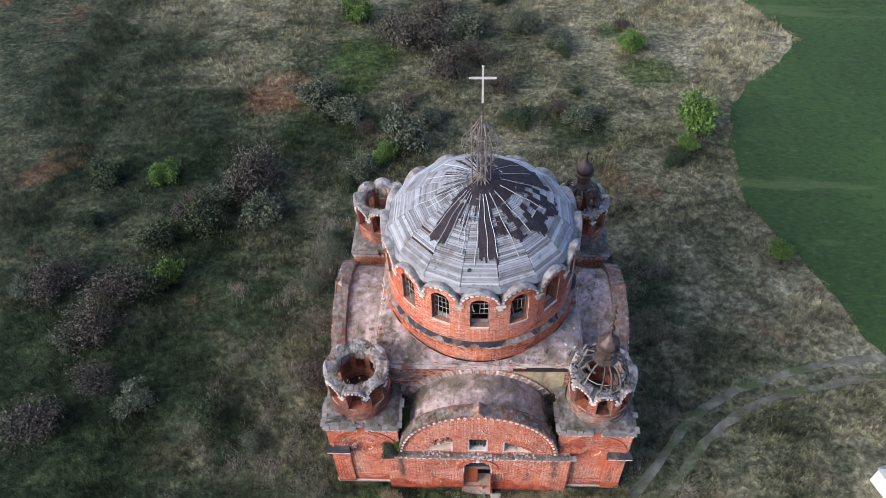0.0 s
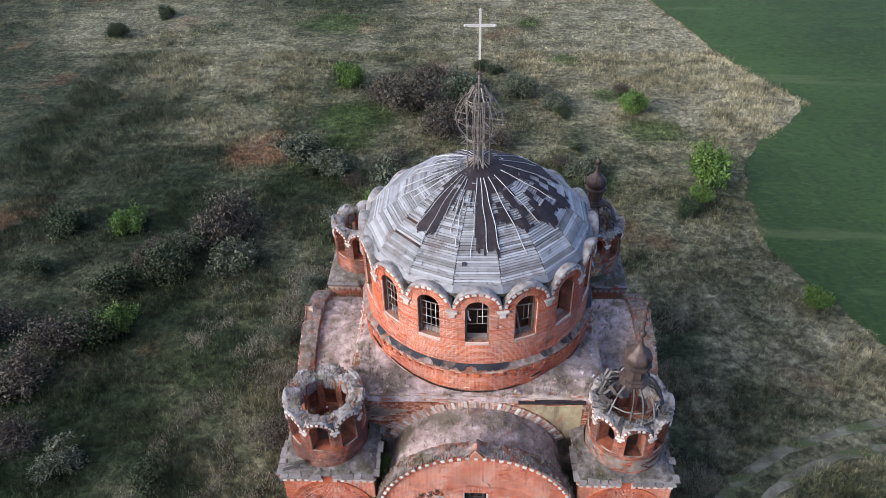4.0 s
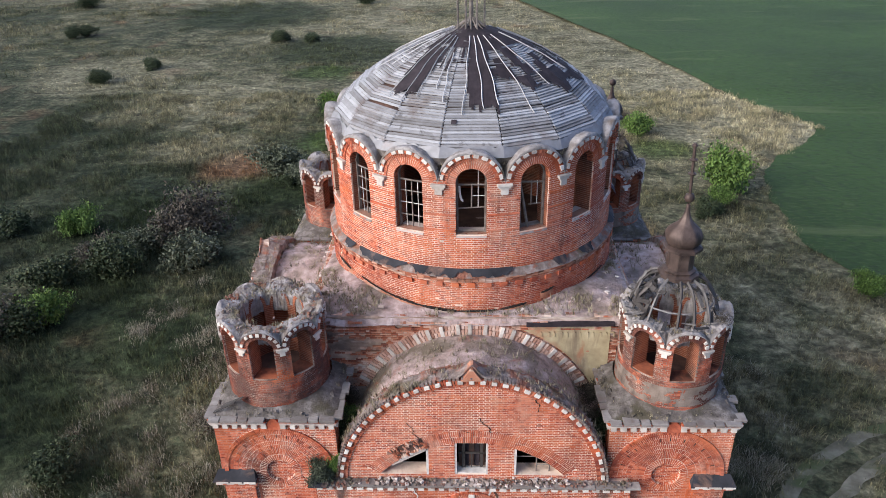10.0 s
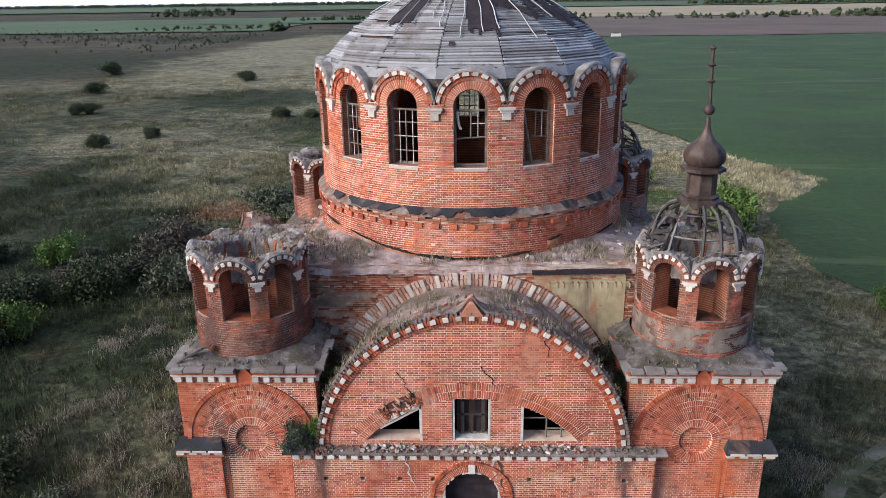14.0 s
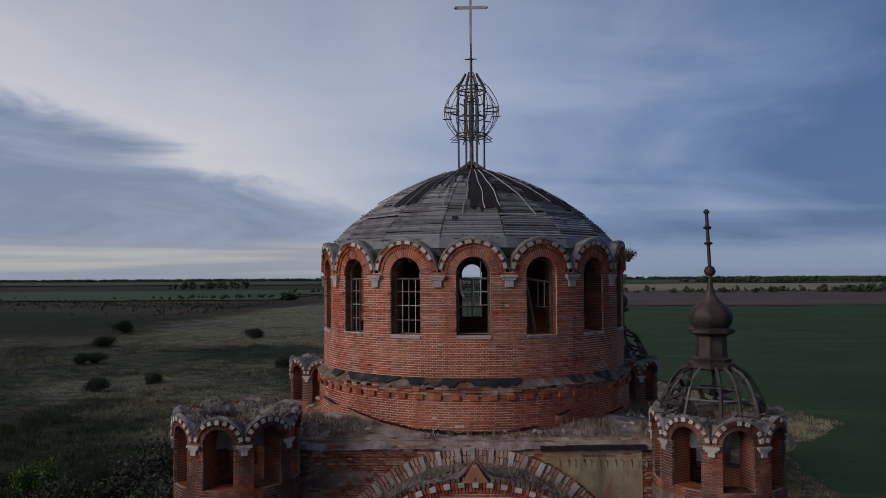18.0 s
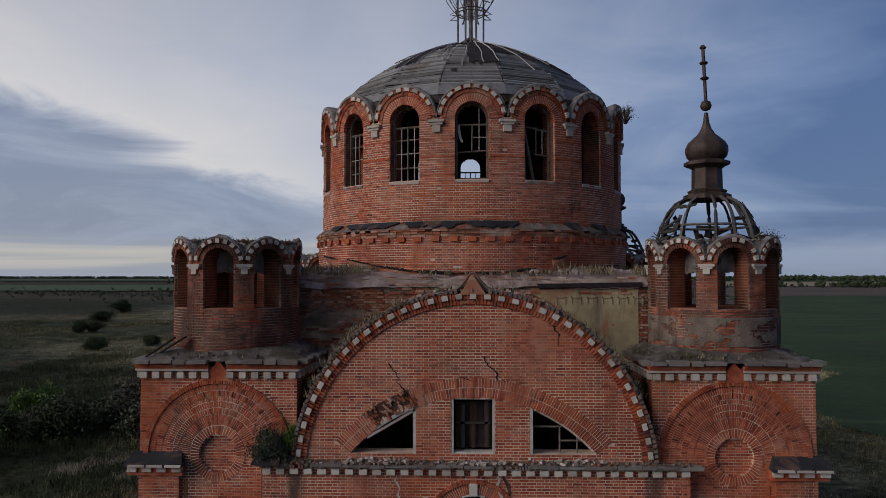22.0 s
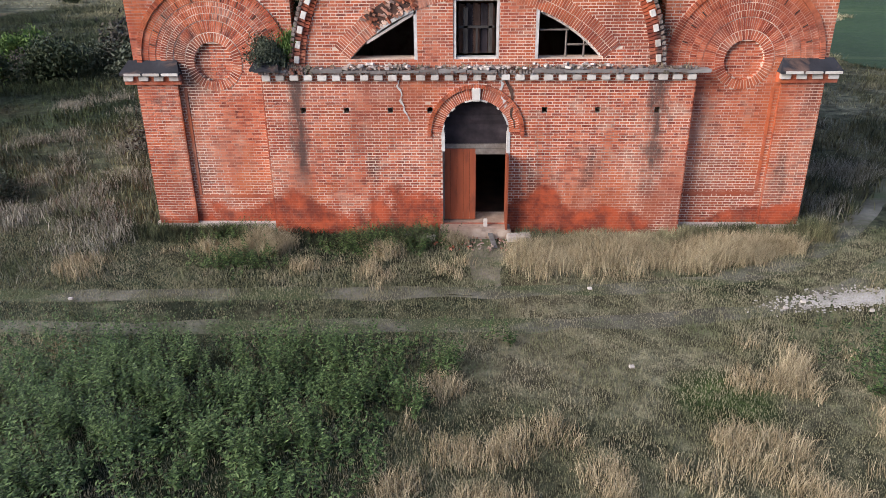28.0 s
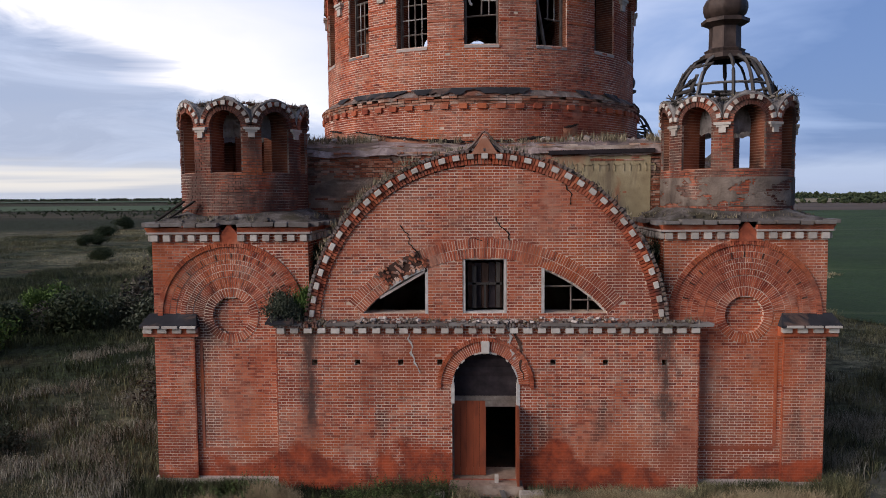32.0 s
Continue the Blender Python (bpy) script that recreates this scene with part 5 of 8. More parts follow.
    if i == 8:
        strip = [D(c - 0.42 + 0.12 * (1 - math.cos(t)), -0.2, 14.0 - 0.52 * math.sin(t)) for t in [1.7 * q / 8 for q in range(9)]]
        part("hanging_strip", Shape().tube(strip, 0.04, 5), M_WHITEFRAME, win, "peeled pale strip hanging loose")
# the grey capping that runs from the scalloped gables back under the dome
rows = []
prof = lambda th: math.sqrt(max(0.0, 1.10 ** 2 - (((th / (math.pi / 8) + 0.5) % 1 - 0.5) * 2 * HALF) ** 2)) if abs(((th / (math.pi / 8) + 0.5) % 1 - 0.5)) * 2 * HALF < 1.10 else 0.0
for i, (r, f, dz) in enumerate(((DR + 0.10, 1.0, -0.05), (DR + 0.11, 1.0, 0.03), (DR + 0.02, 1.0, 0.07), (DR - 0.25, 0.98, 0.06), (DR - 0.6, 0.80, 0.10), (DR - 0.9, 0.62, 0.2))):
    row = []
    for j in range(384):
        th = math.tau * j / 384
        h = max(0.06, prof(th))
        z = WIN_S + h * f + dz + (0.05 * NZ(j * 0.35, i * 0.7) + 0.03 * NZ(j * 1.1, i * 1.7, 3.0) if i > 1 else 0)
        row.append((X0 + r * math.sin(th), YC - r * math.cos(th), z))
    rows.append(row)
part("gable_capping", Shape().grid(rows, True), M_CROWN, drum, "pale crumbling capping of the scalloped gables", True)

# ---- dome ----
dome = thing("church_dome", "sixteen-sided boarded dome with torn dark roofing felt", "dome", (X0, YC, 15.0))
PROF = [(5.42, 14.95), (5.20, 15.38), (4.78, 15.84), (4.22, 16.30), (3.50, 16.80), (2.70, 17.26), (1.90, 17.63), (1.10, 17.94), (0.50, 18.12), (0.30, 18.18)]
LENS = [0.0]
for (ra, za), (rb, zb) in zip(PROF, PROF[1:]):
    LENS.append(LENS[-1] + math.hypot(rb - ra, zb - za))


def dome_at(t):
    """Radius and height at t metres up the dome's slope."""
    for i in range(len(PROF) - 1):
        if t <= LENS[i + 1] or i == len(PROF) - 2:
            q = (t - LENS[i]) / (LENS[i + 1] - LENS[i])
            return PROF[i][0] + (PROF[i + 1][0] - PROF[i][0]) * q, PROF[i][1] + (PROF[i + 1][1] - PROF[i][1]) * q


def dome_pt(th, t, lift=0.0):
    """A point of the faceted dome; th from the south, lift off its skin."""
    r, z = dome_at(t)
    f = (th / (math.pi / 8) + 0.5) % 1 - 0.5
    r *= math.cos(math.pi / 16) / math.cos(f * math.pi / 8)
    r2, z2 = dome_at(min(t + 0.1, LENS[-1]))
    r1, z1 = dome_at(max(t - 0.1, 0))
    n = Vector((z2 - z1, r1 - r2)).normalized()
    return (X0 + (r + n.x * lift) * math.sin(th), YC - (r + n.x * lift) * math.cos(th), z + n.y * lift)


skin = Shape().grid([[dome_pt(math.tau * j / 64, t, -0.05) for j in range(64)] for t in LENS], True)
# smooth dark strip below the eaves, round the south side
part("eaves_skirt", Shape().grid([[(X0 + r * math.sin(radians(a)), YC - r * math.cos(radians(a)), z) for a in range(-104, 105, 4)] for r, z in ((5.43, 15.02), (5.41, 14.86), (5.39, 14.73))]), M_PIERROOF, dome, "dark strip closing the gap under the eaves")
# near-black skin that makes the gaps between the boards read dark
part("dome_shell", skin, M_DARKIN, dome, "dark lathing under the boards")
rest = Shape()
ROWS_N = 50
for i in range(ROWS_N):
    t0 = 0.25 + (LENS[-1] - 0.45) * i / ROWS_N
    t1 = 0.25 + (LENS[-1] - 0.45) * (i + 1) / ROWS_N
    for k in range(16):
        c = math.tau * k / 16
        h = math.pi / 16 * 0.992
        kk = (k + 8) % 16 - 8
        if RND.random() < 0.015:
            continue
        tight = RND.uniform(0.78, 0.93) if t0 < 1.3 else RND.uniform(0.66, 0.86)
        ta = t0 + (t1 - t0) * tight
        la, lb = RND.uniform(-0.006, 0.02) + (0.05 if RND.random() < 0.03 else 0), RND.uniform(-0.006, 0.02)
        a, b = c - h, c + h
        jit = RND.uniform(-0.012, 0.012)
        pts = [dome_pt(a + 1e-5, t0 + jit, 0.045 + la), dome_pt(b - 1e-5, t0 - jit, 0.045 + lb), dome_pt(b - 1e-5, ta - jit, 0.005 + lb), dome_pt(a + 1e-5, ta + jit, 0.005 + la)]
        low = [dome_pt(a + 1e-5, t0 + jit, -0.03), dome_pt(b - 1e-5, t0 - jit, -0.03), dome_pt(b - 1e-5, ta - jit, -0.03), dome_pt(a + 1e-5, ta + jit, -0.03)]
        if abs(kk) <= 3 and i < 42:
            p = [Vector(q) for q in pts]
            mid = (p[0] + p[1] + p[2] + p[3]) / 4
            ax = ((p[1] + p[2]) - (p[0] + p[3])) / 2
            up = ((p[3] + p[2]) - (p[0] + p[1])) / 2
            nn = ax.cross(up).normalized()
            piece("board", B_BOARD, dome, mid - nn * 0.022, ax * 1.0, up, nn * 0.048)
        else:
            rest.hexa(pts + low, False)
part("boarding", rest, M_BOARD, dome, "silvered dome boards", kind="stuff")
# smooth zinc left along the eaves
sheet = Shape()
rows = []
for i, t in enumerate((0.0, 0.1, 0.2, 0.27, 0.36)):
    rows.append([dome_pt(math.tau * j / 256, t + (0.22 * NZ(j * 0.11, 3.0) + 0.10 * NZ(j * 0.6, 8.0) if i == 4 else 0), 0.075 + 0.012 * NZ(j * 0.3, i)) for j in range(256)])
part("eaves_sheet", sheet.grid(rows, True), M_SHEET, dome, "dull zinc sheet along the eaves")
# torn felt: how far down it reaches, by the direction from the south (degrees, west negative)
REACH = [(-180, 0.50), (-150, 0.45), (-120, 0.34), (-95, 0.30), (-78, 0.36), (-60, 0.26), (-48, 0.30), (-44, 0.66), (-30, 0.64), (-26, 0.36), (-20, 0.50), (-12, 0.30), (-6, 0.40), (-3, 0.42), (-1, 0.72), (12, 0.72),
         (14, 0.50), (24, 0.52), (32, 0.62), (48, 0.60), (56, 0.72), (66, 0.62), (80, 0.72), (100, 0.64), (130, 0.55), (160, 0.50), (180, 0.50)]


def reach(deg):
    for (a, ra), (b, rb) in zip(REACH, REACH[1:]):
        if a <= deg <= b:
            return ra + (rb - ra) * (deg - a) / (b - a)
    return 0.4


felt = Shape()
NT, NA = 62, 320
for j in range(NA):
    deg = -180 + 360 * (j + 0.5) / NA
    for i in range(NT):
        t = LENS[-1] * (i + 0.5) / NT
        down = 1 - t / LENS[-1]
        th = radians(deg)
        edge = reach(deg) + 0.05 * NZ(j * 0.45, i * 0.3, 5.0)
        hole = NZ(math.sin(th) * 3.2 * (0.4 + down), math.cos(th) * 3.2 * (0.4 + down), down * 7.0) + 0.5 * NZ(j * 0.35, i * 0.35, 2.0)
        streak = NZ(deg * 0.13, 1.0, 3.0)
        cell = NZ(int((deg + 180) / 7.5 + (i // 5) * 0.37) * 3.7, (i // 5) * 5.3, 11.0)          # pieces that the wind has taken whole
        if (14 < deg < 100 and 0.26 < down and cell > 0.10) or (-30 < deg < -2 and down > 0.24 and NZ(deg * 0.42, 2.0, 6.0) > -0.05):
            continue
        if down > edge or hole > (0.70 if deg > -8 else 0.62) or (deg < -50 and streak > 0.02) or (down < 0.5 and -150 < deg < -60 and NZ(deg * 0.3, 9.0) > -0.05):
            continue
        a, b = math.tau * j / NA - math.pi, math.tau * (j + 1) / NA - math.pi
        t0, t1 = LENS[-1] * i / NT, LENS[-1] * (i + 1) / NT
        k = len(felt.v)
        felt.v += [dome_pt(a, t0, 0.075), dome_pt(b, t0, 0.075), dome_pt(b, t1, 0.075), dome_pt(a, t1, 0.075)]
        felt.f.append((k, k + 1, k + 2, k + 3))
part("roofing_felt", felt, M_FELT, dome, "torn brown-black roofing felt")
# pale radial battens that still hold the felt
for deg, d0, d1, skew in ((-44, 0.08, 0.70, 0), (-36, 0.05, 0.72, 3), (-29, 0.06, 0.66, 2), (-22, 0.15, 0.6, 5), (-16, 0.3, 0.68, 4), (-3, 0.10, 0.76, -1), (5, 0.05, 0.72, 1), (12, 0.06, 0.70, 1), (25, 0.06, 0.78, 4),
                          (42, 0.06, 0.62, 6), (70, 0.10, 0.58, 6), (96, 0.1, 0.55, 3), (-54, 0.22, 0.52, -4), (-63, 0.12, 0.50, -6),
                          (-72, 0.16, 0.58, -8), (-84, 0.12, 0.55, -6), (-98, 0.1, 0.46, -4), (-112, 0.1, 0.5, 2), (118, 0.1, 0.5, 3), (140, 0.1, 0.5, -3), (165, 0.1, 0.45, 2), (-140, 0.1, 0.5, 3), (-165, 0.1, 0.45, 2)):
    line = [dome_pt(radians(deg + skew * (q / 12 - 0.3) + 0.5 * math.sin(q)), LENS[-1] * (1 - (max(d0, 0.13) + (d1 - max(d0, 0.13)) * q / 12)), 0.095) for q in range(13)]
    part("batten", Shape().tube(line, 0.020, 4), M_BATTEN, dome)
for deg, d, w in ((-7, 0.80, 0.10), (-14, 0.36, 0.08), (31, 0.42, 0.1)):
    t = LENS[-1] * (1 - d)
    q = Shape().grid([[dome_pt(radians(deg + a), t + b, 0.08) for a in (-1.2, 0.2, 1.0)] for b in (-w, 0.02, w * 0.8)])
    part("torn_hole", q, M_FELT, dome, "small dark hole torn in the boards")

# ---- wire lantern and cross ----
lan = thing("dome_lantern", "bare rusty wire skeleton of an onion cupola on thin posts", "cupola frame", (X0, YC, 18.1))


def ringline(r, z, n=24):
    return [(X0 + r * math.sin(math.tau * i / n), YC - r * math.cos(math.tau * i / n), z) for i in range(n + 1)]


part("mast", Shape().tube([(X0, YC, 18.0), (X0, YC, 22.6)], 0.085, 8, 0.05), M_WIRE, lan)
foot = Shape()
for i in range(16):
    a = math.tau * i / 16
    foot.tube([(X0 + 0.62 * math.sin(a), YC - 0.62 * math.cos(a), 18.12), (X0, YC, 18.55)], 0.035, 4)
part("foot_spokes", foot, M_WIRE, lan, "dark fan of spokes at the mast's foot")
for i in range(8):
    a = math.tau * (i + 0.5) / 8
    x, y = X0 + 0.53 * math.sin(a), YC - 0.53 * math.cos(a)
    part("post", Shape().tube([(x, y, 18.05), (x + RND.uniform(-0.03, 0.03), y, 21.45)], 0.036, 5), M_WIRE, lan)
    part("top_stay", Shape().tube([(x, y, 21.4), (X0 + 0.22 * math.sin(a), YC - 0.22 * math.cos(a), 21.92)], 0.040, 4), M_WIRE, lan)
    rib = []
    for q in range(15):
        z = 19.45 + 2.1 * q / 14
        r = 0.53 + 0.54 * math.sin(math.pi * min(1.0, (q / 14) ** 0.95)) if q < 14 else 0.5
        rib.append((X0 + r * math.sin(a + 0.2), YC - r * math.cos(a + 0.2), z))
    part("onion_rib", Shape().tube(rib, 0.015, 4), M_WIRE, lan)
    rib = [(X0 + (0.5 + 0.5 * math.sin(math.pi * q / 10)) * math.sin(a - 0.2), YC - (0.5 + 0.5 * math.sin(math.pi * q / 10)) * math.cos(a - 0.2), 19.5 + 1.9 * q / 10) for q in range(11)]
    part("onion_rib", Shape().tube(rib, 0.014, 4), M_WIRE, lan)
    part("spoke", Shape().tube([(X0 + 0.5 * math.sin(a), YC - 0.5 * math.cos(a), 20.5), (X0 + 1.12 * math.sin(a), YC - 1.12 * math.cos(a), 20.53)], 0.026, 4), M_WIRE, lan)
    bracket = [(x, y, 19.55), (X0 + 0.86 * math.sin(a), YC - 0.86 * math.cos(a), 19.32), (x, y, 19.30)]
    part("bracket", Shape().tube(bracket, 0.026, 4), M_WIRE, lan)
for i in range(6):
    a = math.tau * i / 6 + 0.3
    x, y = X0 + 0.27 * math.sin(a), YC - 0.27 * math.cos(a)
    part("inner_bar", Shape().tube([(x, y, 19.3), (x, y, 20.95)], 0.026, 4), M_WIRE, lan)
    part("spoke", Shape().tube([(X0 + 0.78 * math.sin(a), YC - 0.78 * math.cos(a), 20.2), (X0 + 1.14 * math.sin(a), YC - 1.14 * math.cos(a), 20.22)], 0.024, 4), M_WIRE, lan)
for r, z in ((0.55, 19.45), (0.58, 19.55), (0.55, 21.35), (0.56, 21.2), (1.03, 20.5), (0.53, 20.2), (0.28, 20.9)):
    part("hoop", Shape().tube(ringline(r, z), 0.026 if r < 0.7 else 0.013, 4), M_WIRE, lan)
cross = thing("roof_cross", "tall pale metal cross on a thin mast above the dome", "cross", (X0, YC, 22.4))
part("mast", Shape().tube([(X0, YC, 22.4), (X0, YC, 23.1)], 0.035, 8), M_RUSTY, cross)
part("upright", Shape().box(X0 - 0.05, X0 + 0.05, YC - 0.03, YC + 0.03, 23.1, 25.12), M_CROSS, cross)
part("crossbar", Shape().box(X0 - 0.58, X0 + 0.58, YC - 0.025, YC + 0.025, 24.47, 24.58), M_CROSS, cross)
for p in ((X0 - 0.6, 24.525), (X0 + 0.6, 24.525), (X0, 25.16)):
    part("finial", Shape().lathe([(0.0, p[1] - 0.07), (0.06, p[1] - 0.03), (0.07, p[1]), (0.06, p[1] + 0.03), (0.0, p[1] + 0.07)], p[0], YC, 8), M_CROSS, cross)
star = Shape()
for a in (20, 75, 130):
    t = radians(a)
    star.tube([(X0 - 0.25 * math.cos(t), YC - 0.15 * math.sin(t), 22.48), (X0 + 0.25 * math.cos(t), YC + 0.15 * math.sin(t), 22.52)], 0.018, 4)
part("star", star, M_RUSTY, cross)

# ---- corner towers ----
TR, TW, TS, TSILL, TK = 1.76, 0.42, 9.62, 8.42, 0.67
TU = 6.86


def tower(sx, sy, label):
    cx, cy = X0 + sx * TU, YC + sy * TU
    tw = thing("corner_tower", label, "tower", (cx, cy, 7.2), "corner towers of the church")
    T = round_wall(cx, cy, TR)
    H = math.pi * TR / 8

    def spans(z, w=TW, crown=TK):
        if z < TSILL:
            return [(-8 * H, 8 * H)]
        out = []
        for i in range(8):
            c = (i - 4) * 2 * H
            o = w if z <= TS else (math.sqrt(w * w - (z - TS) ** 2) if z < TS + w else 0.0)
            e = H if z < TS + 0.02 else min(H, math.sqrt(max(0.0, crown * crown - (z - TS) ** 2)))
            if e <= 0.02:
                continue
            if o > 0:
                out += [(c - e, c - o), (c + o, c + e)] if e > o else []
            else:
                out.append((c - e, c + e))
        return out
    part("tower_wall", core(T, lambda z: spans(z, TW + (0.04 if z > TS else 0), TK - 0.05), 7.2, 10.296, 0.07, arc=0.15, face=-0.010), M_MORTAR_DIRTY, tw)
    sh, _ = lay(T, lambda z: [(a, b) for a, b in spans(z, 0.56 if z > TS else TW, TK - 0.10) if b - a > 0.03], 7.2, 10.296, seed=int(130 + sx * 3 + sy), gone=0.003, ragged=0.03)
    part("brickwork", sh, M_BRICK_DIRTY, tw, kind="stuff")
    if sx > 0:
        band = Shape()
        at = lambda j, z: (cx + (TR + 0.02) * math.sin(math.tau * j / 300), cy - (TR + 0.02) * math.cos(math.tau * j / 300), z)
        for j in range(300):
            for q in range(26):
                z = 7.42 + 0.0295 * q
                if NZ(j * 0.048, q * 0.10, 3.0) + 0.4 * NZ(j * 0.2, q * 0.28, 8.0) + 0.25 * NZ(j * 0.6, q * 0.7, 1.0) > -0.14:
                    k = len(band.v)
                    band.v += [at(j, z), at(j + 1, z), at(j + 1, z + 0.0295), at(j, z + 0.0295)]
                    band.f.append((k, k + 1, k + 2, k + 3))
        part("plaster_patch", band, M_GREYPLASTER, tw, "grey plaster left on the tower's foot", kind="stuff")
    for i in range(8):
        c = (i - 4) * 2 * H
        part("window_arch", voussoirs(T, c, TS, TW, 0.555, -92, 92, 20, -0.16, 0.012, seed=i), M_BRICK_DIRTY, tw, kind="stuff")
        part("gable_ring", voussoirs(T, c, TS, 0.56, 0.68, -86, 86, 26, -0.10, 0.05, seed=9 + i), M_BRICK_DIRTY, tw, kind="stuff")
        arch_blocks(T, c, TS, 0.615, -86, 86, 9, 0.02, (0.115, 0.13, 0.115), tw, skip=0.08)
        cs = c + H
        cap = Shape()
        for w, d, z0, z1 in ((0.20, 0.10, 9.53, 9.60), (0.15, 0.07, 9.47, 9.53), (0.085, 0.06, 9.33, 9.47)):
            cap.hexa([T(cs - w, d, z0), T(cs + w, d, z0), T(cs + w, d, z1), T(cs - w, d, z1), T(cs - w, -0.05, z0), T(cs + w, -0.05, z0), T(cs + w, -0.05, z1), T(cs - w, -0.05, z1)])
        part("capital", cap, M_STONE, tw, "white stone capital")
    if sx < 0 and sy < 0:
        for i in (0, 1, 7):
            c = (i - 4) * 2 * H
            fill_in = core(T, lambda z, c=c: [(c - 0.45, c + 0.45)] if i != 1 or not 8.9 < z < 9.1 else [(c - 0.45, c + 0.30)], 8.40, 9.98, 0.35, face=-0.12, arc=0.3)
            part("infill", fill_in, M_INBRICK, tw, "sooty brick filling of a blind opening", kind="stuff")
    # ragged crown, open in the middle
    pr = lambda th: math.sqrt(max(0.0, 0.70 ** 2 - (((th / (math.pi / 4) + 0.5) % 1 - 0.5) * 2 * H) ** 2))
    rows = []
    for i, (r, f, dz) in enumerate(((TR + 0.05, 1.0, -0.03), (TR + 0.065, 1.0, 0.02), (TR + 0.0, 0.97, 0.055), (TR - 0.10, 0.72, 0.05), (TR - 0.19, 0.48, 0.04), (TR - 0.30, 0.32, 0.05), (TR - 0.44, 0.22, 0.05), (TR - 0.58, 0.16, 0.0), (TR - 0.67, 0.1, -0.13), (TR - 0.665, 0.0, -0.8))):
        row = []
        for j in range(320):
            th = math.tau * j / 320
            rr = r + ((0.07 * NZ(j * 0.08, i * 0.5, sx + 5) + 0.03 * NZ(j * 0.3, i * 0.9, sx)) if i > 3 else 0)
            row.append((cx + rr * math.sin(th), cy - rr * math.cos(th), TS + max(0.04, pr(th)) * f + (1 - f) * 0.56 + dz + (0.055 * NZ(j * 0.09, i * 0.8, sx * 3) + 0.045 * NZ(j * 0.33, i * 1.3, sx * 3 + 9) if i > 1 else 0)))
        rows.append(row)
    part("crown", Shape().grid(rows, True), M_CROWN, tw, "ragged crown of rubble, lime and moss")
    part("tower_lining", core(T, lambda z: spans(z, TW + 0.004, TK - 0.1), 7.3, 10.02, 0.68, arc=0.2, face=-0.068), M_INBRICK, tw, "sooty brick inside of the tower")
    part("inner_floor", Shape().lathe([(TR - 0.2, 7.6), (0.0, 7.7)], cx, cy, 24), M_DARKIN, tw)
    return tw


tower(-1, -1, "round brick tower with eight arches, roof gone")
tower(1, -1, "round brick tower with eight arches under wooden cupola")
tower(-1, 1, "far round brick tower with eight arches, roof gone")
tower(1, 1, "far round brick tower with collapsed cupola ribs")


def tent(t):
    """Radius of the ribbed roof, from its foot (0) to its neck (1)."""
    return 0.56 + 0.84 * math.sqrt(max(0.0, 1 - min(t, 1.0) ** 1.4))


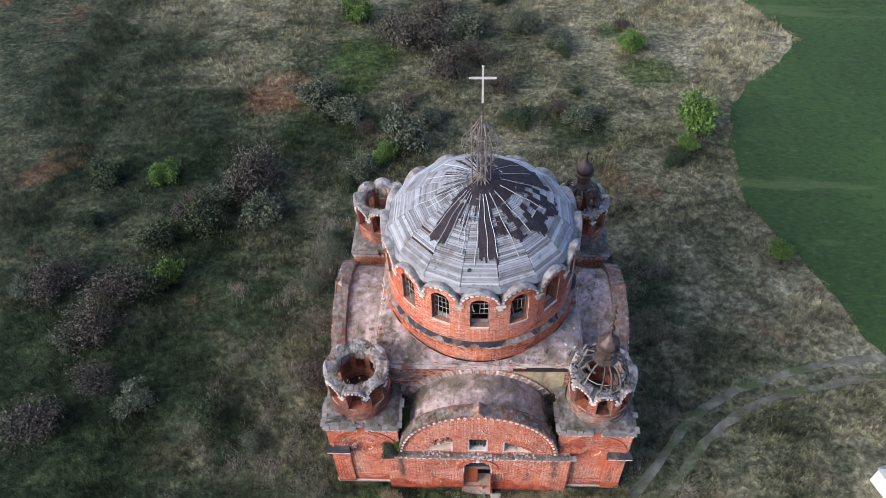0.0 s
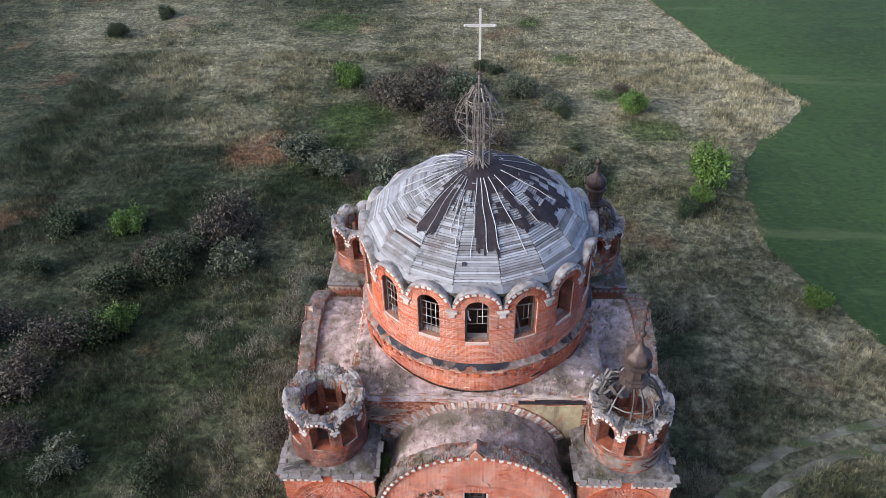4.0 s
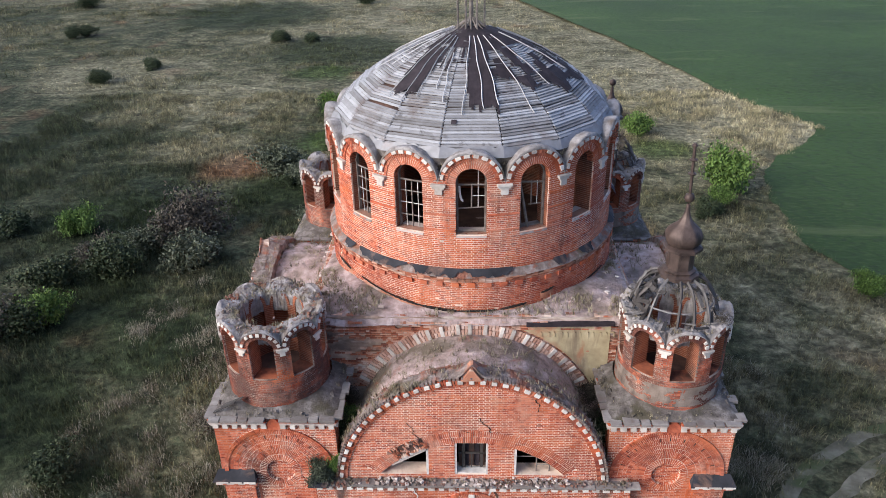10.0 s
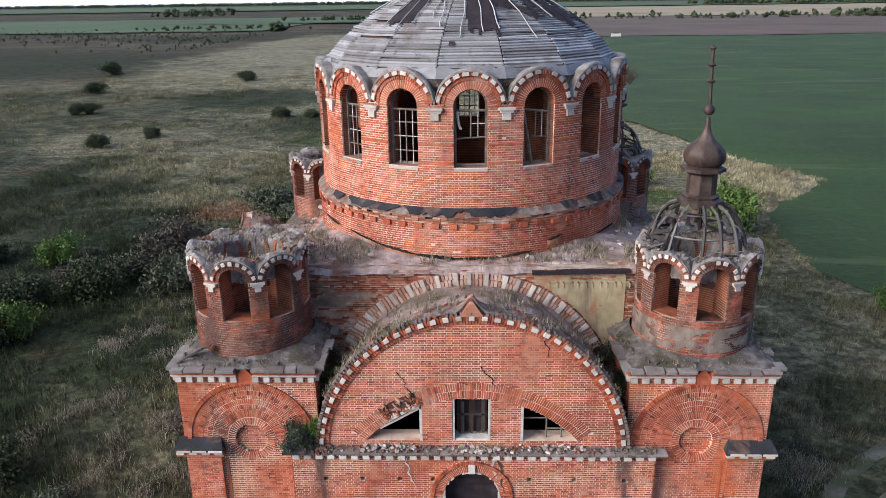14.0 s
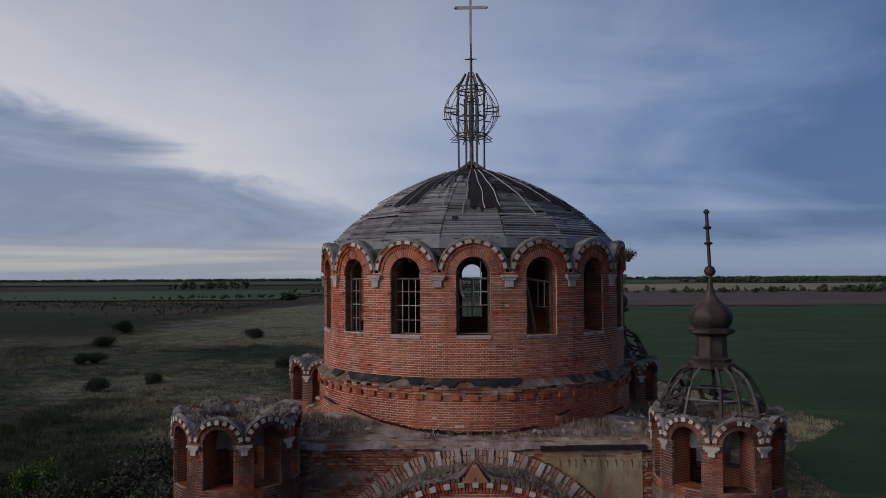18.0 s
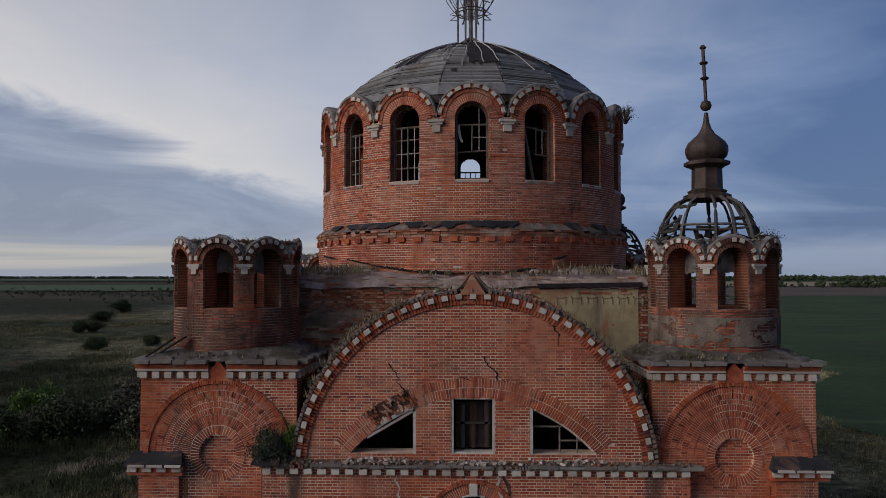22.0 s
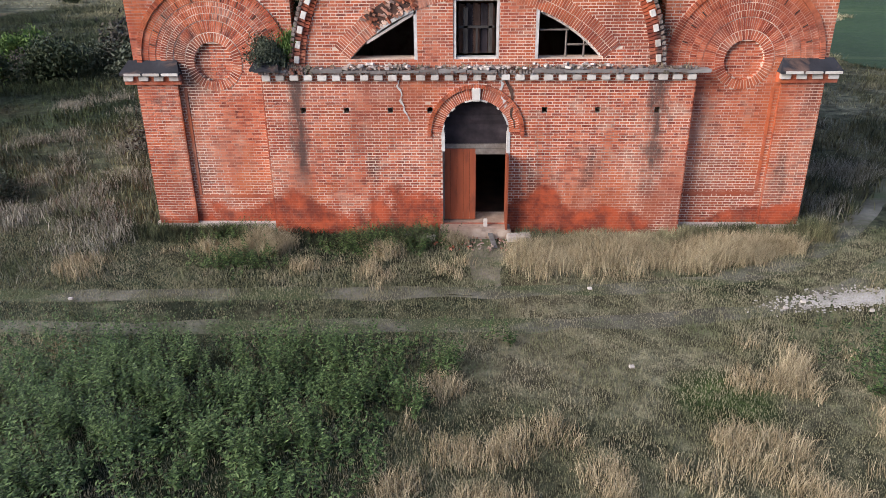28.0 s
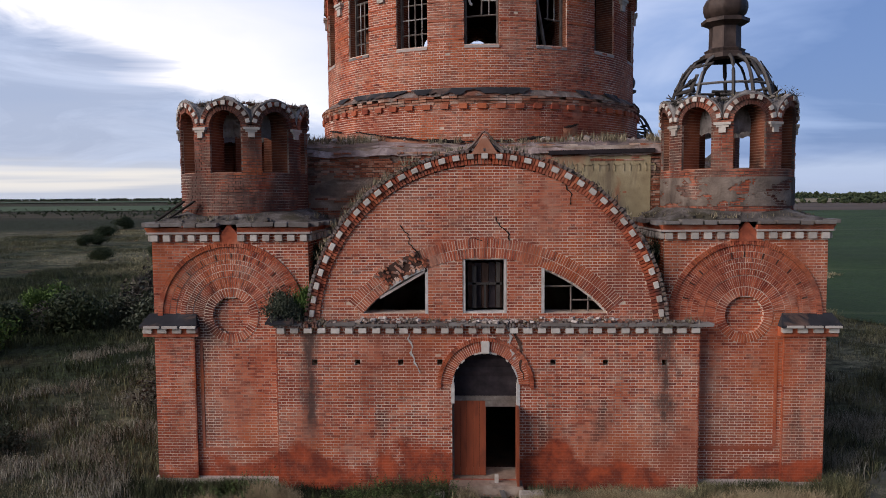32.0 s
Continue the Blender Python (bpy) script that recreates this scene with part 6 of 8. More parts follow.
def cupola(cx, cy, label, whole):
    cu = thing("tower_cupola", label, "cupola", (cx, cy, 10.2), "tower cupolas")
    rnd = random.Random(int(cx * 10 + cy))
    cx -= 0.10
    n = 12
    for i in range(n):
        a = math.tau * (i + 0.5) / n + rnd.uniform(-0.13, 0.13)
        if not whole and rnd.random() < 0.2:
            continue
        line = []
        for q in range(9):
            t = q / 8
            r = tent(t) + 0.03 * math.sin(3 * t + i)
            z = 10.15 + 1.38 * t
            line.append((cx + r * math.sin(a + 0.05 * t), cy - r * math.cos(a + 0.05 * t), z))
        part("rib", Shape().tube(line, rnd.uniform(0.04, 0.062), 4), M_OLDWOOD, cu, "grey bent wooden rib")
    ringb = Shape().tube([(cx + 1.24 * math.sin(math.tau * i / 16), cy - 1.24 * math.cos(math.tau * i / 16), 10.70) for i in range(17)], 0.035, 4)
    part("ring_beam", ringb, M_OLDWOOD, cu)
    for i in range(12):            # lathing that still crosses the ribs on the sides and behind
        a = rnd.uniform(0.75, math.tau - 0.55)
        t = rnd.uniform(0.05, 0.8)
        r = tent(t)
        p = Vector((cx + r * math.sin(a), cy - r * math.cos(a), 10.15 + 1.38 * t))
        d = Vector((math.cos(a), math.sin(a), rnd.uniform(-0.7, 0.7))).normalized()
        nn = Vector((math.sin(a), -math.cos(a), 0.5 + t)).normalized()
        piece("lath", [LOOSE], cu, p, nn.cross(d).normalized() * rnd.uniform(0.10, 0.20), d * rnd.uniform(0.4, 0.8) * r, nn * 0.025)
    for i in range(40):            # broken ends heaped on the parapet
        a, r = rnd.uniform(0, math.tau), rnd.uniform(1.15, 1.62)
        d = Vector((rnd.uniform(-1, 1), rnd.uniform(-1, 1), rnd.uniform(-0.35, 0.45))).normalized()
        side = d.cross(Vector((0, 0, 1))).normalized()
        piece("broken_board", [LOOSE], cu, Vector((cx + r * math.sin(a), cy - r * math.cos(a), 10.24 + rnd.uniform(0, 0.12))), side * rnd.uniform(0.05, 0.13), d * rnd.uniform(0.3, 0.75), d.cross(side).normalized() * 0.022)
    for i in range(22):            # loose boards that have slid off the ribs
        a = rnd.uniform(-2.9, -0.4) if rnd.random() < 0.55 else rnd.uniform(0.35, 3.2)
        t0 = rnd.uniform(0.0, 0.55)
        t1 = t0 + rnd.uniform(0.2, 0.4)
        pts = []
        for t in (t0, t1):
            r = tent(min(t, 1.0)) + 0.03
            b = a + rnd.uniform(-0.16, 0.16)
            pts.append(Vector((cx + r * math.sin(b), cy - r * math.cos(b), 10.16 + 1.38 * t)))
        d = pts[1] - pts[0]
        side = d.cross(Vector((math.sin(a), -math.cos(a), 0.4))).normalized()
        nn = d.cross(side).normalized()
        piece("loose_board", [LOOSE], cu, (pts[0] + pts[1]) / 2, side * rnd.uniform(0.08, 0.16), d, nn * 0.025)
    neck = Shape().lathe([(0.50, 11.43), (0.66, 11.48), (0.66, 11.60), (0.52, 11.66), (0.55, 11.73), (0.43, 11.78), (0.42, 12.36), (0.48, 12.40), (0.64, 12.47), (0.64, 12.56), (0.47, 12.62)], cx, cy, 8, math.pi / 8)
    part("neck", neck, M_CUPOLA, cu, "eight-sided brown metal neck")
    on_ = [(0.44, 12.60), (0.55, 12.70), (0.595, 12.85), (0.59, 12.99), (0.52, 13.13), (0.39, 13.25), (0.25, 13.37), (0.15, 13.53), (0.085, 13.73), (0.055, 14.0)]
    rows = [[(cx + r * (1 - 0.05 * abs(math.cos(4 * math.tau * j / 64))) * math.sin(math.tau * j / 64), cy - r * (1 - 0.05 * abs(math.cos(4 * math.tau * j / 64))) * math.cos(math.tau * j / 64), z) for j in range(64)] for r, z in on_]
    part("onion", Shape().grid(rows, True), M_CUPOLA, cu, "small brown onion of lobed sheet metal", True)
    part("ball", Shape().lathe([(0.02, 14.05), (0.12, 14.09), (0.165, 14.2), (0.12, 14.32), (0.02, 14.37)], cx, cy, 16), M_CUPOLA, cu, smooth=True)
    if whole:
        part("cross_mast", Shape().tube([(cx, cy, 14.3), (cx - 0.07, cy, 15.98)], 0.05, 6), M_CUPOLA, cu)
        for z, w in ((15.0, 0.13), (15.45, 0.13), (15.9, 0.1)):
            part("cross_stub", Shape().lathe([(0.02, z - 0.05), (w * 0.8, z - 0.03), (w, z + 0.01), (w * 0.6, z + 0.05), (0.02, z + 0.06)], cx - 0.07 * (z - 14.3) / 1.7, cy, 8), M_CUPOLA, cu)
    return cu


LOOSE = block_mesh("loose_board", M_OLDWOOD, 0.02)
cupola(X0 + TU, YC - TU, "bare wooden rib cupola with brown metal onion and broken cross", True)
cupola(X0 + TU, YC + TU, "far collapsed wooden rib cupola with a dark metal onion", False)
# a blue sheet caught behind the drum, and planks on the west pier
sh = Shape().grid([[(X0 + 5.75 + 0.12 * j, YC + 1.2 + 0.25 * i, 10.85 + 0.12 * j * (4 - j) - 0.03 * i) for j in range(5)] for i in range(6)])
tagged(part("metal_sheet", sh, M_BLUE, None), "crumpled blue metal sheet leaning on the drum", "sheet")
for i in range(7):
    a = Vector((X0 - 8.75 + 0.13 * i, 0.55 + 0.32 * i + RND.uniform(-0.1, 0.1), 7.12))
    b = a + Vector((0.75 + RND.uniform(-0.1, 0.2), RND.uniform(-0.2, 0.3), 0.52))
    d = b - a
    side = d.cross(Vector((0, 0, 1))).normalized()
    ob = piece("roof_plank", [LOOSE], None, (a + b) / 2, side * 0.14, d, d.cross(side).normalized() * 0.03)
    tagged(ob, "grey rotten roof plank tilted on the west pier", "plank", "planks on the west pier")

# ---- ground ----
PATCHES = [(-22.5, 8.0, 6.0), (-16.5, 3.5, 2.6), (-14.0, -2.5, 3.0), (-17.5, -3.5, 4.0), (-19.0, 15.0, 5.0), (-15.5, 36.0, 5.5), (-24.0, 19.0, 6.0), (-34.0, 8.0, 9.0), (10.0, 36.5, 4.0), (-25.0, 2.0, 6.5), (-12.0, 49.0, 5.0), (12.5, 17.5, 4.0), (-4.8, -8.4, 3.6), (9.8, -7.3, 1.8), (4.4, -7.7, 1.1), (6.0, -2.6, 1.5), (-19.0, 90.0, 14.0), (-40.0, 120.0, 20.0), (-28.0, 32.0, 6.0), (-150.0, 200.0, 75.0), (-120.0, 110.0, 26.0), (15.0, -4.0, 4.0), (-26.0, -2.0, 7.0)]
LUSH = [(-13.0, 49.0, 4.5), (-12.5, 44.0, 3.0), (18.0, 46.0, 3.6), (14.5, 54.0, 2.4), (10.5, 64.0, 2.4), (7.0, 76.0, 2.0), (6.0, 86.0, 1.8), (-19.0, 76.0, 5.0), (4.4, -7.6, 1.0)]
PALES = [(-30.0, 64.0, 13.0), (-47.0, 76.0, 14.0), (-26.0, 47.0, 6.0), (-19.0, 100.0, 24.0), (-36.0, 142.0, 26.0), (-6.0, 138.0, 18.0), (22.0, 72.0, 13.0), (14.0, 54.0, 8.0), (27.0, 58.0, 9.0), (2.4, -5.4, 3.4), (4.0, -1.6, 3.6), (-40.0, 220.0, 55.0), (-60.0, 310.0, 60.0), (-62.0, 165.0, 34.0), (-88.0, 225.0, 44.0), (-85.0, 300.0, 50.0)]
TRACK = [(-60.0, -5.2), (-30.0, -4.8), (-9.0, -4.5), (2.0, -4.2), (7.0, -3.9), (10.5, -1.2), (13.5, 3.4), (17.0, 6.8), (21.5, 8.4), (29.0, 10.0), (45.0, 11.5), (80.0, 13.0)]


def meadow(nt, pos):
    """Colour of the meadow at a place: dry straw, grey-brown weeds and patches of dark green."""
    flatp = stretch(nt, pos, 1, 1, 0)
    big = noise_of(nt, flatp, 0.045, 4.0, 0.55, 0.4)
    mid = noise_of(nt, flatp, 0.33, 5.0, 0.62, 0.6)
    fine = noise_of(nt, flatp, 3.2, 4.0, 0.65)
    f = calc(nt, "ADD", calc(nt, "MULTIPLY", big, 0.38), calc(nt, "MULTIPLY", mid, 0.38))
    f = calc(nt, "ADD", f, calc(nt, "MULTIPLY", fine, 0.24))
    sep = node(nt, "ShaderNodeSeparateXYZ")
    nt.links.new(pos, sep.inputs[0])
    east = calc(nt, "MULTIPLY_ADD", sep.outputs[0], 0.0028, 0.0)          # drier towards the field in the east and on the rise behind
    north = calc(nt, "MULTIPLY_ADD", sep.outputs[1], 0.0011, -0.045)
    f = calc(nt, "ADD", f, calc(nt, "MINIMUM", calc(nt, "ADD", calc(nt, "MAXIMUM", east, -0.10), north), 0.076))
    wob = calc(nt, "MULTIPLY_ADD", noise_of(nt, flatp, 0.22, 4.0, 0.6, 0.5), 1.5, 0.25)
    def nearest(spots):
        best = None
        for x, y, r in spots:
            d = node(nt, "ShaderNodeVectorMath", op="DISTANCE")
            nt.links.new(flatp, d.inputs[0])
            d.inputs[1].default_value = (x, y, 0)
            q = calc(nt, "DIVIDE", d.outputs["Value"], r)
            best = q if best is None else calc(nt, "MINIMUM", best, q)
        return best
    green = nearest(PATCHES)
    pale = ramp(nt, calc(nt, "MULTIPLY", nearest(PALES), wob), [(0.45, 0.58), (1.15, 0.0)])
    g = ramp(nt, calc(nt, "MULTIPLY", green, wob), [(0.55, 1.0), (1.0, 0.0)])
    c = ramp(nt, f, [(0.34, (0.032, 0.044, 0.025)), (0.42, (0.064, 0.074, 0.041)), (0.48, (0.122, 0.122, 0.070)), (0.535, (0.195, 0.182, 0.112)), (0.61, (0.305, 0.278, 0.18)), (0.70, (0.43, 0.395, 0.275))])
    rust = ramp(nt, noise_of(nt, flatp, 0.11, 3.0, 0.5, 0.3), [(0.62, 0.0), (0.72, 0.6)])
    c = mixc(nt, rust, c, (0.20, 0.105, 0.060))
    c = mixc(nt, ramp(nt, calc(nt, "MULTIPLY", nearest([(-20.6, 42.1, 4.5), (-9.0, 13.5, 2.2)]), wob), [(0.5, 0.7), (1.0, 0.0)]), c, (0.24, 0.13, 0.075))
    c = mixc(nt, pale, c, ramp(nt, mid, [(0.3, (0.20, 0.185, 0.112)), (0.6, (0.37, 0.335, 0.22)), (0.8, (0.49, 0.45, 0.32))]))
    # beyond the brow of the rise the land falls into a valley of dark scrub
    brow = calc(nt, "ADD", sep.outputs[0], calc(nt, "MULTIPLY_ADD", noise_of(nt, flatp, 0.012, 5.0, 0.6, 0.5), 90.0, 47.0))
    brow = calc(nt, "MINIMUM", ramp(nt, calc(nt, "MULTIPLY", brow, 0.01), [(0.0, 1.0), (0.10, 0.0)]), ramp(nt, calc(nt, "MULTIPLY", sep.outputs[1], 0.001), [(0.13, 0.0), (0.17, 1.0)]))
    brow = calc(nt, "MAXIMUM", brow, ramp(nt, calc(nt, "MULTIPLY", sep.outputs[1], 0.001), [(0.36, 0.0), (0.40, 1.0)]))
    valley = ramp(nt, noise_of(nt, stretch(nt, flatp, 0.5, 1.0, 1.0), 0.02, 6.0, 0.65, 0.6), [(0.36, (0.028, 0.034, 0.020)), (0.50, (0.060, 0.050, 0.032)), (0.64, (0.13, 0.105, 0.068))])
    c = mixc(nt, calc(nt, "MULTIPLY", brow, 0.92), c, valley)
    gc = ramp(nt, mid, [(0.3, (0.019, 0.028, 0.013)), (0.6, (0.040, 0.057, 0.025)), (0.8, (0.072, 0.092, 0.042))])
    c = mixc(nt, calc(nt, "MULTIPLY", g, 0.88), c, gc)
    lush = ramp(nt, calc(nt, "MULTIPLY", nearest(LUSH), wob), [(0.5, 0.8), (1.05, 0.0)])
    c = mixc(nt, lush, c, ramp(nt, mid, [(0.3, (0.045, 0.075, 0.022)), (0.65, (0.10, 0.14, 0.045))]))
    # tone of tufts and streaks, with the clumps' shadows worked into the colour
    tuft = ramp(nt, noise_of(nt, flatp, 2.0, 5.0, 0.65, 0.5), [(0.34, 0.42), (0.5, 0.88), (0.66, 1.55)])
    drift = ramp(nt, noise_of(nt, stretch(nt, flatp, 0.45, 1.0, 1.0), 0.75, 5.0, 0.6, 0.8), [(0.36, 0.62), (0.5, 1.0), (0.64, 1.28)])
    tuft = calc(nt, "MULTIPLY", tuft, drift)
    return mixc(nt, 1.0, c, tuft, "MULTIPLY"), fine


def ground_mat():
    m = bpy.data.materials.new("meadow_ground")
    m.use_nodes = True
    nt = m.node_tree
    b = nt.nodes["Principled BSDF"]
    pos = node(nt, "ShaderNodeNewGeometry").outputs["Position"]
    c, fine = meadow(nt, pos)
    c = mixc(nt, 1.0, c, (0.66, 0.66, 0.66), "MULTIPLY")
    nt.links.new(c, b.inputs["Base Color"])
    b.inputs["Roughness"].default_value = 0.95
    b.inputs["Specular IOR Level"].default_value = 0.1
    bp = node(nt, "ShaderNodeBump")
    bp.inputs["Strength"].default_value, bp.inputs["Distance"].default_value = 0.9, 0.25
    nt.links.new(noise_of(nt, pos, 2.4, 6.0, 0.7), bp.inputs["Height"])
    nt.links.new(bp.outputs[0], b.inputs["Normal"])
    return m


def grass_mat(name, gain, lift):
    m = bpy.data.materials.new(name)
    m.use_nodes = True
    nt = m.node_tree
    b = nt.nodes["Principled BSDF"]
    geo = node(nt, "ShaderNodeNewGeometry")
    c, _ = meadow(nt, geo.outputs["Position"])
    k = calc(nt, "MULTIPLY_ADD", geo.outputs["Random Per Island"], gain, lift)
    comb = node(nt, "ShaderNodeCombineColor")
    for i, w in enumerate((1.04, 1.0, 0.92)):
        nt.links.new(calc(nt, "MULTIPLY", k, w), comb.inputs[i])
    nt.links.new(mixc(nt, 1.0, c, comb.outputs[0], "MULTIPLY"), b.inputs["Base Color"])
    b.inputs["Roughness"].default_value = 0.8
    b.inputs["Specular IOR Level"].default_value = 0.15
    return m


M_GROUND = ground_mat()
M_STRAW = material("bleached_straw", [(0.15, (0.11, 0.083, 0.045)), (0.45, (0.34, 0.265, 0.155)), (0.75, (0.56, 0.465, 0.30)), (0.95, (0.68, 0.59, 0.40))], 1.4, 0.8, spread=0.6)
M_BLEACHED = material("bleached_weed", [(0.15, (0.08, 0.07, 0.048)), (0.45, (0.22, 0.195, 0.145)), (0.75, (0.42, 0.385, 0.31)), (0.95, (0.58, 0.54, 0.46))], 1.4, 0.8, spread=0.6)
M_TURF = material("worn_turf", [(0.25, (0.10, 0.108, 0.050)), (0.45, (0.20, 0.19, 0.108)), (0.6, (0.305, 0.272, 0.178)), (0.85, (0.43, 0.375, 0.265))], 0.55, 0.9, spread=0.18,
                  stains=(((0.050, 0.085, 0.026), 0.5, 0.54, 0.68, 0.7, (1, 1, 1)),))
M_GRASS = grass_mat("grass_blades", 1.1, 0.50)
M_FIELD = material("young_crop", [(0.3, (0.017, 0.036, 0.008)), (0.55, (0.028, 0.058, 0.012)), (0.8, (0.046, 0.086, 0.019))], 0.05, 0.9, 0.8, 3.5, detail=8.0,
                   stains=(((0.062, 0.11, 0.028), 0.12, 0.55, 0.75, 0.5, (0.3, 1, 1)), ((0.075, 0.095, 0.034), 0.5, 0.6, 0.75, 0.4, (1, 1, 1)), ((0.062, 0.085, 0.026), 2.6, 0.5, 0.68, 0.5, (0.5, 1.6, 1)), ((0.016, 0.026, 0.010), 1.7, 0.5, 0.66, 0.6, (1, 1, 1)), ((0.11, 0.13, 0.055), 0.09, 0.57, 0.63, 0.3, (0.35, 2.2, 1))), distance=0.1)
M_PLOUGH = material("ploughed_earth", [(0.3, (0.070, 0.050, 0.038)), (0.7, (0.125, 0.092, 0.068))], 0.02, 0.95, 0.5, 1.0, detail=6.0)
M_STUBBLE = material("pale_stubble", [(0.3, (0.20, 0.16, 0.10)), (0.7, (0.34, 0.28, 0.18))], 0.01, 0.95, 0.5, 1.0, detail=6.0)
M_FAR_GREEN = material("far_pasture", [(0.3, (0.035, 0.062, 0.024)), (0.7, (0.060, 0.10, 0.040))], 0.008, 0.95, detail=6.0)
M_TRACK = material("worn_track", [(0.3, (0.065, 0.062, 0.042)), (0.5, (0.125, 0.116, 0.086)), (0.75, (0.23, 0.212, 0.172))], 0.9, 0.95, 0.9, 6.0, detail=6.0,
                   stains=(((0.060, 0.075, 0.030), 0.5, 0.47, 0.58, 0.9, (0.5, 1.4, 1)),), distance=0.06)
M_SAND = material("pale_sand", [(0.3, (0.30, 0.275, 0.24)), (0.7, (0.56, 0.53, 0.49))], 1.5, 0.95, 0.8, 12.0)


def ground_z(x, y):
    far = min(1.0, max(0.0, (math.hypot(x, y - 9) - 16) / 40))
    return far * (0.35 * NZ(x, y, 0, 0.03) + 0.10 * NZ(x, y, 5, 0.2)) - 0.02


def axis(near, far, step):
    out, v, s = [], 0.0, step
    while v < far:
        out.append(v)
        v += s
        if v > near:
            s *= 1.35
    return out + [far]


xs = [-v for v in axis(70, 4600, 2.0)][::-1] + axis(70, 4600, 2.0)[1:]
ys = [-v for v in axis(20, 3000, 2.0)][::-1] + axis(150, 4700, 2.0)[1:]
gs = Shape().grid([[(x, y, ground_z(x, y)) for x in xs] for y in ys])
tagged(part("ground", gs, M_GROUND, None, smooth=True), "rough meadow of dry grass and weeds round the ruin", "meadow", kind="structure")


def sheet_on_ground(name, outline, lift, mat, label, cat, step=4.0):
    """A flat piece of land laid just over the ground, filled between a west and an east edge."""
    rows = [[(a + (b - a) * j / 24, y, ground_z(a + (b - a) * j / 24, y) + lift) for j in range(25)] for y, a, b in outline]
    return tagged(part(name, Shape().grid(rows), mat, None), label, cat, kind="structure")


EDGE = [(-40, 70), (0.0, 40.0), (8.0, 31.0), (10.0, 29.5), (13.8, 27.8), (20.5, 25.4), (27.5, 22.9), (34.0, 23.3), (40.9, 24.8), (43.5, 27.4), (46.0, 29.8), (48.0, 31.5), (50.0, 33.2), (52.0, 34.9), (53.2, 34.4), (56.0, 32.9), (59.7, 31.0),
        (68.0, 28.4), (76.0, 26.5), (84.0, 24.4), (92.0, 22.0), (105.0, 17.5), (120.0, 12.6), (141.0, 6.4), (170.0, -6.0), (210.0, -22.0)]


def edge_x(y):
    for (a, xa), (b, xb) in zip(EDGE, EDGE[1:]):
        if a <= y <= b:
            return xa + (xb - xa) * (y - a) / (b - a)
    return -22.0


def soft_edge(y):
    return sum(edge_x(y + 0.55 * q) for q in range(-4, 5)) / 9


rows = []
y = -30.0
while y < 210:
    e = soft_edge(y) + 0.6 * NZ(y, 1.0, 0, 0.35) + 0.3 * NZ(y, 2.0, 0, 1.1)
    rows.append([(e + (420 - e) * (j / 40) ** 2.2, y, ground_z(e + (420 - e) * (j / 40) ** 2.2, y) + 0.06) for j in range(41)])
    rows[-1] = [(px, py, pz + 0.4 * min(1.0, max(0.0, (math.hypot(px, py - 9) - 50) / 60))) for px, py, pz in rows[-1]]
    y += 0.6 if y < 70 else 2.5
y = 210.0
while y < 322:
    e = -22 - (y - 210) * 0.05
    rows.append([(e + (420 - e) * (j / 40) ** 2.2, y, ground_z(e + (420 - e) * (j / 40) ** 2.2, y) + 0.46) for j in range(41)])
    y += 12
tagged(part("crop_field", Shape().grid(rows), M_FIELD, None, smooth=True), "bright green field of young winter crop", "field", kind="structure")
sheet_on_ground("ploughed_field", [(y, 18 + (y - 322) * 0.02, 900) for y in (322, 400, 500, 640)], 0.5, M_PLOUGH, "brown ploughed field beyond the green crop", "field")
sheet_on_ground("stubble_field", [(y, 60, 1500) for y in (640, 800, 1000, 1250)], 0.8, M_STUBBLE, "pale stubble field far off", "field")
sheet_on_ground("far_pasture", [(y, -900, -120) for y in (430, 500, 600, 740)], 0.6, M_FAR_GREEN, "dark green pasture far to the west", "field")
sheet_on_ground("far_pasture", [(y, -260, 40) for y in (560, 650, 760)], 0.9, M_FAR_GREEN, "green strip of pasture far off", "field")
sheet_on_ground("far_pasture", [(y, -1500, 1500) for y in (1300, 1700, 2300)], 1.5, M_FAR_GREEN, "dark land towards the horizon", "field")

# the track in front of the church
pts = []
for (xa, ya), (xb, yb) in zip(TRACK, TRACK[1:]):
    n = max(2, int(math.hypot(xb - xa, yb - ya) / 0.8))
    pts += [(xa + (xb - xa) * i / n, ya + (yb - ya) * i / n) for i in range(n)]
sm = [tuple(sum(pts[min(max(i + q, 0), len(pts) - 1)][k] for q in range(-5, 6)) / 11 for k in (0, 1)) for i in range(len(pts))]
frand = random.Random(23)
for side in (-1, 1):
    rows = []
    for i, (x, y) in enumerate(sm):
        a, b = sm[max(0, i - 1)], sm[min(len(sm) - 1, i + 1)]
        d = Vector((b[0] - a[0], b[1] - a[1], 0)).normalized()
        n = Vector((-d.y, d.x, 0))
        mid = side * (0.78 + 0.10 * NZ(i * 0.15, side))
        w = 0.34 + 0.16 * NZ(i * 0.33, 4.0 + side) + 0.10 * NZ(i * 0.9, 6.0 + side)
        row = []
        for q in (-1, -0.7, -0.3, 0.3, 0.7, 1):
            o = mid + q * (w + 0.10 * NZ(i * 1.3, q * 3, side)) + frand.uniform(-0.10, 0.10)
            px, py = x + n.x * o, y + n.y * o
            row.append((px, py, ground_z(px, py) + (0.022 - 0.014 * (1 - abs(q))) - (0.03 if abs(q) == 1 else 0)))
        rows.append(row)
    tagged(part("track_rut", Shape().grid(rows), M_TRACK, None, smooth=True), "worn earth rut of the cart track", "track", kind="structure")


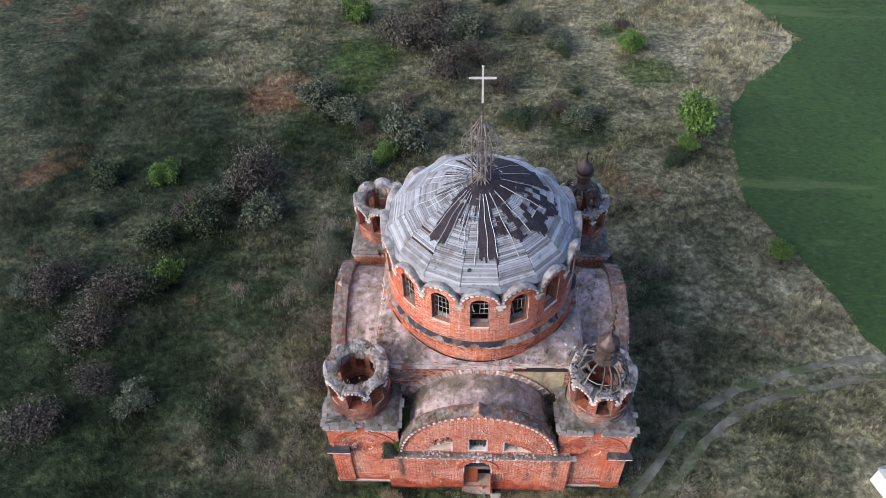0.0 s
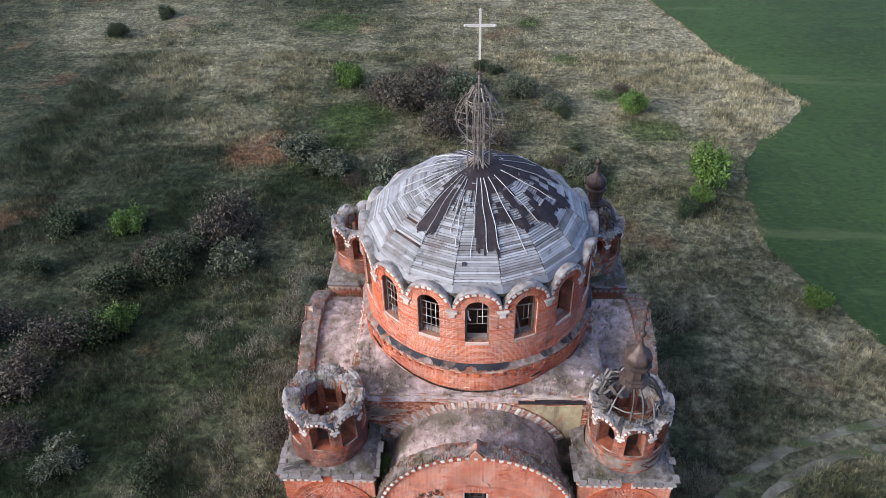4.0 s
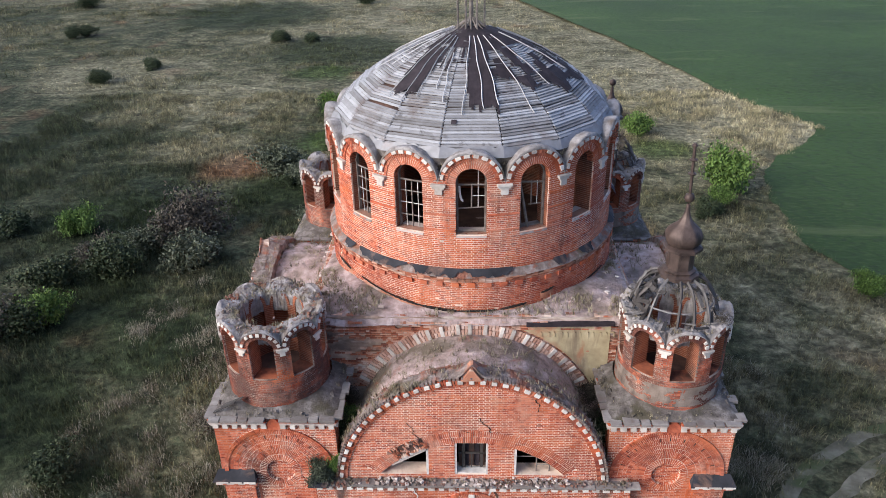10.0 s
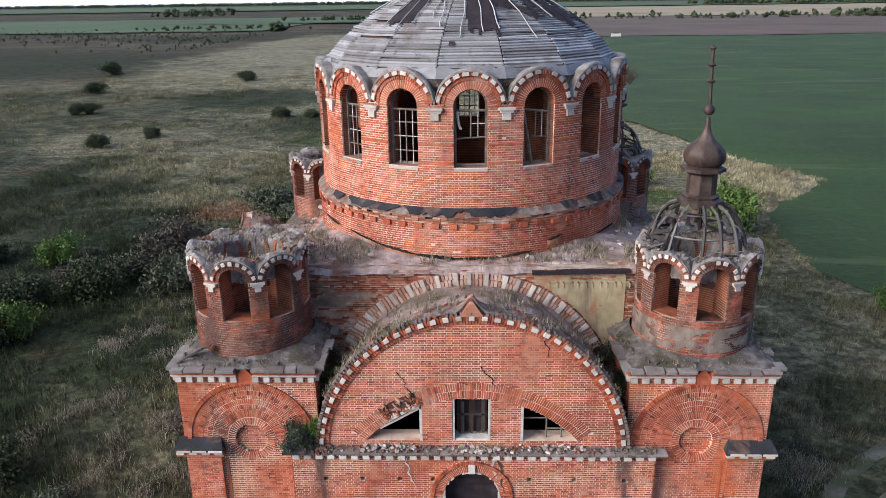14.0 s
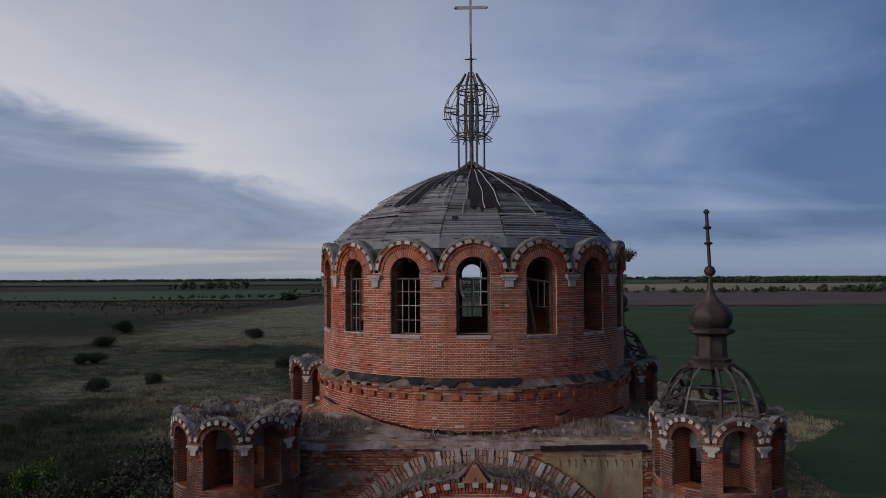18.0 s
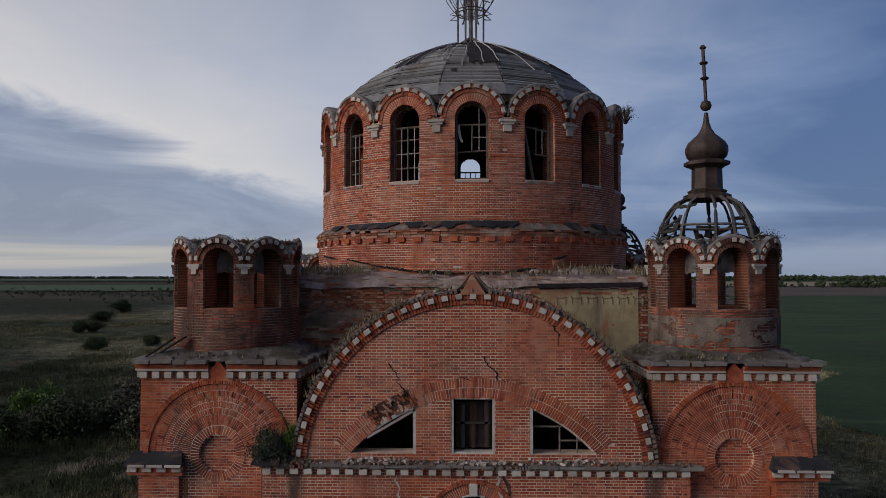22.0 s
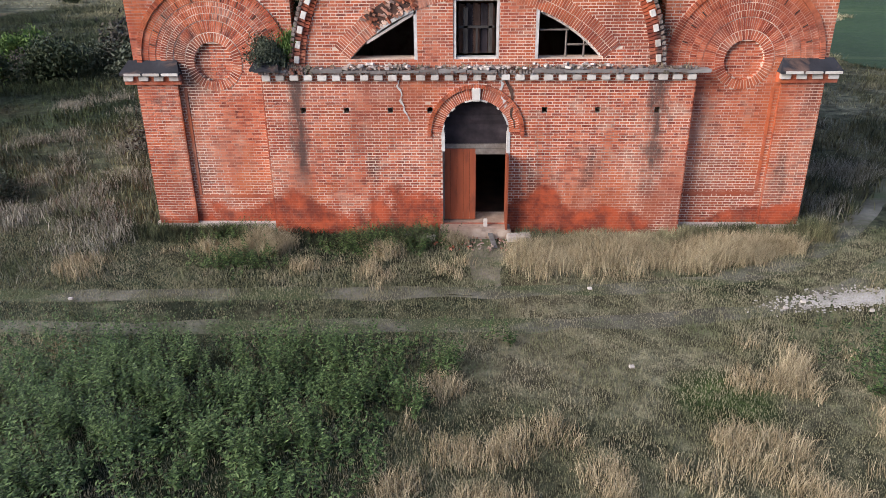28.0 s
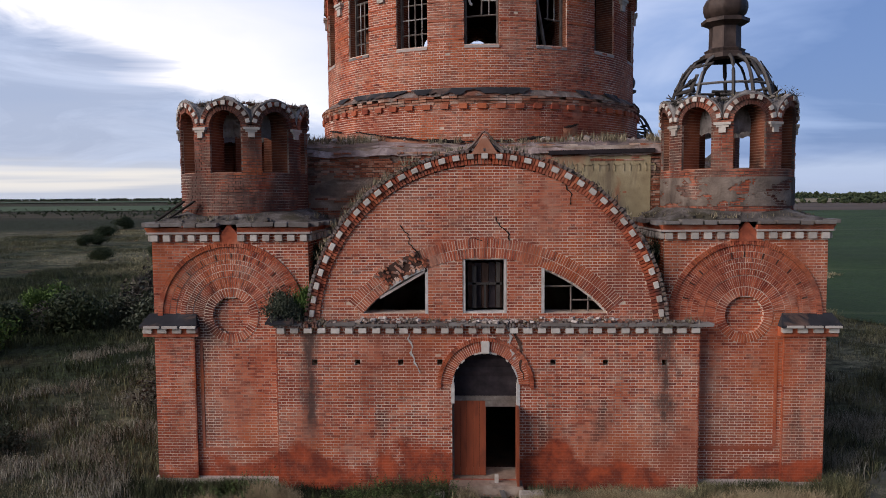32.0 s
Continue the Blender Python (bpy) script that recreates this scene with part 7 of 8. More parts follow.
def blot(name, cx, cy, rx, ry, lift, mat, label, cat):
    rows = []
    for i in range(6):
        rows.append([(cx + rx * i / 5 * math.cos(a) * (1 + 0.3 * NZ(math.cos(a) * 2, math.sin(a) * 2, cx)), cy + ry * i / 5 * math.sin(a) * (1 + 0.3 * NZ(math.cos(a) * 2, math.sin(a) * 2, cx)), lift + ground_z(cx, cy)) for a in [math.tau * j / 36 for j in range(36)]])
    return tagged(part(name, Shape().grid(rows, True), mat, None), label, cat, kind="structure")


flakes = Shape()
frnd = random.Random(17)
for _ in range(1500):
    t, w = frnd.gauss(0, 0.9), frnd.uniform(0.008, 0.032)
    x, y = 8.7 + t, -3.75 + 0.16 * t + frnd.gauss(0, 0.2)
    flakes.box(-w, w, -w * 0.55, w * 0.55, -0.012, 0.004, Matrix.Translation((x, y, 0.026)) @ pose(0, 0, 0, frnd.uniform(-6, 6), frnd.uniform(-6, 6), frnd.uniform(0, 180)))
tagged(part("sand_crumbs", flakes, M_SAND, None), "pale sand and lime crumbs on the track", "sand", kind="stuff")
blot("sand_patch", 8.9, -3.72, 0.85, 0.2, 0.030, M_SAND, "bare pale sand on the track", "sand")
M_TRODDEN = material("trodden_earth", [(0.25, (0.10, 0.092, 0.062)), (0.5, (0.19, 0.167, 0.122)), (0.78, (0.32, 0.28, 0.22))], 1.6, 0.95, 0.9, 9.0, detail=7.0,
                     stains=(((0.10, 0.115, 0.05), 0.8, 0.50, 0.62, 0.8, (0.6, 1.4, 1)), ((0.33, 0.25, 0.20), 2.4, 0.58, 0.7, 0.6, (1, 1, 1))), distance=0.05)
blot("path", 0.35, -1.7, 0.45, 1.6, 0.012, M_TRODDEN, "trodden path up to the entrance", "path")

# ---- grass ----


def blades(name, label, n, spread, height, width, seed, place, bunch=8, mat=None):
    """One object of many bent blades of grass in bunches; place(rng, n) gives the bunches' x, y and a scale of height."""
    g = np.random.default_rng(seed)
    cx, cy, sc = place(g, n)
    x = np.repeat(cx, bunch) + g.normal(0, spread, len(cx) * bunch)
    y = np.repeat(cy, bunch) + g.normal(0, spread, len(cx) * bunch)
    h = np.repeat(sc, bunch) * g.uniform(height[0], height[1], len(x))
    a = g.uniform(0, math.tau, len(x))
    lean = g.uniform(0.1, 0.95, len(x)) * h
    la = np.repeat(g.uniform(0, math.tau, len(cx)), bunch) + g.normal(0.0, 0.9, len(x))
    w = g.uniform(width[0], width[1], len(x)) * 0.5
    dx, dy = np.cos(a) * w, np.sin(a) * w
    lx, ly = np.cos(la) * lean, np.sin(la) * lean
    z0 = np.full(len(x), -0.03)
    v = np.empty((len(x), 5, 3))
    v[:, 0] = np.stack((x - dx, y - dy, z0), 1)
    v[:, 1] = np.stack((x + dx, y + dy, z0), 1)
    v[:, 2] = np.stack((x + dx * 0.8 + lx * 0.35, y + dy * 0.8 + ly * 0.35, h * 0.6), 1)
    v[:, 3] = np.stack((x - dx * 0.8 + lx * 0.35, y - dy * 0.8 + ly * 0.35, h * 0.6), 1)
    v[:, 4] = np.stack((x + lx, y + ly, h * 0.95), 1)
    k = len(x)
    me = bpy.data.meshes.new(name)
    me.vertices.add(k * 5)
    me.vertices.foreach_set("co", v.reshape(-1))
    idx = (np.arange(k) * 5)[:, None] + np.array([0, 1, 2, 3, 3, 2, 4])
    me.loops.add(k * 7)
    me.loops.foreach_set("vertex_index", idx.reshape(-1).astype(np.int32))
    me.polygons.add(k * 2)
    me.polygons.foreach_set("loop_start", np.stack((np.arange(k) * 7, np.arange(k) * 7 + 4), 1).reshape(-1).astype(np.int32))
    me.materials.append(mat or M_GRASS)
    me.update(calc_edges=True)
    return tagged(new(name, me), label, "grass", kind="stuff")


def in_church(x, y):
    u, v = np.abs(x - X0), np.abs(y - YC)
    return ((u < 8.9) & (v < 8.9)) | ((u < 5.6) & (v < 9.25)) | ((v < 5.6) & (u < 9.25))


def off_track(x, y, w=1.0):
    d = np.full(len(x), 1e9)
    for i in range(0, len(sm), 2):
        d = np.minimum(d, (x - sm[i][0]) ** 2 + (y - sm[i][1]) ** 2)
    return d > w * w


FX = np.array([e for _, e in EDGE])
FY = np.array([a for a, _ in EDGE])


def clear(x, y, tw=1.0):
    return ~in_church(x, y) & off_track(x, y, tw) & (x < np.interp(y, FY, FX) + 0.3) & ~((np.abs(x - 0.3 + 0.12 * np.sin(y * 5)) < 0.22) & (y > -1.2) & (y < 0.3))


def lumps(x, y, s, off):
    return np.array([noise.noise(Vector((a * s, b * s, off))) for a, b in zip(x, y)])


def near_lawn(g, n):
    """Short worn turf everywhere in front."""
    x, y = g.uniform(-16, 17, n), g.uniform(-13.5, 0.6, n)
    bare = np.minimum(np.hypot((x - 1.0) / 3.2, (y + 3.55) / 0.55), np.hypot((x - 1.9) / 2.5, (y + 5.15) / 0.85))
    k = (bare + 0.7 * lumps(x, y, 1.4, 33.0) + g.normal(0, 0.4, n) > 0.55) & clear(x, y, 0.55) | (clear(x, y, 0.0) & (lumps(x, y, 0.8, 31.0) + g.normal(0, 0.25, n) > -0.35))
    x, y = x[k], y[k]
    t = lumps(x, y, 0.45, 2.0) - np.where(off_track(x, y, 0.9), 0.0, 0.35)
    return x, y, np.clip(0.8 + 0.9 * t, 0.4, 1.5)


def straw_clumps(g, n):
    """Taller dry tussocks away from the track."""
    x, y = g.uniform(-16, 17, n), g.uniform(-13.5, 0.2, n)
    t = 0.45 * lumps(x, y, 0.55, 12.0) + 0.45 * lumps(x, y, 1.6, 3.0)
    for cx, cy, rx, ry in ((0.3, -9.2, 2.0, 1.3), (4.6, -9.6, 1.8, 1.2), (6.0, -6.9, 1.3, 1.0), (-0.6, -7.6, 0.7, 0.6), (7.6, -8.6, 1.4, 1.2), (-8.6, -6.3, 0.9, 0.5), (1.9, -9.9, 0.7, 0.9), (-1.5, -10.3, 0.7, 0.7), (-4.1, -2.2, 0.75, 0.4), (-0.9, -2.2, 0.55, 0.4), (-2.1, -2.7, 0.5, 0.25)):
        t = np.maximum(t, 0.75 + 0.7 * lumps(x, y, 1.3, 5.0) - np.hypot((x - cx) / rx, (y - cy) / ry) * 0.5)
    k = clear(x, y, 1.5) & (t + g.uniform(-0.08, 0.08, n) > 0.50) & ~((x > 0.4) & (x < 5.0) & (y < -4.5) & (y > -6.6)) & ~((x < -1.5) & (y < -6.6))
    return x[k], y[k], np.clip(0.35 + 0.95 * t[k], 0.5, 1.4)


def ring_lawn(g, n):
    x, y = g.uniform(-46, 37, n), g.uniform(-8, 66, n)
    t = lumps(x, y, 0.22, 4.0) + 0.5 * lumps(x, y, 0.8, 14.0)
    k = clear(x, y) & ((y > 0.6) | (np.abs(x) > 15.5)) & (t + g.uniform(-0.4, 0.4, n) > -0.20)
    x, y, t = x[k], y[k], t[k]
    return x, y, np.clip(0.8 + 1.0 * t, 0.4, 1.7)


def far_lawn(g, n):
    x, y = g.uniform(-95, 40, n), g.uniform(60, 165, n)
    t = lumps(x, y, 0.12, 7.0)
    k = clear(x, y) & (t + g.uniform(-0.4, 0.4, n) > -0.1)
    return x[k], y[k], np.clip(0.9 + 1.2 * t[k], 0.4, 2.0)


def green_weeds(g, n):
    x, y = g.normal(-5.0, 2.9, n), g.normal(-8.4, 1.8, n)
    k = clear(x, y, 1.2) & (y < -5.4 - 0.5 * g.random(n)) & (x < -0.9 + 2.2 * lumps(x, y, 0.55, 4.0) + 0.25 * (y + 8) + g.normal(0, 0.7, n)) & (lumps(x, y, 0.9, 14.0) + g.normal(0, 0.15, n) > -0.28) & (lumps(x, y, 0.5, 9.0) + g.normal(0, 0.12, n) > -0.3)
    return x[k], y[k], np.full(k.sum(), 1.0)


def right_straw(g, n):
    """Pale straw heaped by the wall on the east side, weeds on the west."""
    x, y = g.uniform(-11.0, 12.0, n), -0.55 - np.abs(g.normal(0, 0.95, n))
    k = clear(x, y, 1.2) & (x + y < 7.6) & ((x > 0.9) | (lumps(x, y, 0.6, 41.0) > 0.12)) & (lumps(x, y, 0.75, 21.0) + g.normal(0, 0.1, n) + 0.45 * lumps(x, y, 2.2, 22.0) + 0.12 * (x > 1.2) * (x < 9.5) > -0.02)
    return x[k], y[k], np.clip(0.8 + 0.9 * lumps(x[k], y[k], 0.7, 1.0), 0.4, 1.5)


def bleached(g, n):
    """Pale dead weeds in loose drifts beside the west wall and on the meadow's dry places."""
    x, y = g.uniform(-20, -9.3, n), g.uniform(-4, 24, n)
    e = g.random(n) < 0.25
    x, y = np.where(e, g.uniform(9.5, 15, n), x), np.where(e, g.uniform(-1, 20, n), y)
    t = lumps(x, y, 0.35, 51.0) + 0.6 * lumps(x, y, 1.1, 52.0) - np.abs(np.where(e, x - 11, x + 12.5)) * 0.05
    k = clear(x, y, 1.5) & (t + g.normal(0, 0.1, n) > 0.08)
    return x[k], y[k], np.clip(0.8 + 0.8 * t[k], 0.5, 1.5)


def wall_foot(g, n):
    x = g.uniform(-9.4, 9.6, n)
    y = np.where(np.abs(x) > 5.6, 0.15, -0.2) - np.abs(g.normal(0, 0.35, n))
    k = (np.abs(x - 0.1) > 1.1)
    return x[k], y[k], np.clip(0.8 + 0.8 * lumps(x[k], y[k], 0.6, 1.0), 0.3, 1.4)


blades("grass_near", "short worn turf before the church", 42000, 0.11, (0.02, 0.09), (0.004, 0.010), 3, near_lawn, 12, M_TURF)
blades("straw_tussocks", "dry straw tussocks before the church", 30000, 0.08, (0.10, 0.42), (0.004, 0.009), 13, straw_clumps, 18, M_STRAW)
blades("straw_by_wall", "pale dry straw heaped before the wall", 9000, 0.11, (0.14, 0.50), (0.004, 0.010), 15, right_straw, 18, M_STRAW)
blades("bleached_weeds", "pale dead weeds in drifts beside the west wall", 19000, 0.24, (0.14, 0.42), (0.006, 0.015), 17, bleached, 11, M_BLEACHED)
blades("wall_grass", "grass along the foot of the wall", 2200, 0.07, (0.18, 0.50), (0.007, 0.016), 5, wall_foot, 10)
blades("grass_meadow", "matted meadow grass round the ruin", 52000, 0.20, (0.14, 0.46), (0.015, 0.034), 6, ring_lawn, 10)
blades("grass_far", "dry meadow grass on the rise behind", 24000, 0.40, (0.12, 0.36), (0.03, 0.07), 7, far_lawn, 8)


def nettles(name, label, n, seed):
    """Upright leafy weeds: small leaves up a thin stem, too many to count."""
    g = np.random.default_rng(seed)
    x, y, _ = green_weeds(g, n)
    q = g.normal(9.6, 1.1, n // 5), g.normal(-7.2, 0.9, n // 5)
    wk = g.integers(0, 4, n // 12)
    w = np.array((-2.8, -5.9, -6.4, -1.6))[wk] + g.normal(0, 0.55, n // 12), np.array((-1.15, -2.0, -0.5, -0.7))[wk] + g.normal(0, 0.28, n // 12)
    # some stray out over the turf; the stems stand in clumps with gaps between them
    e = g.normal(0.4, 1.0, n // 9), g.normal(-6.6, 0.9, n // 9)
    f = lumps(e[0], e[1], 1.1, 8.0) > 0.18
    x, y = np.concatenate((x, e[0][f])), np.concatenate((y, e[1][f]))
    cl = np.round(np.stack((x, y), 1) / 0.34) + 0.3 * np.sin(np.stack((y * 5.0, x * 4.0), 1))
    x, y = cl[:, 0] * 0.34 + g.normal(0, 0.055, len(x)), cl[:, 1] * 0.34 + g.normal(0, 0.055, len(x))
    keep = (lumps(np.round(x / 0.34), np.round(y / 0.34), 0.9, 6.0) > -0.16) & (x < -0.2 + 1.6 * lumps(x, y, 0.7, 19.0) + 0.35 * (y + 6.0) + 1.2 * (y > -6.3) + g.normal(0, 0.25, len(x))) & off_track(x, y, 1.25)
    x, y = x[keep], y[keep]
    low = np.concatenate((np.ones(len(x) + len(q[0])), np.full(len(w[0]), 0.6)))
    x, y = np.concatenate((x, q[0], w[0])), np.concatenate((y, q[1], w[1]))
    h = g.uniform(0.5, 1.1, len(x)) * np.clip(0.75 + 1.0 * lumps(np.round(x / 0.34), np.round(y / 0.34), 0.7, 2.0), 0.25, 1.3) * low
    k = 16
    f = np.tile(np.linspace(0.15, 1.0, k), len(x))
    a = g.uniform(0, math.tau, len(x) * k)
    r = 0.055 * (1.1 - f) + 0.010
    lean = np.repeat(g.normal(0, 0.12, (len(x), 2)), k, 0) * f[:, None]
    c = np.stack((np.repeat(x, k) + lean[:, 0] + np.cos(a) * r, np.repeat(y, k) + lean[:, 1] + np.sin(a) * r, np.repeat(h, k) * f), 1)
    d = np.stack((np.cos(a), np.sin(a), g.uniform(-0.5, 0.5, len(a))), 1) * (0.034 + 0.028 * (1 - f))[:, None]
    s = np.stack((-np.sin(a), np.cos(a), g.uniform(-0.3, 0.3, len(a))), 1) * (0.012 + 0.011 * (1 - f))[:, None]
    v = np.stack((c - d, c + s, c + d, c - s), 1).reshape(-1, 3)
    me = bpy.data.meshes.new(name)
    me.from_pydata(v.tolist(), [], (np.arange(len(a))[:, None] * 4 + np.arange(4)).tolist())
    me.materials.append(material("nettle_leaves", [(0.2, (0.010, 0.019, 0.006)), (0.55, (0.050, 0.088, 0.024)), (0.85, (0.17, 0.235, 0.085))], 0.9, 0.7, spread=0.6))
    return tagged(new(name, me), label, "weeds", kind="stuff")


nettles("tall_weeds", "tall dark green nettles and weeds by the track", 7600, 4)

# ---- shrubs and trees ----


def leaf_mat(name, stops):
    return material(name, stops, 1.2, 0.7, 0.0, spread=0.7)


M_LEAF = {"green": leaf_mat("fresh_leaves", [(0.2, (0.036, 0.068, 0.014)), (0.5, (0.085, 0.145, 0.030)), (0.85, (0.155, 0.235, 0.058))]),
          "grey": leaf_mat("grey_green_leaves", [(0.2, (0.030, 0.038, 0.020)), (0.5, (0.070, 0.082, 0.050)), (0.85, (0.145, 0.158, 0.11))]),
          "dry": leaf_mat("dry_twigs", [(0.2, (0.028, 0.023, 0.017)), (0.5, (0.062, 0.052, 0.038)), (0.85, (0.12, 0.103, 0.08))]),
          "dark": leaf_mat("dark_leaves", [(0.2, (0.016, 0.026, 0.011)), (0.5, (0.036, 0.052, 0.022)), (0.85, (0.07, 0.085, 0.04))])}
M_BARK = material("grey_bark", [(0.3, (0.06, 0.048, 0.038)), (0.7, (0.15, 0.125, 0.10))], 8.0, 0.9, 0.6, 40.0)


def shrub_meshes(name, mat, seed, leaves, size, stems):
    """A unit shrub, one metre in radius: stems that fork, and a loose crown of leaf clusters."""
    g = np.random.default_rng(seed)
    rnd = random.Random(seed)
    wood = Shape()
    tips = []
    for _ in range(stems):
        a, r = rnd.uniform(0, math.tau), rnd.uniform(0.1, 0.95)
        p0 = Vector((0.1 * math.cos(a), 0.1 * math.sin(a), -0.05))
        p2 = Vector((r * math.cos(a), r * math.sin(a), rnd.uniform(0.35, 0.75) + 0.5 * (1 - r) * rnd.random()))
        p1 = p0.lerp(p2, 0.5) + Vector((rnd.uniform(-0.1, 0.1), rnd.uniform(-0.1, 0.1), 0.12))
        wood.tube([p0, p1, p2], 0.030, 5, 0.008)
        tips += [p1, p2]
        for _ in range(3):
            q = p1.lerp(p2, rnd.random()) + Vector((rnd.uniform(-0.4, 0.4), rnd.uniform(-0.4, 0.4), rnd.uniform(-0.25, 0.25)))
            wood.tube([p1.lerp(p2, rnd.uniform(0.1, 0.7)), q], 0.013, 4, 0.004)
            tips.append(q)
    tips = np.array([tuple(t) for t in tips])
    c = tips[g.integers(0, len(tips), leaves)] + g.normal(0, 0.17, (leaves, 3)) * np.array([1, 1, 0.8])
    c[:, 2] = np.maximum(c[:, 2], 0.06)
    ax = g.normal(size=(leaves, 3))
    ax /= np.linalg.norm(ax, axis=1)[:, None]
    bx = np.cross(ax, g.normal(size=(leaves, 3)))
    bx /= np.linalg.norm(bx, axis=1)[:, None]
    s = g.uniform(size * 0.5, size * 1.3, leaves)[:, None]
    v = np.stack((c - ax * s, c + bx * s * 0.45, c + ax * s, c - bx * s * 0.45), 1).reshape(-1, 3)
    me = bpy.data.meshes.new(name)
    me.from_pydata(v.tolist(), [], (np.arange(leaves)[:, None] * 4 + np.arange(4)).tolist())
    me.materials.append(mat)
    return wood.mesh(name + "_stem", M_BARK), me


SHRUBS = {}
for kind, leaves, size, stems in (("green", 6500, 0.07, 13), ("grey", 6000, 0.068, 13), ("dry", 3800, 0.055, 22), ("dark", 6500, 0.07, 13), ("twigs", 170, 0.06, 26)):
    SHRUBS[kind] = [shrub_meshes(kind + "_crown_" + c, M_LEAF["dry" if kind == "twigs" else kind], 31 + i * 7 + len(kind), leaves, size, stems) for i, c in enumerate("abc")]
LABEL = {"green": ("fresh green leafy bush standing in dry grass", "bush"), "grey": ("silvery grey-green willow bush in the meadow", "bush"),
         "dry": ("brown half-dead thicket of bare twigs", "thicket"), "dark": ("dark green shrub on the far meadow", "bush"), "twigs": ("bare dry twigs", "shrub")}
SRND = random.Random(5)


def shrub(kind, x, y, r, tall=1.0, z=None, label=""):
    stem, crown = SRND.choice(SHRUBS[kind])
    e = new("bush" if kind != "dry" else "thicket")
    tagged(e, label or LABEL[kind][0], LABEL[kind][1], "" if label else kind + " bushes of the meadow")
    for name, me in (("stem", stem), ("crown", crown)):
        o = new(name, me)
        o.parent = e
    e.matrix_basis = Matrix.Translation((x, y, ground_z(x, y) if z is None else z)) @ Matrix.Rotation(SRND.uniform(0, 6.28), 4, "Z") @ Matrix.Diagonal((r, r * SRND.uniform(0.85, 1.1), r * tall, 1))
    return e


for kind, spots in (("green", [(-24.8, 16.7, 1.4), (20.5, 36.8, 2.3), (19.2, 33.5, 1.0), (24.0, 20.3, 1.0), (-28.4, 28.9, 1.4), (-8.8, 31.8, 1.2), (-14.3, 56.2, 1.8), (16.2, 49.8, 1.5)]),
                    ("grey", [(-7.4, 34.1, 2.3), (-18.4, 24.0, 1.7), (-1.2, 52.2, 2.1), (-16.5, 40.2, 1.9), (-12.8, 37.9, 1.7), (9.7, 37.5, 1.3), (-22.4, 26.1, 1.2), (4.8, 53.7, 1.7), (-13.0, 16.0, 0.9), (-11.5, 19.0, 1.0), (-12.2, 21.5, 0.8)]),
                    ("dry", [(-6.8, 50.5, 2.7), (-3.2, 45.4, 2.2), (-19.9, 28.5, 2.5), (-25.0, 24.3, 1.3), (1.8, 42.8, 1.4), (-29.1, 11.5, 1.8), (-28.2, 15.1, 1.9), (-27.1, 7.0, 1.4), (-34.0, 15.2, 1.6), (-4.9, 55.9, 2.1), (-20.7, 27.6, 1.6), (-30.3, 3.4, 1.7),
                             (-33.2, 16.8, 1.5), (-0.5, 48.0, 1.8), (-9.5, 53.0, 2.0)]),
                    ("dark", [(-46.4, 71.4, 1.8), (-42.6, 78.7, 1.5), (-63.6, 99.5, 2.0), (-29.1, 96.1, 1.9), (-14.9, 56.6, 1.5), (-7.7, 142.8, 2.8), (-25.9, 15.7, 1.5), (-23.2, 22.6, 1.7), (-24.2, 95.9, 1.5), (-62.0, 101.0, 1.8), (-26.5, 20.7, 1.5), (-75.0, 130.0, 2.6),
                              (-50.0, 150.0, 2.6), (-90.0, 170.0, 3.5), (-20.0, 130.0, 2.2)])):
    for x, y, r in spots:
        shrub(kind, x, y, r * (0.95 if kind == "green" else 0.8 if y > 60 else 1.15), 1.35 if kind == "green" else 1.0)
for _ in range(46):
    x, y = SRND.uniform(-38, -10), SRND.uniform(2, 58)
    if SRND.random() < 0.3:
        x, y = SRND.uniform(-8, 21), SRND.uniform(28, 62)
    if x < edge_x(y) - 2 and not (x < -18 and y > 34) and NZ(x, y, 3.0, 0.09) > -0.15:
        shrub(SRND.choice(("dry", "dark", "grey", "dark", "dry")), x, y, SRND.uniform(0.6, 1.7), 0.85)
for x, y, z, r, kind, lab in ((-5.15, 0.12, 4.46, 0.52, "grey", "leafy shrub rooted on the ledge beside the gable"), (-4.35, 1.6, 5.6, 0.55, "green", "young green shrub in the roof valley"), (-4.45, 2.7, 5.8, 0.5, "dry", "dry weeds in the roof valley"),
                              (4.55, 1.8, 5.6, 0.5, "dry", "dry weeds in the roof valley"), (4.5, 2.8, 5.9, 0.55, "dry", "dry weeds in the roof valley"), (5.45, 6.6, 14.6, 0.42, "twigs", "dry shrub growing from the drum's gables"),
                              (5.25, 5.6, 14.6, 0.36, "twigs", "dry weeds on the drum's gables"), (8.2, 1.4, 10.1, 0.4, "twigs", "dry weeds on the tower crown"), (-5.0, 0.4, 4.4, 0.4, "grey", "grey weeds on the ledge"),
                              (-4.75, 0.42, 4.5, 0.40, "green", "tall leafy green bush rooted beside the gable"), (-5.25, 0.42, 4.5, 0.34, "grey", "feathery grey-green weeds on the ledge"), (-4.6, 1.1, 5.2, 0.5, "dark", "dark weeds behind the gable's flank"),
                              (4.75, 1.2, 5.3, 0.45, "dark", "dark weeds behind the gable's flank"), (4.7, 0.55, 5.2, 0.3, "dry", "dry stalks behind the gable's flank")):
    shrub(kind, x, y, r, 2.3 if kind == "dark" or z == 4.5 else 1.2, z, lab)

# tufts and rubble on the ruin itself
M_TUFT = material("dry_roof_grass", [(0.2, (0.12, 0.095, 0.06)), (0.5, (0.24, 0.20, 0.13)), (0.85, (0.36, 0.31, 0.21))], 1.5, 0.85, spread=0.7)


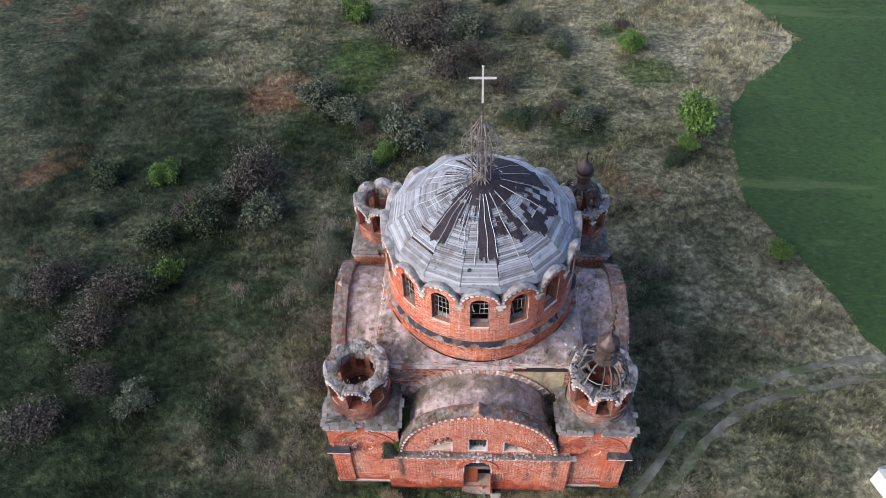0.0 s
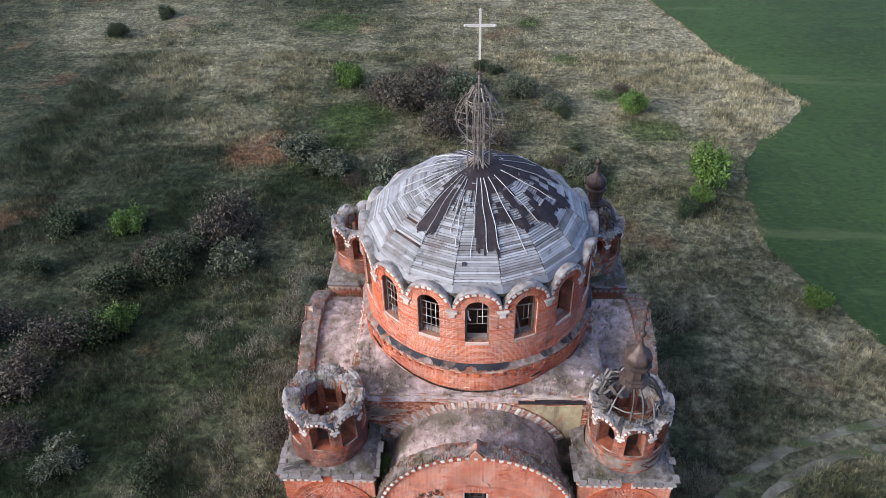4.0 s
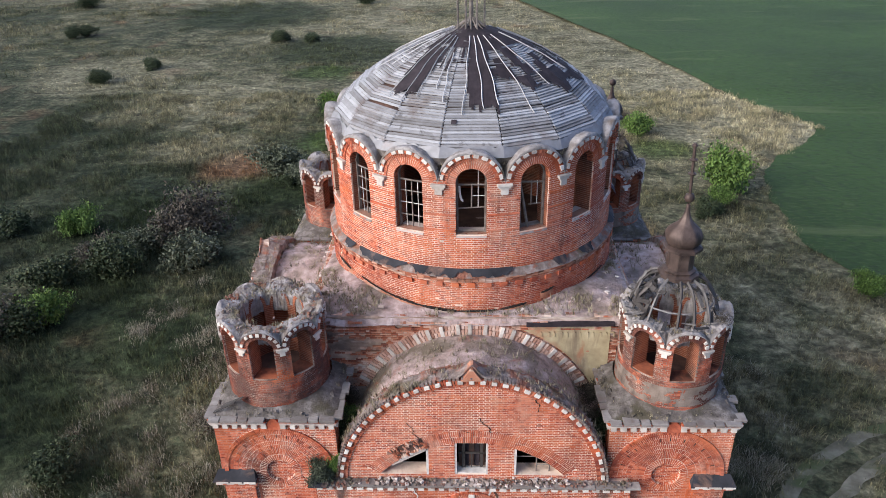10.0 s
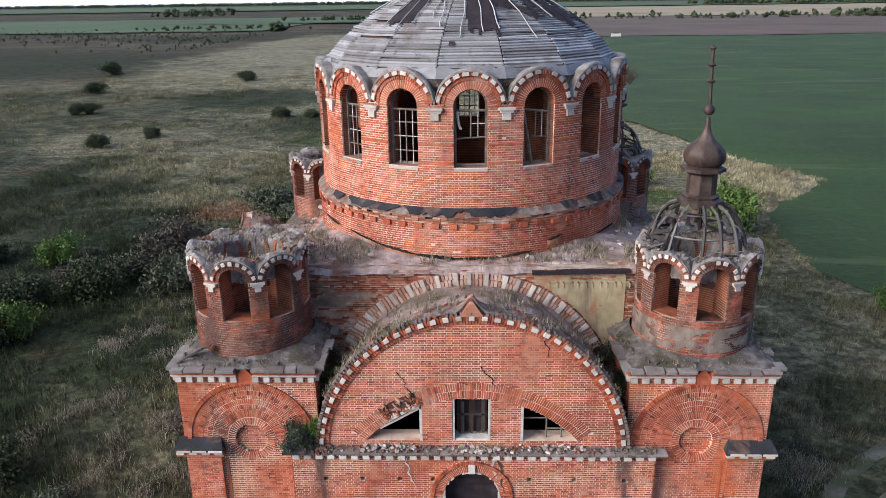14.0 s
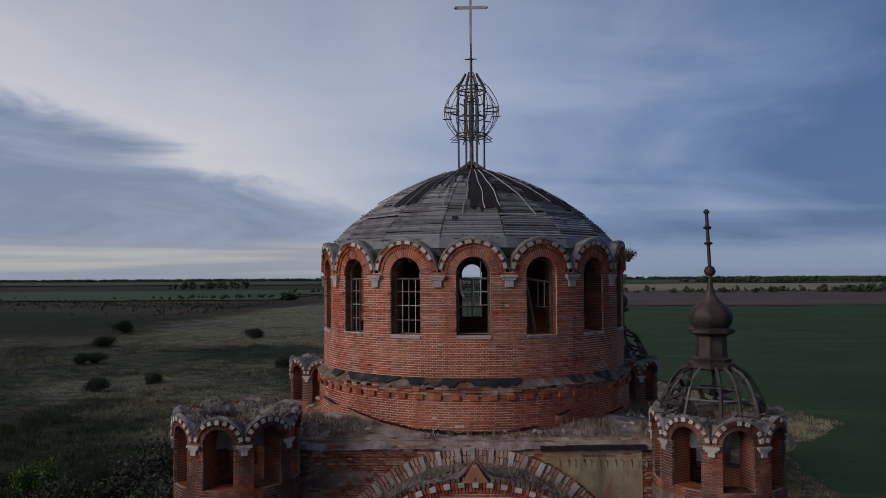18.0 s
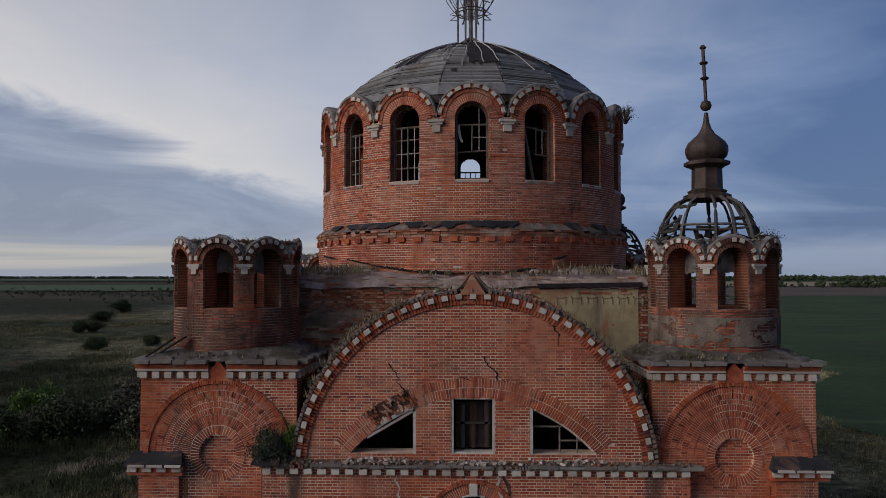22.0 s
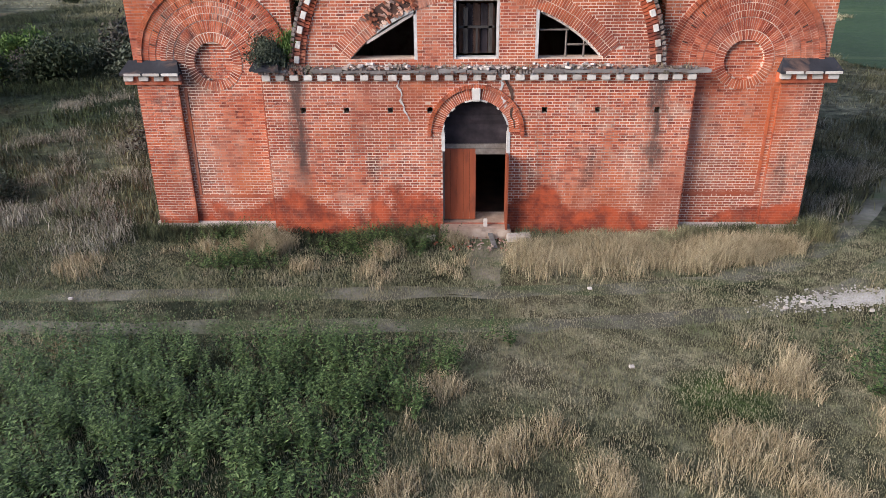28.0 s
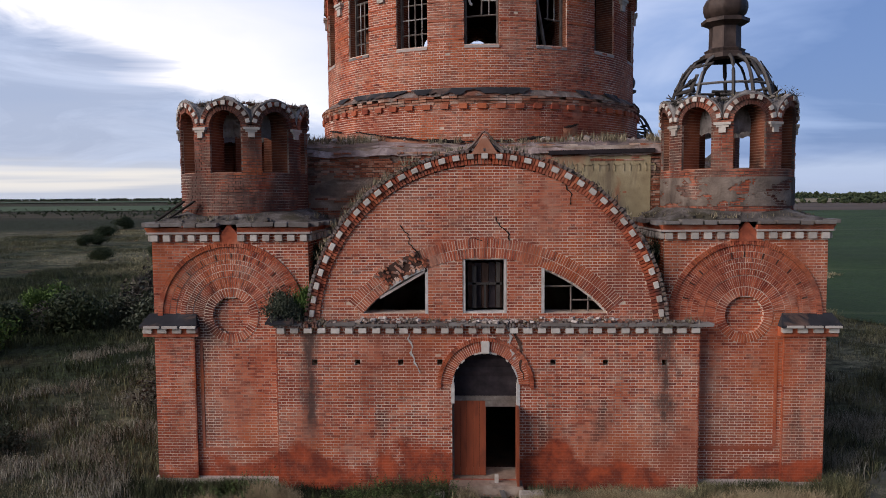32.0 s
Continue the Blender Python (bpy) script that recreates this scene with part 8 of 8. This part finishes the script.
def roof_tufts(name, label, spots, seed):
    rnd = random.Random(seed)
    sh = Shape()
    for x, y, z, h in spots:
        for _ in range(7):
            a, w = rnd.uniform(0, math.tau), rnd.uniform(0.008, 0.018)
            bx, by = x + rnd.gauss(0, 0.05), y + rnd.gauss(0, 0.05)
            lx, ly, hh = rnd.gauss(0, 0.35) * h, rnd.gauss(0, 0.35) * h, h * rnd.uniform(0.6, 1.2)
            k = len(sh.v)
            sh.v += [(bx - w * math.cos(a), by - w * math.sin(a), z - 0.03), (bx + w * math.cos(a), by + w * math.sin(a), z - 0.03), (bx + lx, by + ly, z + hh)]
            sh.f.append((k, k + 1, k + 2))
    return tagged(part(name, sh, M_TUFT, None), label, "grass", kind="stuff")


spots = []
while len(spots) < 900:
    u, v = RND.uniform(-6, 6), RND.uniform(-6, 6)
    if math.hypot(u, v) > 5.85 and NZ(u, v, 1.0, 0.5) > -0.1:
        spots.append((X0 + u, YC + v, 9.3 + 0.2 * min(1, (6.1 - max(abs(u), abs(v)))), RND.uniform(0.06, 0.26)))
for k in range(4):
    for _ in range(330):
        a, d = radians(RND.uniform(-70, 70)), RND.uniform(-3.0, 0.1)
        r = 4.80 if d > -0.75 else 4.42
        p = flat(k, 9.0)(r * math.sin(a), d, AZ + r * math.cos(a))
        spots.append((*p, RND.uniform(0.05, 0.22)))
for sx in (-1, 1):
    for sy in (-1, 1):
        for _ in range(170):
            a, r = RND.uniform(0, math.tau), RND.uniform(1.0, 1.75)
            spots.append((X0 + sx * TU + r * math.sin(a), YC + sy * TU - r * math.cos(a), 10.0 + 0.15 * r, RND.uniform(0.04, 0.18)))
        for _ in range(90):
            a, r = RND.uniform(0, math.tau), RND.uniform(1.9, 2.3)
            spots.append((X0 + sx * PU + r * math.sin(a), YC + sy * PU - r * math.cos(a), 7.15, RND.uniform(0.05, 0.2)))
for i in range(480):
    a = RND.uniform(0, math.tau)
    spots.append((X0 + 5.35 * math.sin(a), YC - 5.35 * math.cos(a), 14.55 + 0.4 * RND.random(), RND.uniform(0.05, 0.28)))
for sx in (-1, 1):
    rb = Shape()
    for _ in range(230):
        a, r, w = RND.uniform(0, math.tau), RND.uniform(1.8, 2.5), RND.uniform(0.02, 0.09)
        u, v = r * math.sin(a), r * math.cos(a)
        if max(abs(u), abs(v)) > 2.1:
            continue
        rb.box(-w, w, -w * 0.7, w * 0.7, -w * 0.5, w * 0.5, Matrix.Translation((X0 + sx * PU + u, YC - PU - v, 7.06 + 0.10 * (2.4 - math.hypot(u, v)) + 0.05 + w * 0.3)) @ pose(0, 0, 0, RND.uniform(-35, 35), RND.uniform(-35, 35), RND.uniform(0, 180)))
    tagged(part("rubble", rb, M_PIERROOF, None), "dark rubble and rotten chips on the pier roof", "rubble", kind="stuff")
    rb = Shape()
    for _ in range(260):
        a, r, w = RND.uniform(0, math.tau), TR - abs(RND.gauss(0.12, 0.2)), RND.uniform(0.02, 0.07)
        rb.box(-w, w, -w * 0.6, w * 0.6, -w * 0.5, w * 0.5, Matrix.Translation((X0 + sx * TU + r * math.sin(a), YC - TU - r * math.cos(a), 10.24)) @ pose(0, 0, 0, RND.uniform(-35, 35), RND.uniform(-35, 35), RND.uniform(0, 180)))
    tagged(part("rubble", rb, M_COPE if sx < 0 else M_CROWN, None), "loose brick and lime rubble on the tower's crown", "rubble", kind="stuff")
rb = Shape()
for _ in range(330):
    u, w = RND.uniform(-5.5, 5.5), RND.uniform(0.015, 0.065)
    d = RND.uniform(-0.18, 0.13)
    rb.box(-w, w, -w * 0.7, w * 0.7, -w * 0.5, w * 0.5, Matrix.Translation(flat(0, 9.2)(u, d, 4.47 + w * 0.4)) @ pose(0, 0, 0, RND.uniform(-30, 30), RND.uniform(-30, 30), RND.uniform(0, 180)))
    if RND.random() < 0.45:
        spots.append((*flat(0, 9.2)(u, RND.uniform(-0.18, 0.05), 4.46), RND.uniform(0.05, 0.2)))
tagged(part("rubble", rb, M_COPE, None), "dark crumbs and rubble along the ledge", "rubble", kind="stuff")
rb = Shape()
for _ in range(420):
    a, w = radians(RND.uniform(-80, 80)), RND.uniform(0.02, 0.075)
    d, r = RND.uniform(-0.6, 0.08), AR + 0.36
    rb.box(-w, w, -w * 0.7, w * 0.7, -w * 0.5, w * 0.5, Matrix.Translation(flat(0, 9.0)(r * math.sin(a), d, AZ + r * math.cos(a))) @ pose(0, 0, 0, RND.uniform(-30, 30), math.degrees(a), RND.uniform(0, 180)))
tagged(part("rubble", rb, M_COPE, None), "broken brick ends lying on the gable's back", "rubble", kind="stuff")
roof_tufts("roof_grass", "dry grass rooted in the ruin's roofs and ledges", spots, 8)
rb = Shape()
for _ in range(420):
    u, v, w = RND.uniform(-6, 6), RND.uniform(-6, 6), RND.uniform(0.03, 0.11)
    if math.hypot(u, v) > 5.95:
        rb.box(-w, w, -w * 0.6, w * 0.6, -w * 0.5, w * 0.5, Matrix.Translation((X0 + u, YC + v, 9.42)) @ pose(0, 0, 0, RND.uniform(-30, 30), RND.uniform(-30, 30), RND.uniform(0, 180)))
tagged(part("rubble", rb, M_STONES, None), "pale brick and lime rubble on the crossing roof", "rubble", kind="stuff")
rb = Shape()
for _ in range(130):
    u, w = RND.gauss(0.1, 0.7), RND.uniform(0.01, 0.042)
    rb.box(-w, w, -w * 0.6, w * 0.6, -w * 0.5, w * 0.5, Matrix.Translation((X0 + u, RND.uniform(-1.3, 0.2), 0.05 + w * 0.4)) @ pose(0, 0, 0, RND.uniform(-30, 30), RND.uniform(-30, 30), RND.uniform(0, 180)))
tagged(part("rubble", rb, M_BRICK_WORN, None), "brick crumbs and stones on the path to the door", "rubble", kind="stuff")
for x, y, w, l in ((-1.25, -0.5, 0.55, "pale flat stone slab in the grass by the door"), (-1.75, -0.42, 0.32, "pale flat stone slab in the grass by the door"), (1.25, -0.5, 0.62, "pale flat stone slab in the grass by the door")):
    ob = piece("stone_slab", B_STONE, None, Vector((x, y, 0.12)), Vector((w, 0.05, 0.02)), Vector((-0.03, 0.3, 0)), Vector((0, 0, 0.16)))
    tagged(ob, l, "stone", "slabs by the door")
ob = piece("stone_post", B_STONE, None, Vector((0.36, -0.12, 0.36)), Vector((0.1, 0, 0)), Vector((0, 0.1, 0)), Vector((0, 0, 0.3)))
tagged(ob, "small white stone standing on the threshold", "stone")
ob = piece("plank", [LOOSE], None, Vector((0.52, -0.55, 0.12)), Vector((0.12, 0.02, 0)), Vector((-0.15, 0.9, 0.12)), Vector((0, -0.01, 0.04)))
tagged(ob, "loose grey plank lying before the entrance", "plank")
for x, y in ((-9.15, -4.05), (2.69, -3.4), (2.97, -6.7), (6.8, -4.3), (7.3, -4.0), (8.6, -4.4)):
    ob = piece("litter", B_STONE, None, Vector((x, y, 0.06)), Vector((0.09, 0.02, 0)), Vector((0, 0.07, 0)), Vector((0, 0, 0.05)))
    tagged(ob, "small white scrap lying in the grass", "litter", "scraps in the grass")

# ---- small hut and shed at the edges of the plot ----
hut = thing("garden_hut", "small weathered wooden hut with half its roof boards gone", "hut", (-22.3, -2.5, 0))
HM = Matrix.Translation((-22.3, -2.5, 0)) @ Matrix.Rotation(radians(18), 4, "Z") @ Matrix.Scale(0.72, 4)
for y0, y1, x0, x1 in ((-0.75, -0.70, -0.85, 0.85), (0.70, 0.75, -0.85, 0.85), (-0.70, 0.70, -0.85, -0.80), (-0.70, 0.70, 0.80, 0.85)):
    part("wall", Shape().box(x0, x1, y0, y1, 0, 1.5, HM), M_OLDWOOD, hut)
part("roof_sheet", Shape().hexa([HM @ Vector(p) for p in ((-1.0, -0.9, 1.45), (0.0, -0.9, 2.05), (0.0, 0.9, 2.05), (-1.0, 0.9, 1.45), (-1.0, -0.9, 1.40), (0.0, -0.9, 2.0), (0.0, 0.9, 2.0), (-1.0, 0.9, 1.40))]), M_SHEET, hut, "pale roof sheet")
for y in (-0.88, -0.3, 0.3, 0.86):
    part("rafter", Shape().hexa([HM @ Vector(p) for p in ((0.0, y - 0.06, 2.0), (1.0, y - 0.06, 1.42), (1.0, y + 0.06, 1.42), (0.0, y + 0.06, 2.0), (0.0, y - 0.06, 1.94), (1.0, y - 0.06, 1.36), (1.0, y + 0.06, 1.36), (0.0, y + 0.06, 1.94))]), M_BATTEN, hut)
part("purlin", Shape().box(0.93, 1.03, -0.95, 0.95, 1.36, 1.44, HM), M_BATTEN, hut)
shed = thing("white_shed", "white painted metal shed at the edge of the crop", "shed", (25.9, 0.7, 0))
SM = Matrix.Translation((25.9, 0.7, 0)) @ Matrix.Rotation(radians(20), 4, "Z")
part("wall", Shape().box(-0.8, 0.8, -0.9, 0.9, 0, 1.5, SM), M_WHITEFRAME, shed)
part("roof", Shape().hexa([SM @ Vector(p) for p in ((-0.9, -1.0, 1.5), (0.9, -1.0, 1.5), (0.9, 1.0, 1.5), (-0.9, 1.0, 1.5), (-0.6, -0.7, 1.75), (0.6, -0.7, 1.75), (0.6, 0.7, 1.75), (-0.6, 0.7, 1.75))]), M_SHEET, shed)
car = thing("distant_car", "tiny white car on the far field edge", "car", (66, 321, 0.1))
part("body", Shape().hexa([(64, 320, 0.0), (68.4, 320, 0.0), (68.2, 320, 1.6), (64.2, 320, 1.6), (64, 321.7, 0.0), (68.4, 321.7, 0.0), (68.2, 321.7, 1.6), (64.2, 321.7, 1.6)]), M_WHITEFRAME, car)
part("cabin", Shape().hexa([(65, 320.1, 1.6), (67.6, 320.1, 1.6), (67, 320.2, 2.1), (65.5, 320.2, 2.1), (65, 321.6, 1.6), (67.6, 321.6, 1.6), (67, 321.5, 2.1), (65.5, 321.5, 2.1)]), M_FLASH, car)

# ---- far hedges and woods ----


def wood(name, label, n, place, size, seed):
    """Far trees: clumps of small leaf clusters, too many to count."""
    rnd = random.Random(seed)
    sh = Shape()
    for _ in range(n):
        x, y = place(rnd)
        h = rnd.uniform(*size)
        w = h * rnd.uniform(0.45, 0.8)
        for _ in range(9):
            a, q = rnd.uniform(0, math.tau), rnd.random()
            c = Vector((x + w * 0.6 * math.cos(a) * q, y + w * 0.6 * math.sin(a) * q, h * rnd.uniform(0.18, 0.8)))
            r = h * rnd.uniform(0.14, 0.3)
            k = len(sh.v)
            for dx, dy, dz in ((1, 0, 0), (0, 1, 0), (-1, 0, 0), (0, -1, 0), (0, 0, 1), (0, 0, -1)):
                sh.v.append((c.x + r * dx * rnd.uniform(0.6, 1.3), c.y + r * dy * rnd.uniform(0.6, 1.3), max(-0.2, c.z + r * dz * rnd.uniform(0.6, 1.3))))
            sh.f += [(k, k + 1, k + 4), (k + 1, k + 2, k + 4), (k + 2, k + 3, k + 4), (k + 3, k, k + 4), (k + 1, k, k + 5), (k + 2, k + 1, k + 5), (k + 3, k + 2, k + 5), (k, k + 3, k + 5)]
    return tagged(part(name, sh, M_LEAF["dark"], None), label, "woods", kind="stuff")


wood("woods_east", "dark wood along the eastern horizon", 520, lambda r: (r.uniform(430, 1600), r.uniform(1350, 1520)), (8, 14), 1)
wood("hedge_east", "scattered trees and hedges beyond the ploughed field", 240, lambda r: (r.gauss(330, 170), r.uniform(560, 640)), (2, 6), 2)
wood("grove_east", "dark grove on the eastern fields", 190, lambda r: (r.uniform(300, 640), r.uniform(560, 660)), (4, 8), 3)
wood("woods_north", "low wooded horizon far behind", 2600, lambda r: (r.uniform(-2600, 2600), r.uniform(2700, 3100)), (8, 13), 4)
wood("hedge_west", "clump of trees on the western horizon", 34, lambda r: (r.gauss(-335, 26), r.uniform(880, 960)), (5, 11), 5)
wood("hedge_middle", "hedge between the far pastures", 120, lambda r: (lambda q: (q, 640 + (q + 100) * 0.28 + r.gauss(0, 5)))(r.gauss(-60, 45)), (2, 5.5), 6)
wood("scrub_valley", "low dark scrub along the western valley", 900, lambda r: (lambda q: (q, 330 - (q + 110) * 0.45 + r.gauss(0, 34)))(-105 - 420 * r.random() ** 1.6), (0.4, 1.5), 8)
wood("hedge_valley", "bushes in the fold behind the rise", 46, lambda r: (r.gauss(-165, 34), r.gauss(470, 14)), (1.2, 3.6), 9)
wood("hedge_lone", "single dark tree behind the rise", 9, lambda r: (r.gauss(-112, 3), r.gauss(432, 3)), (3, 7), 10)
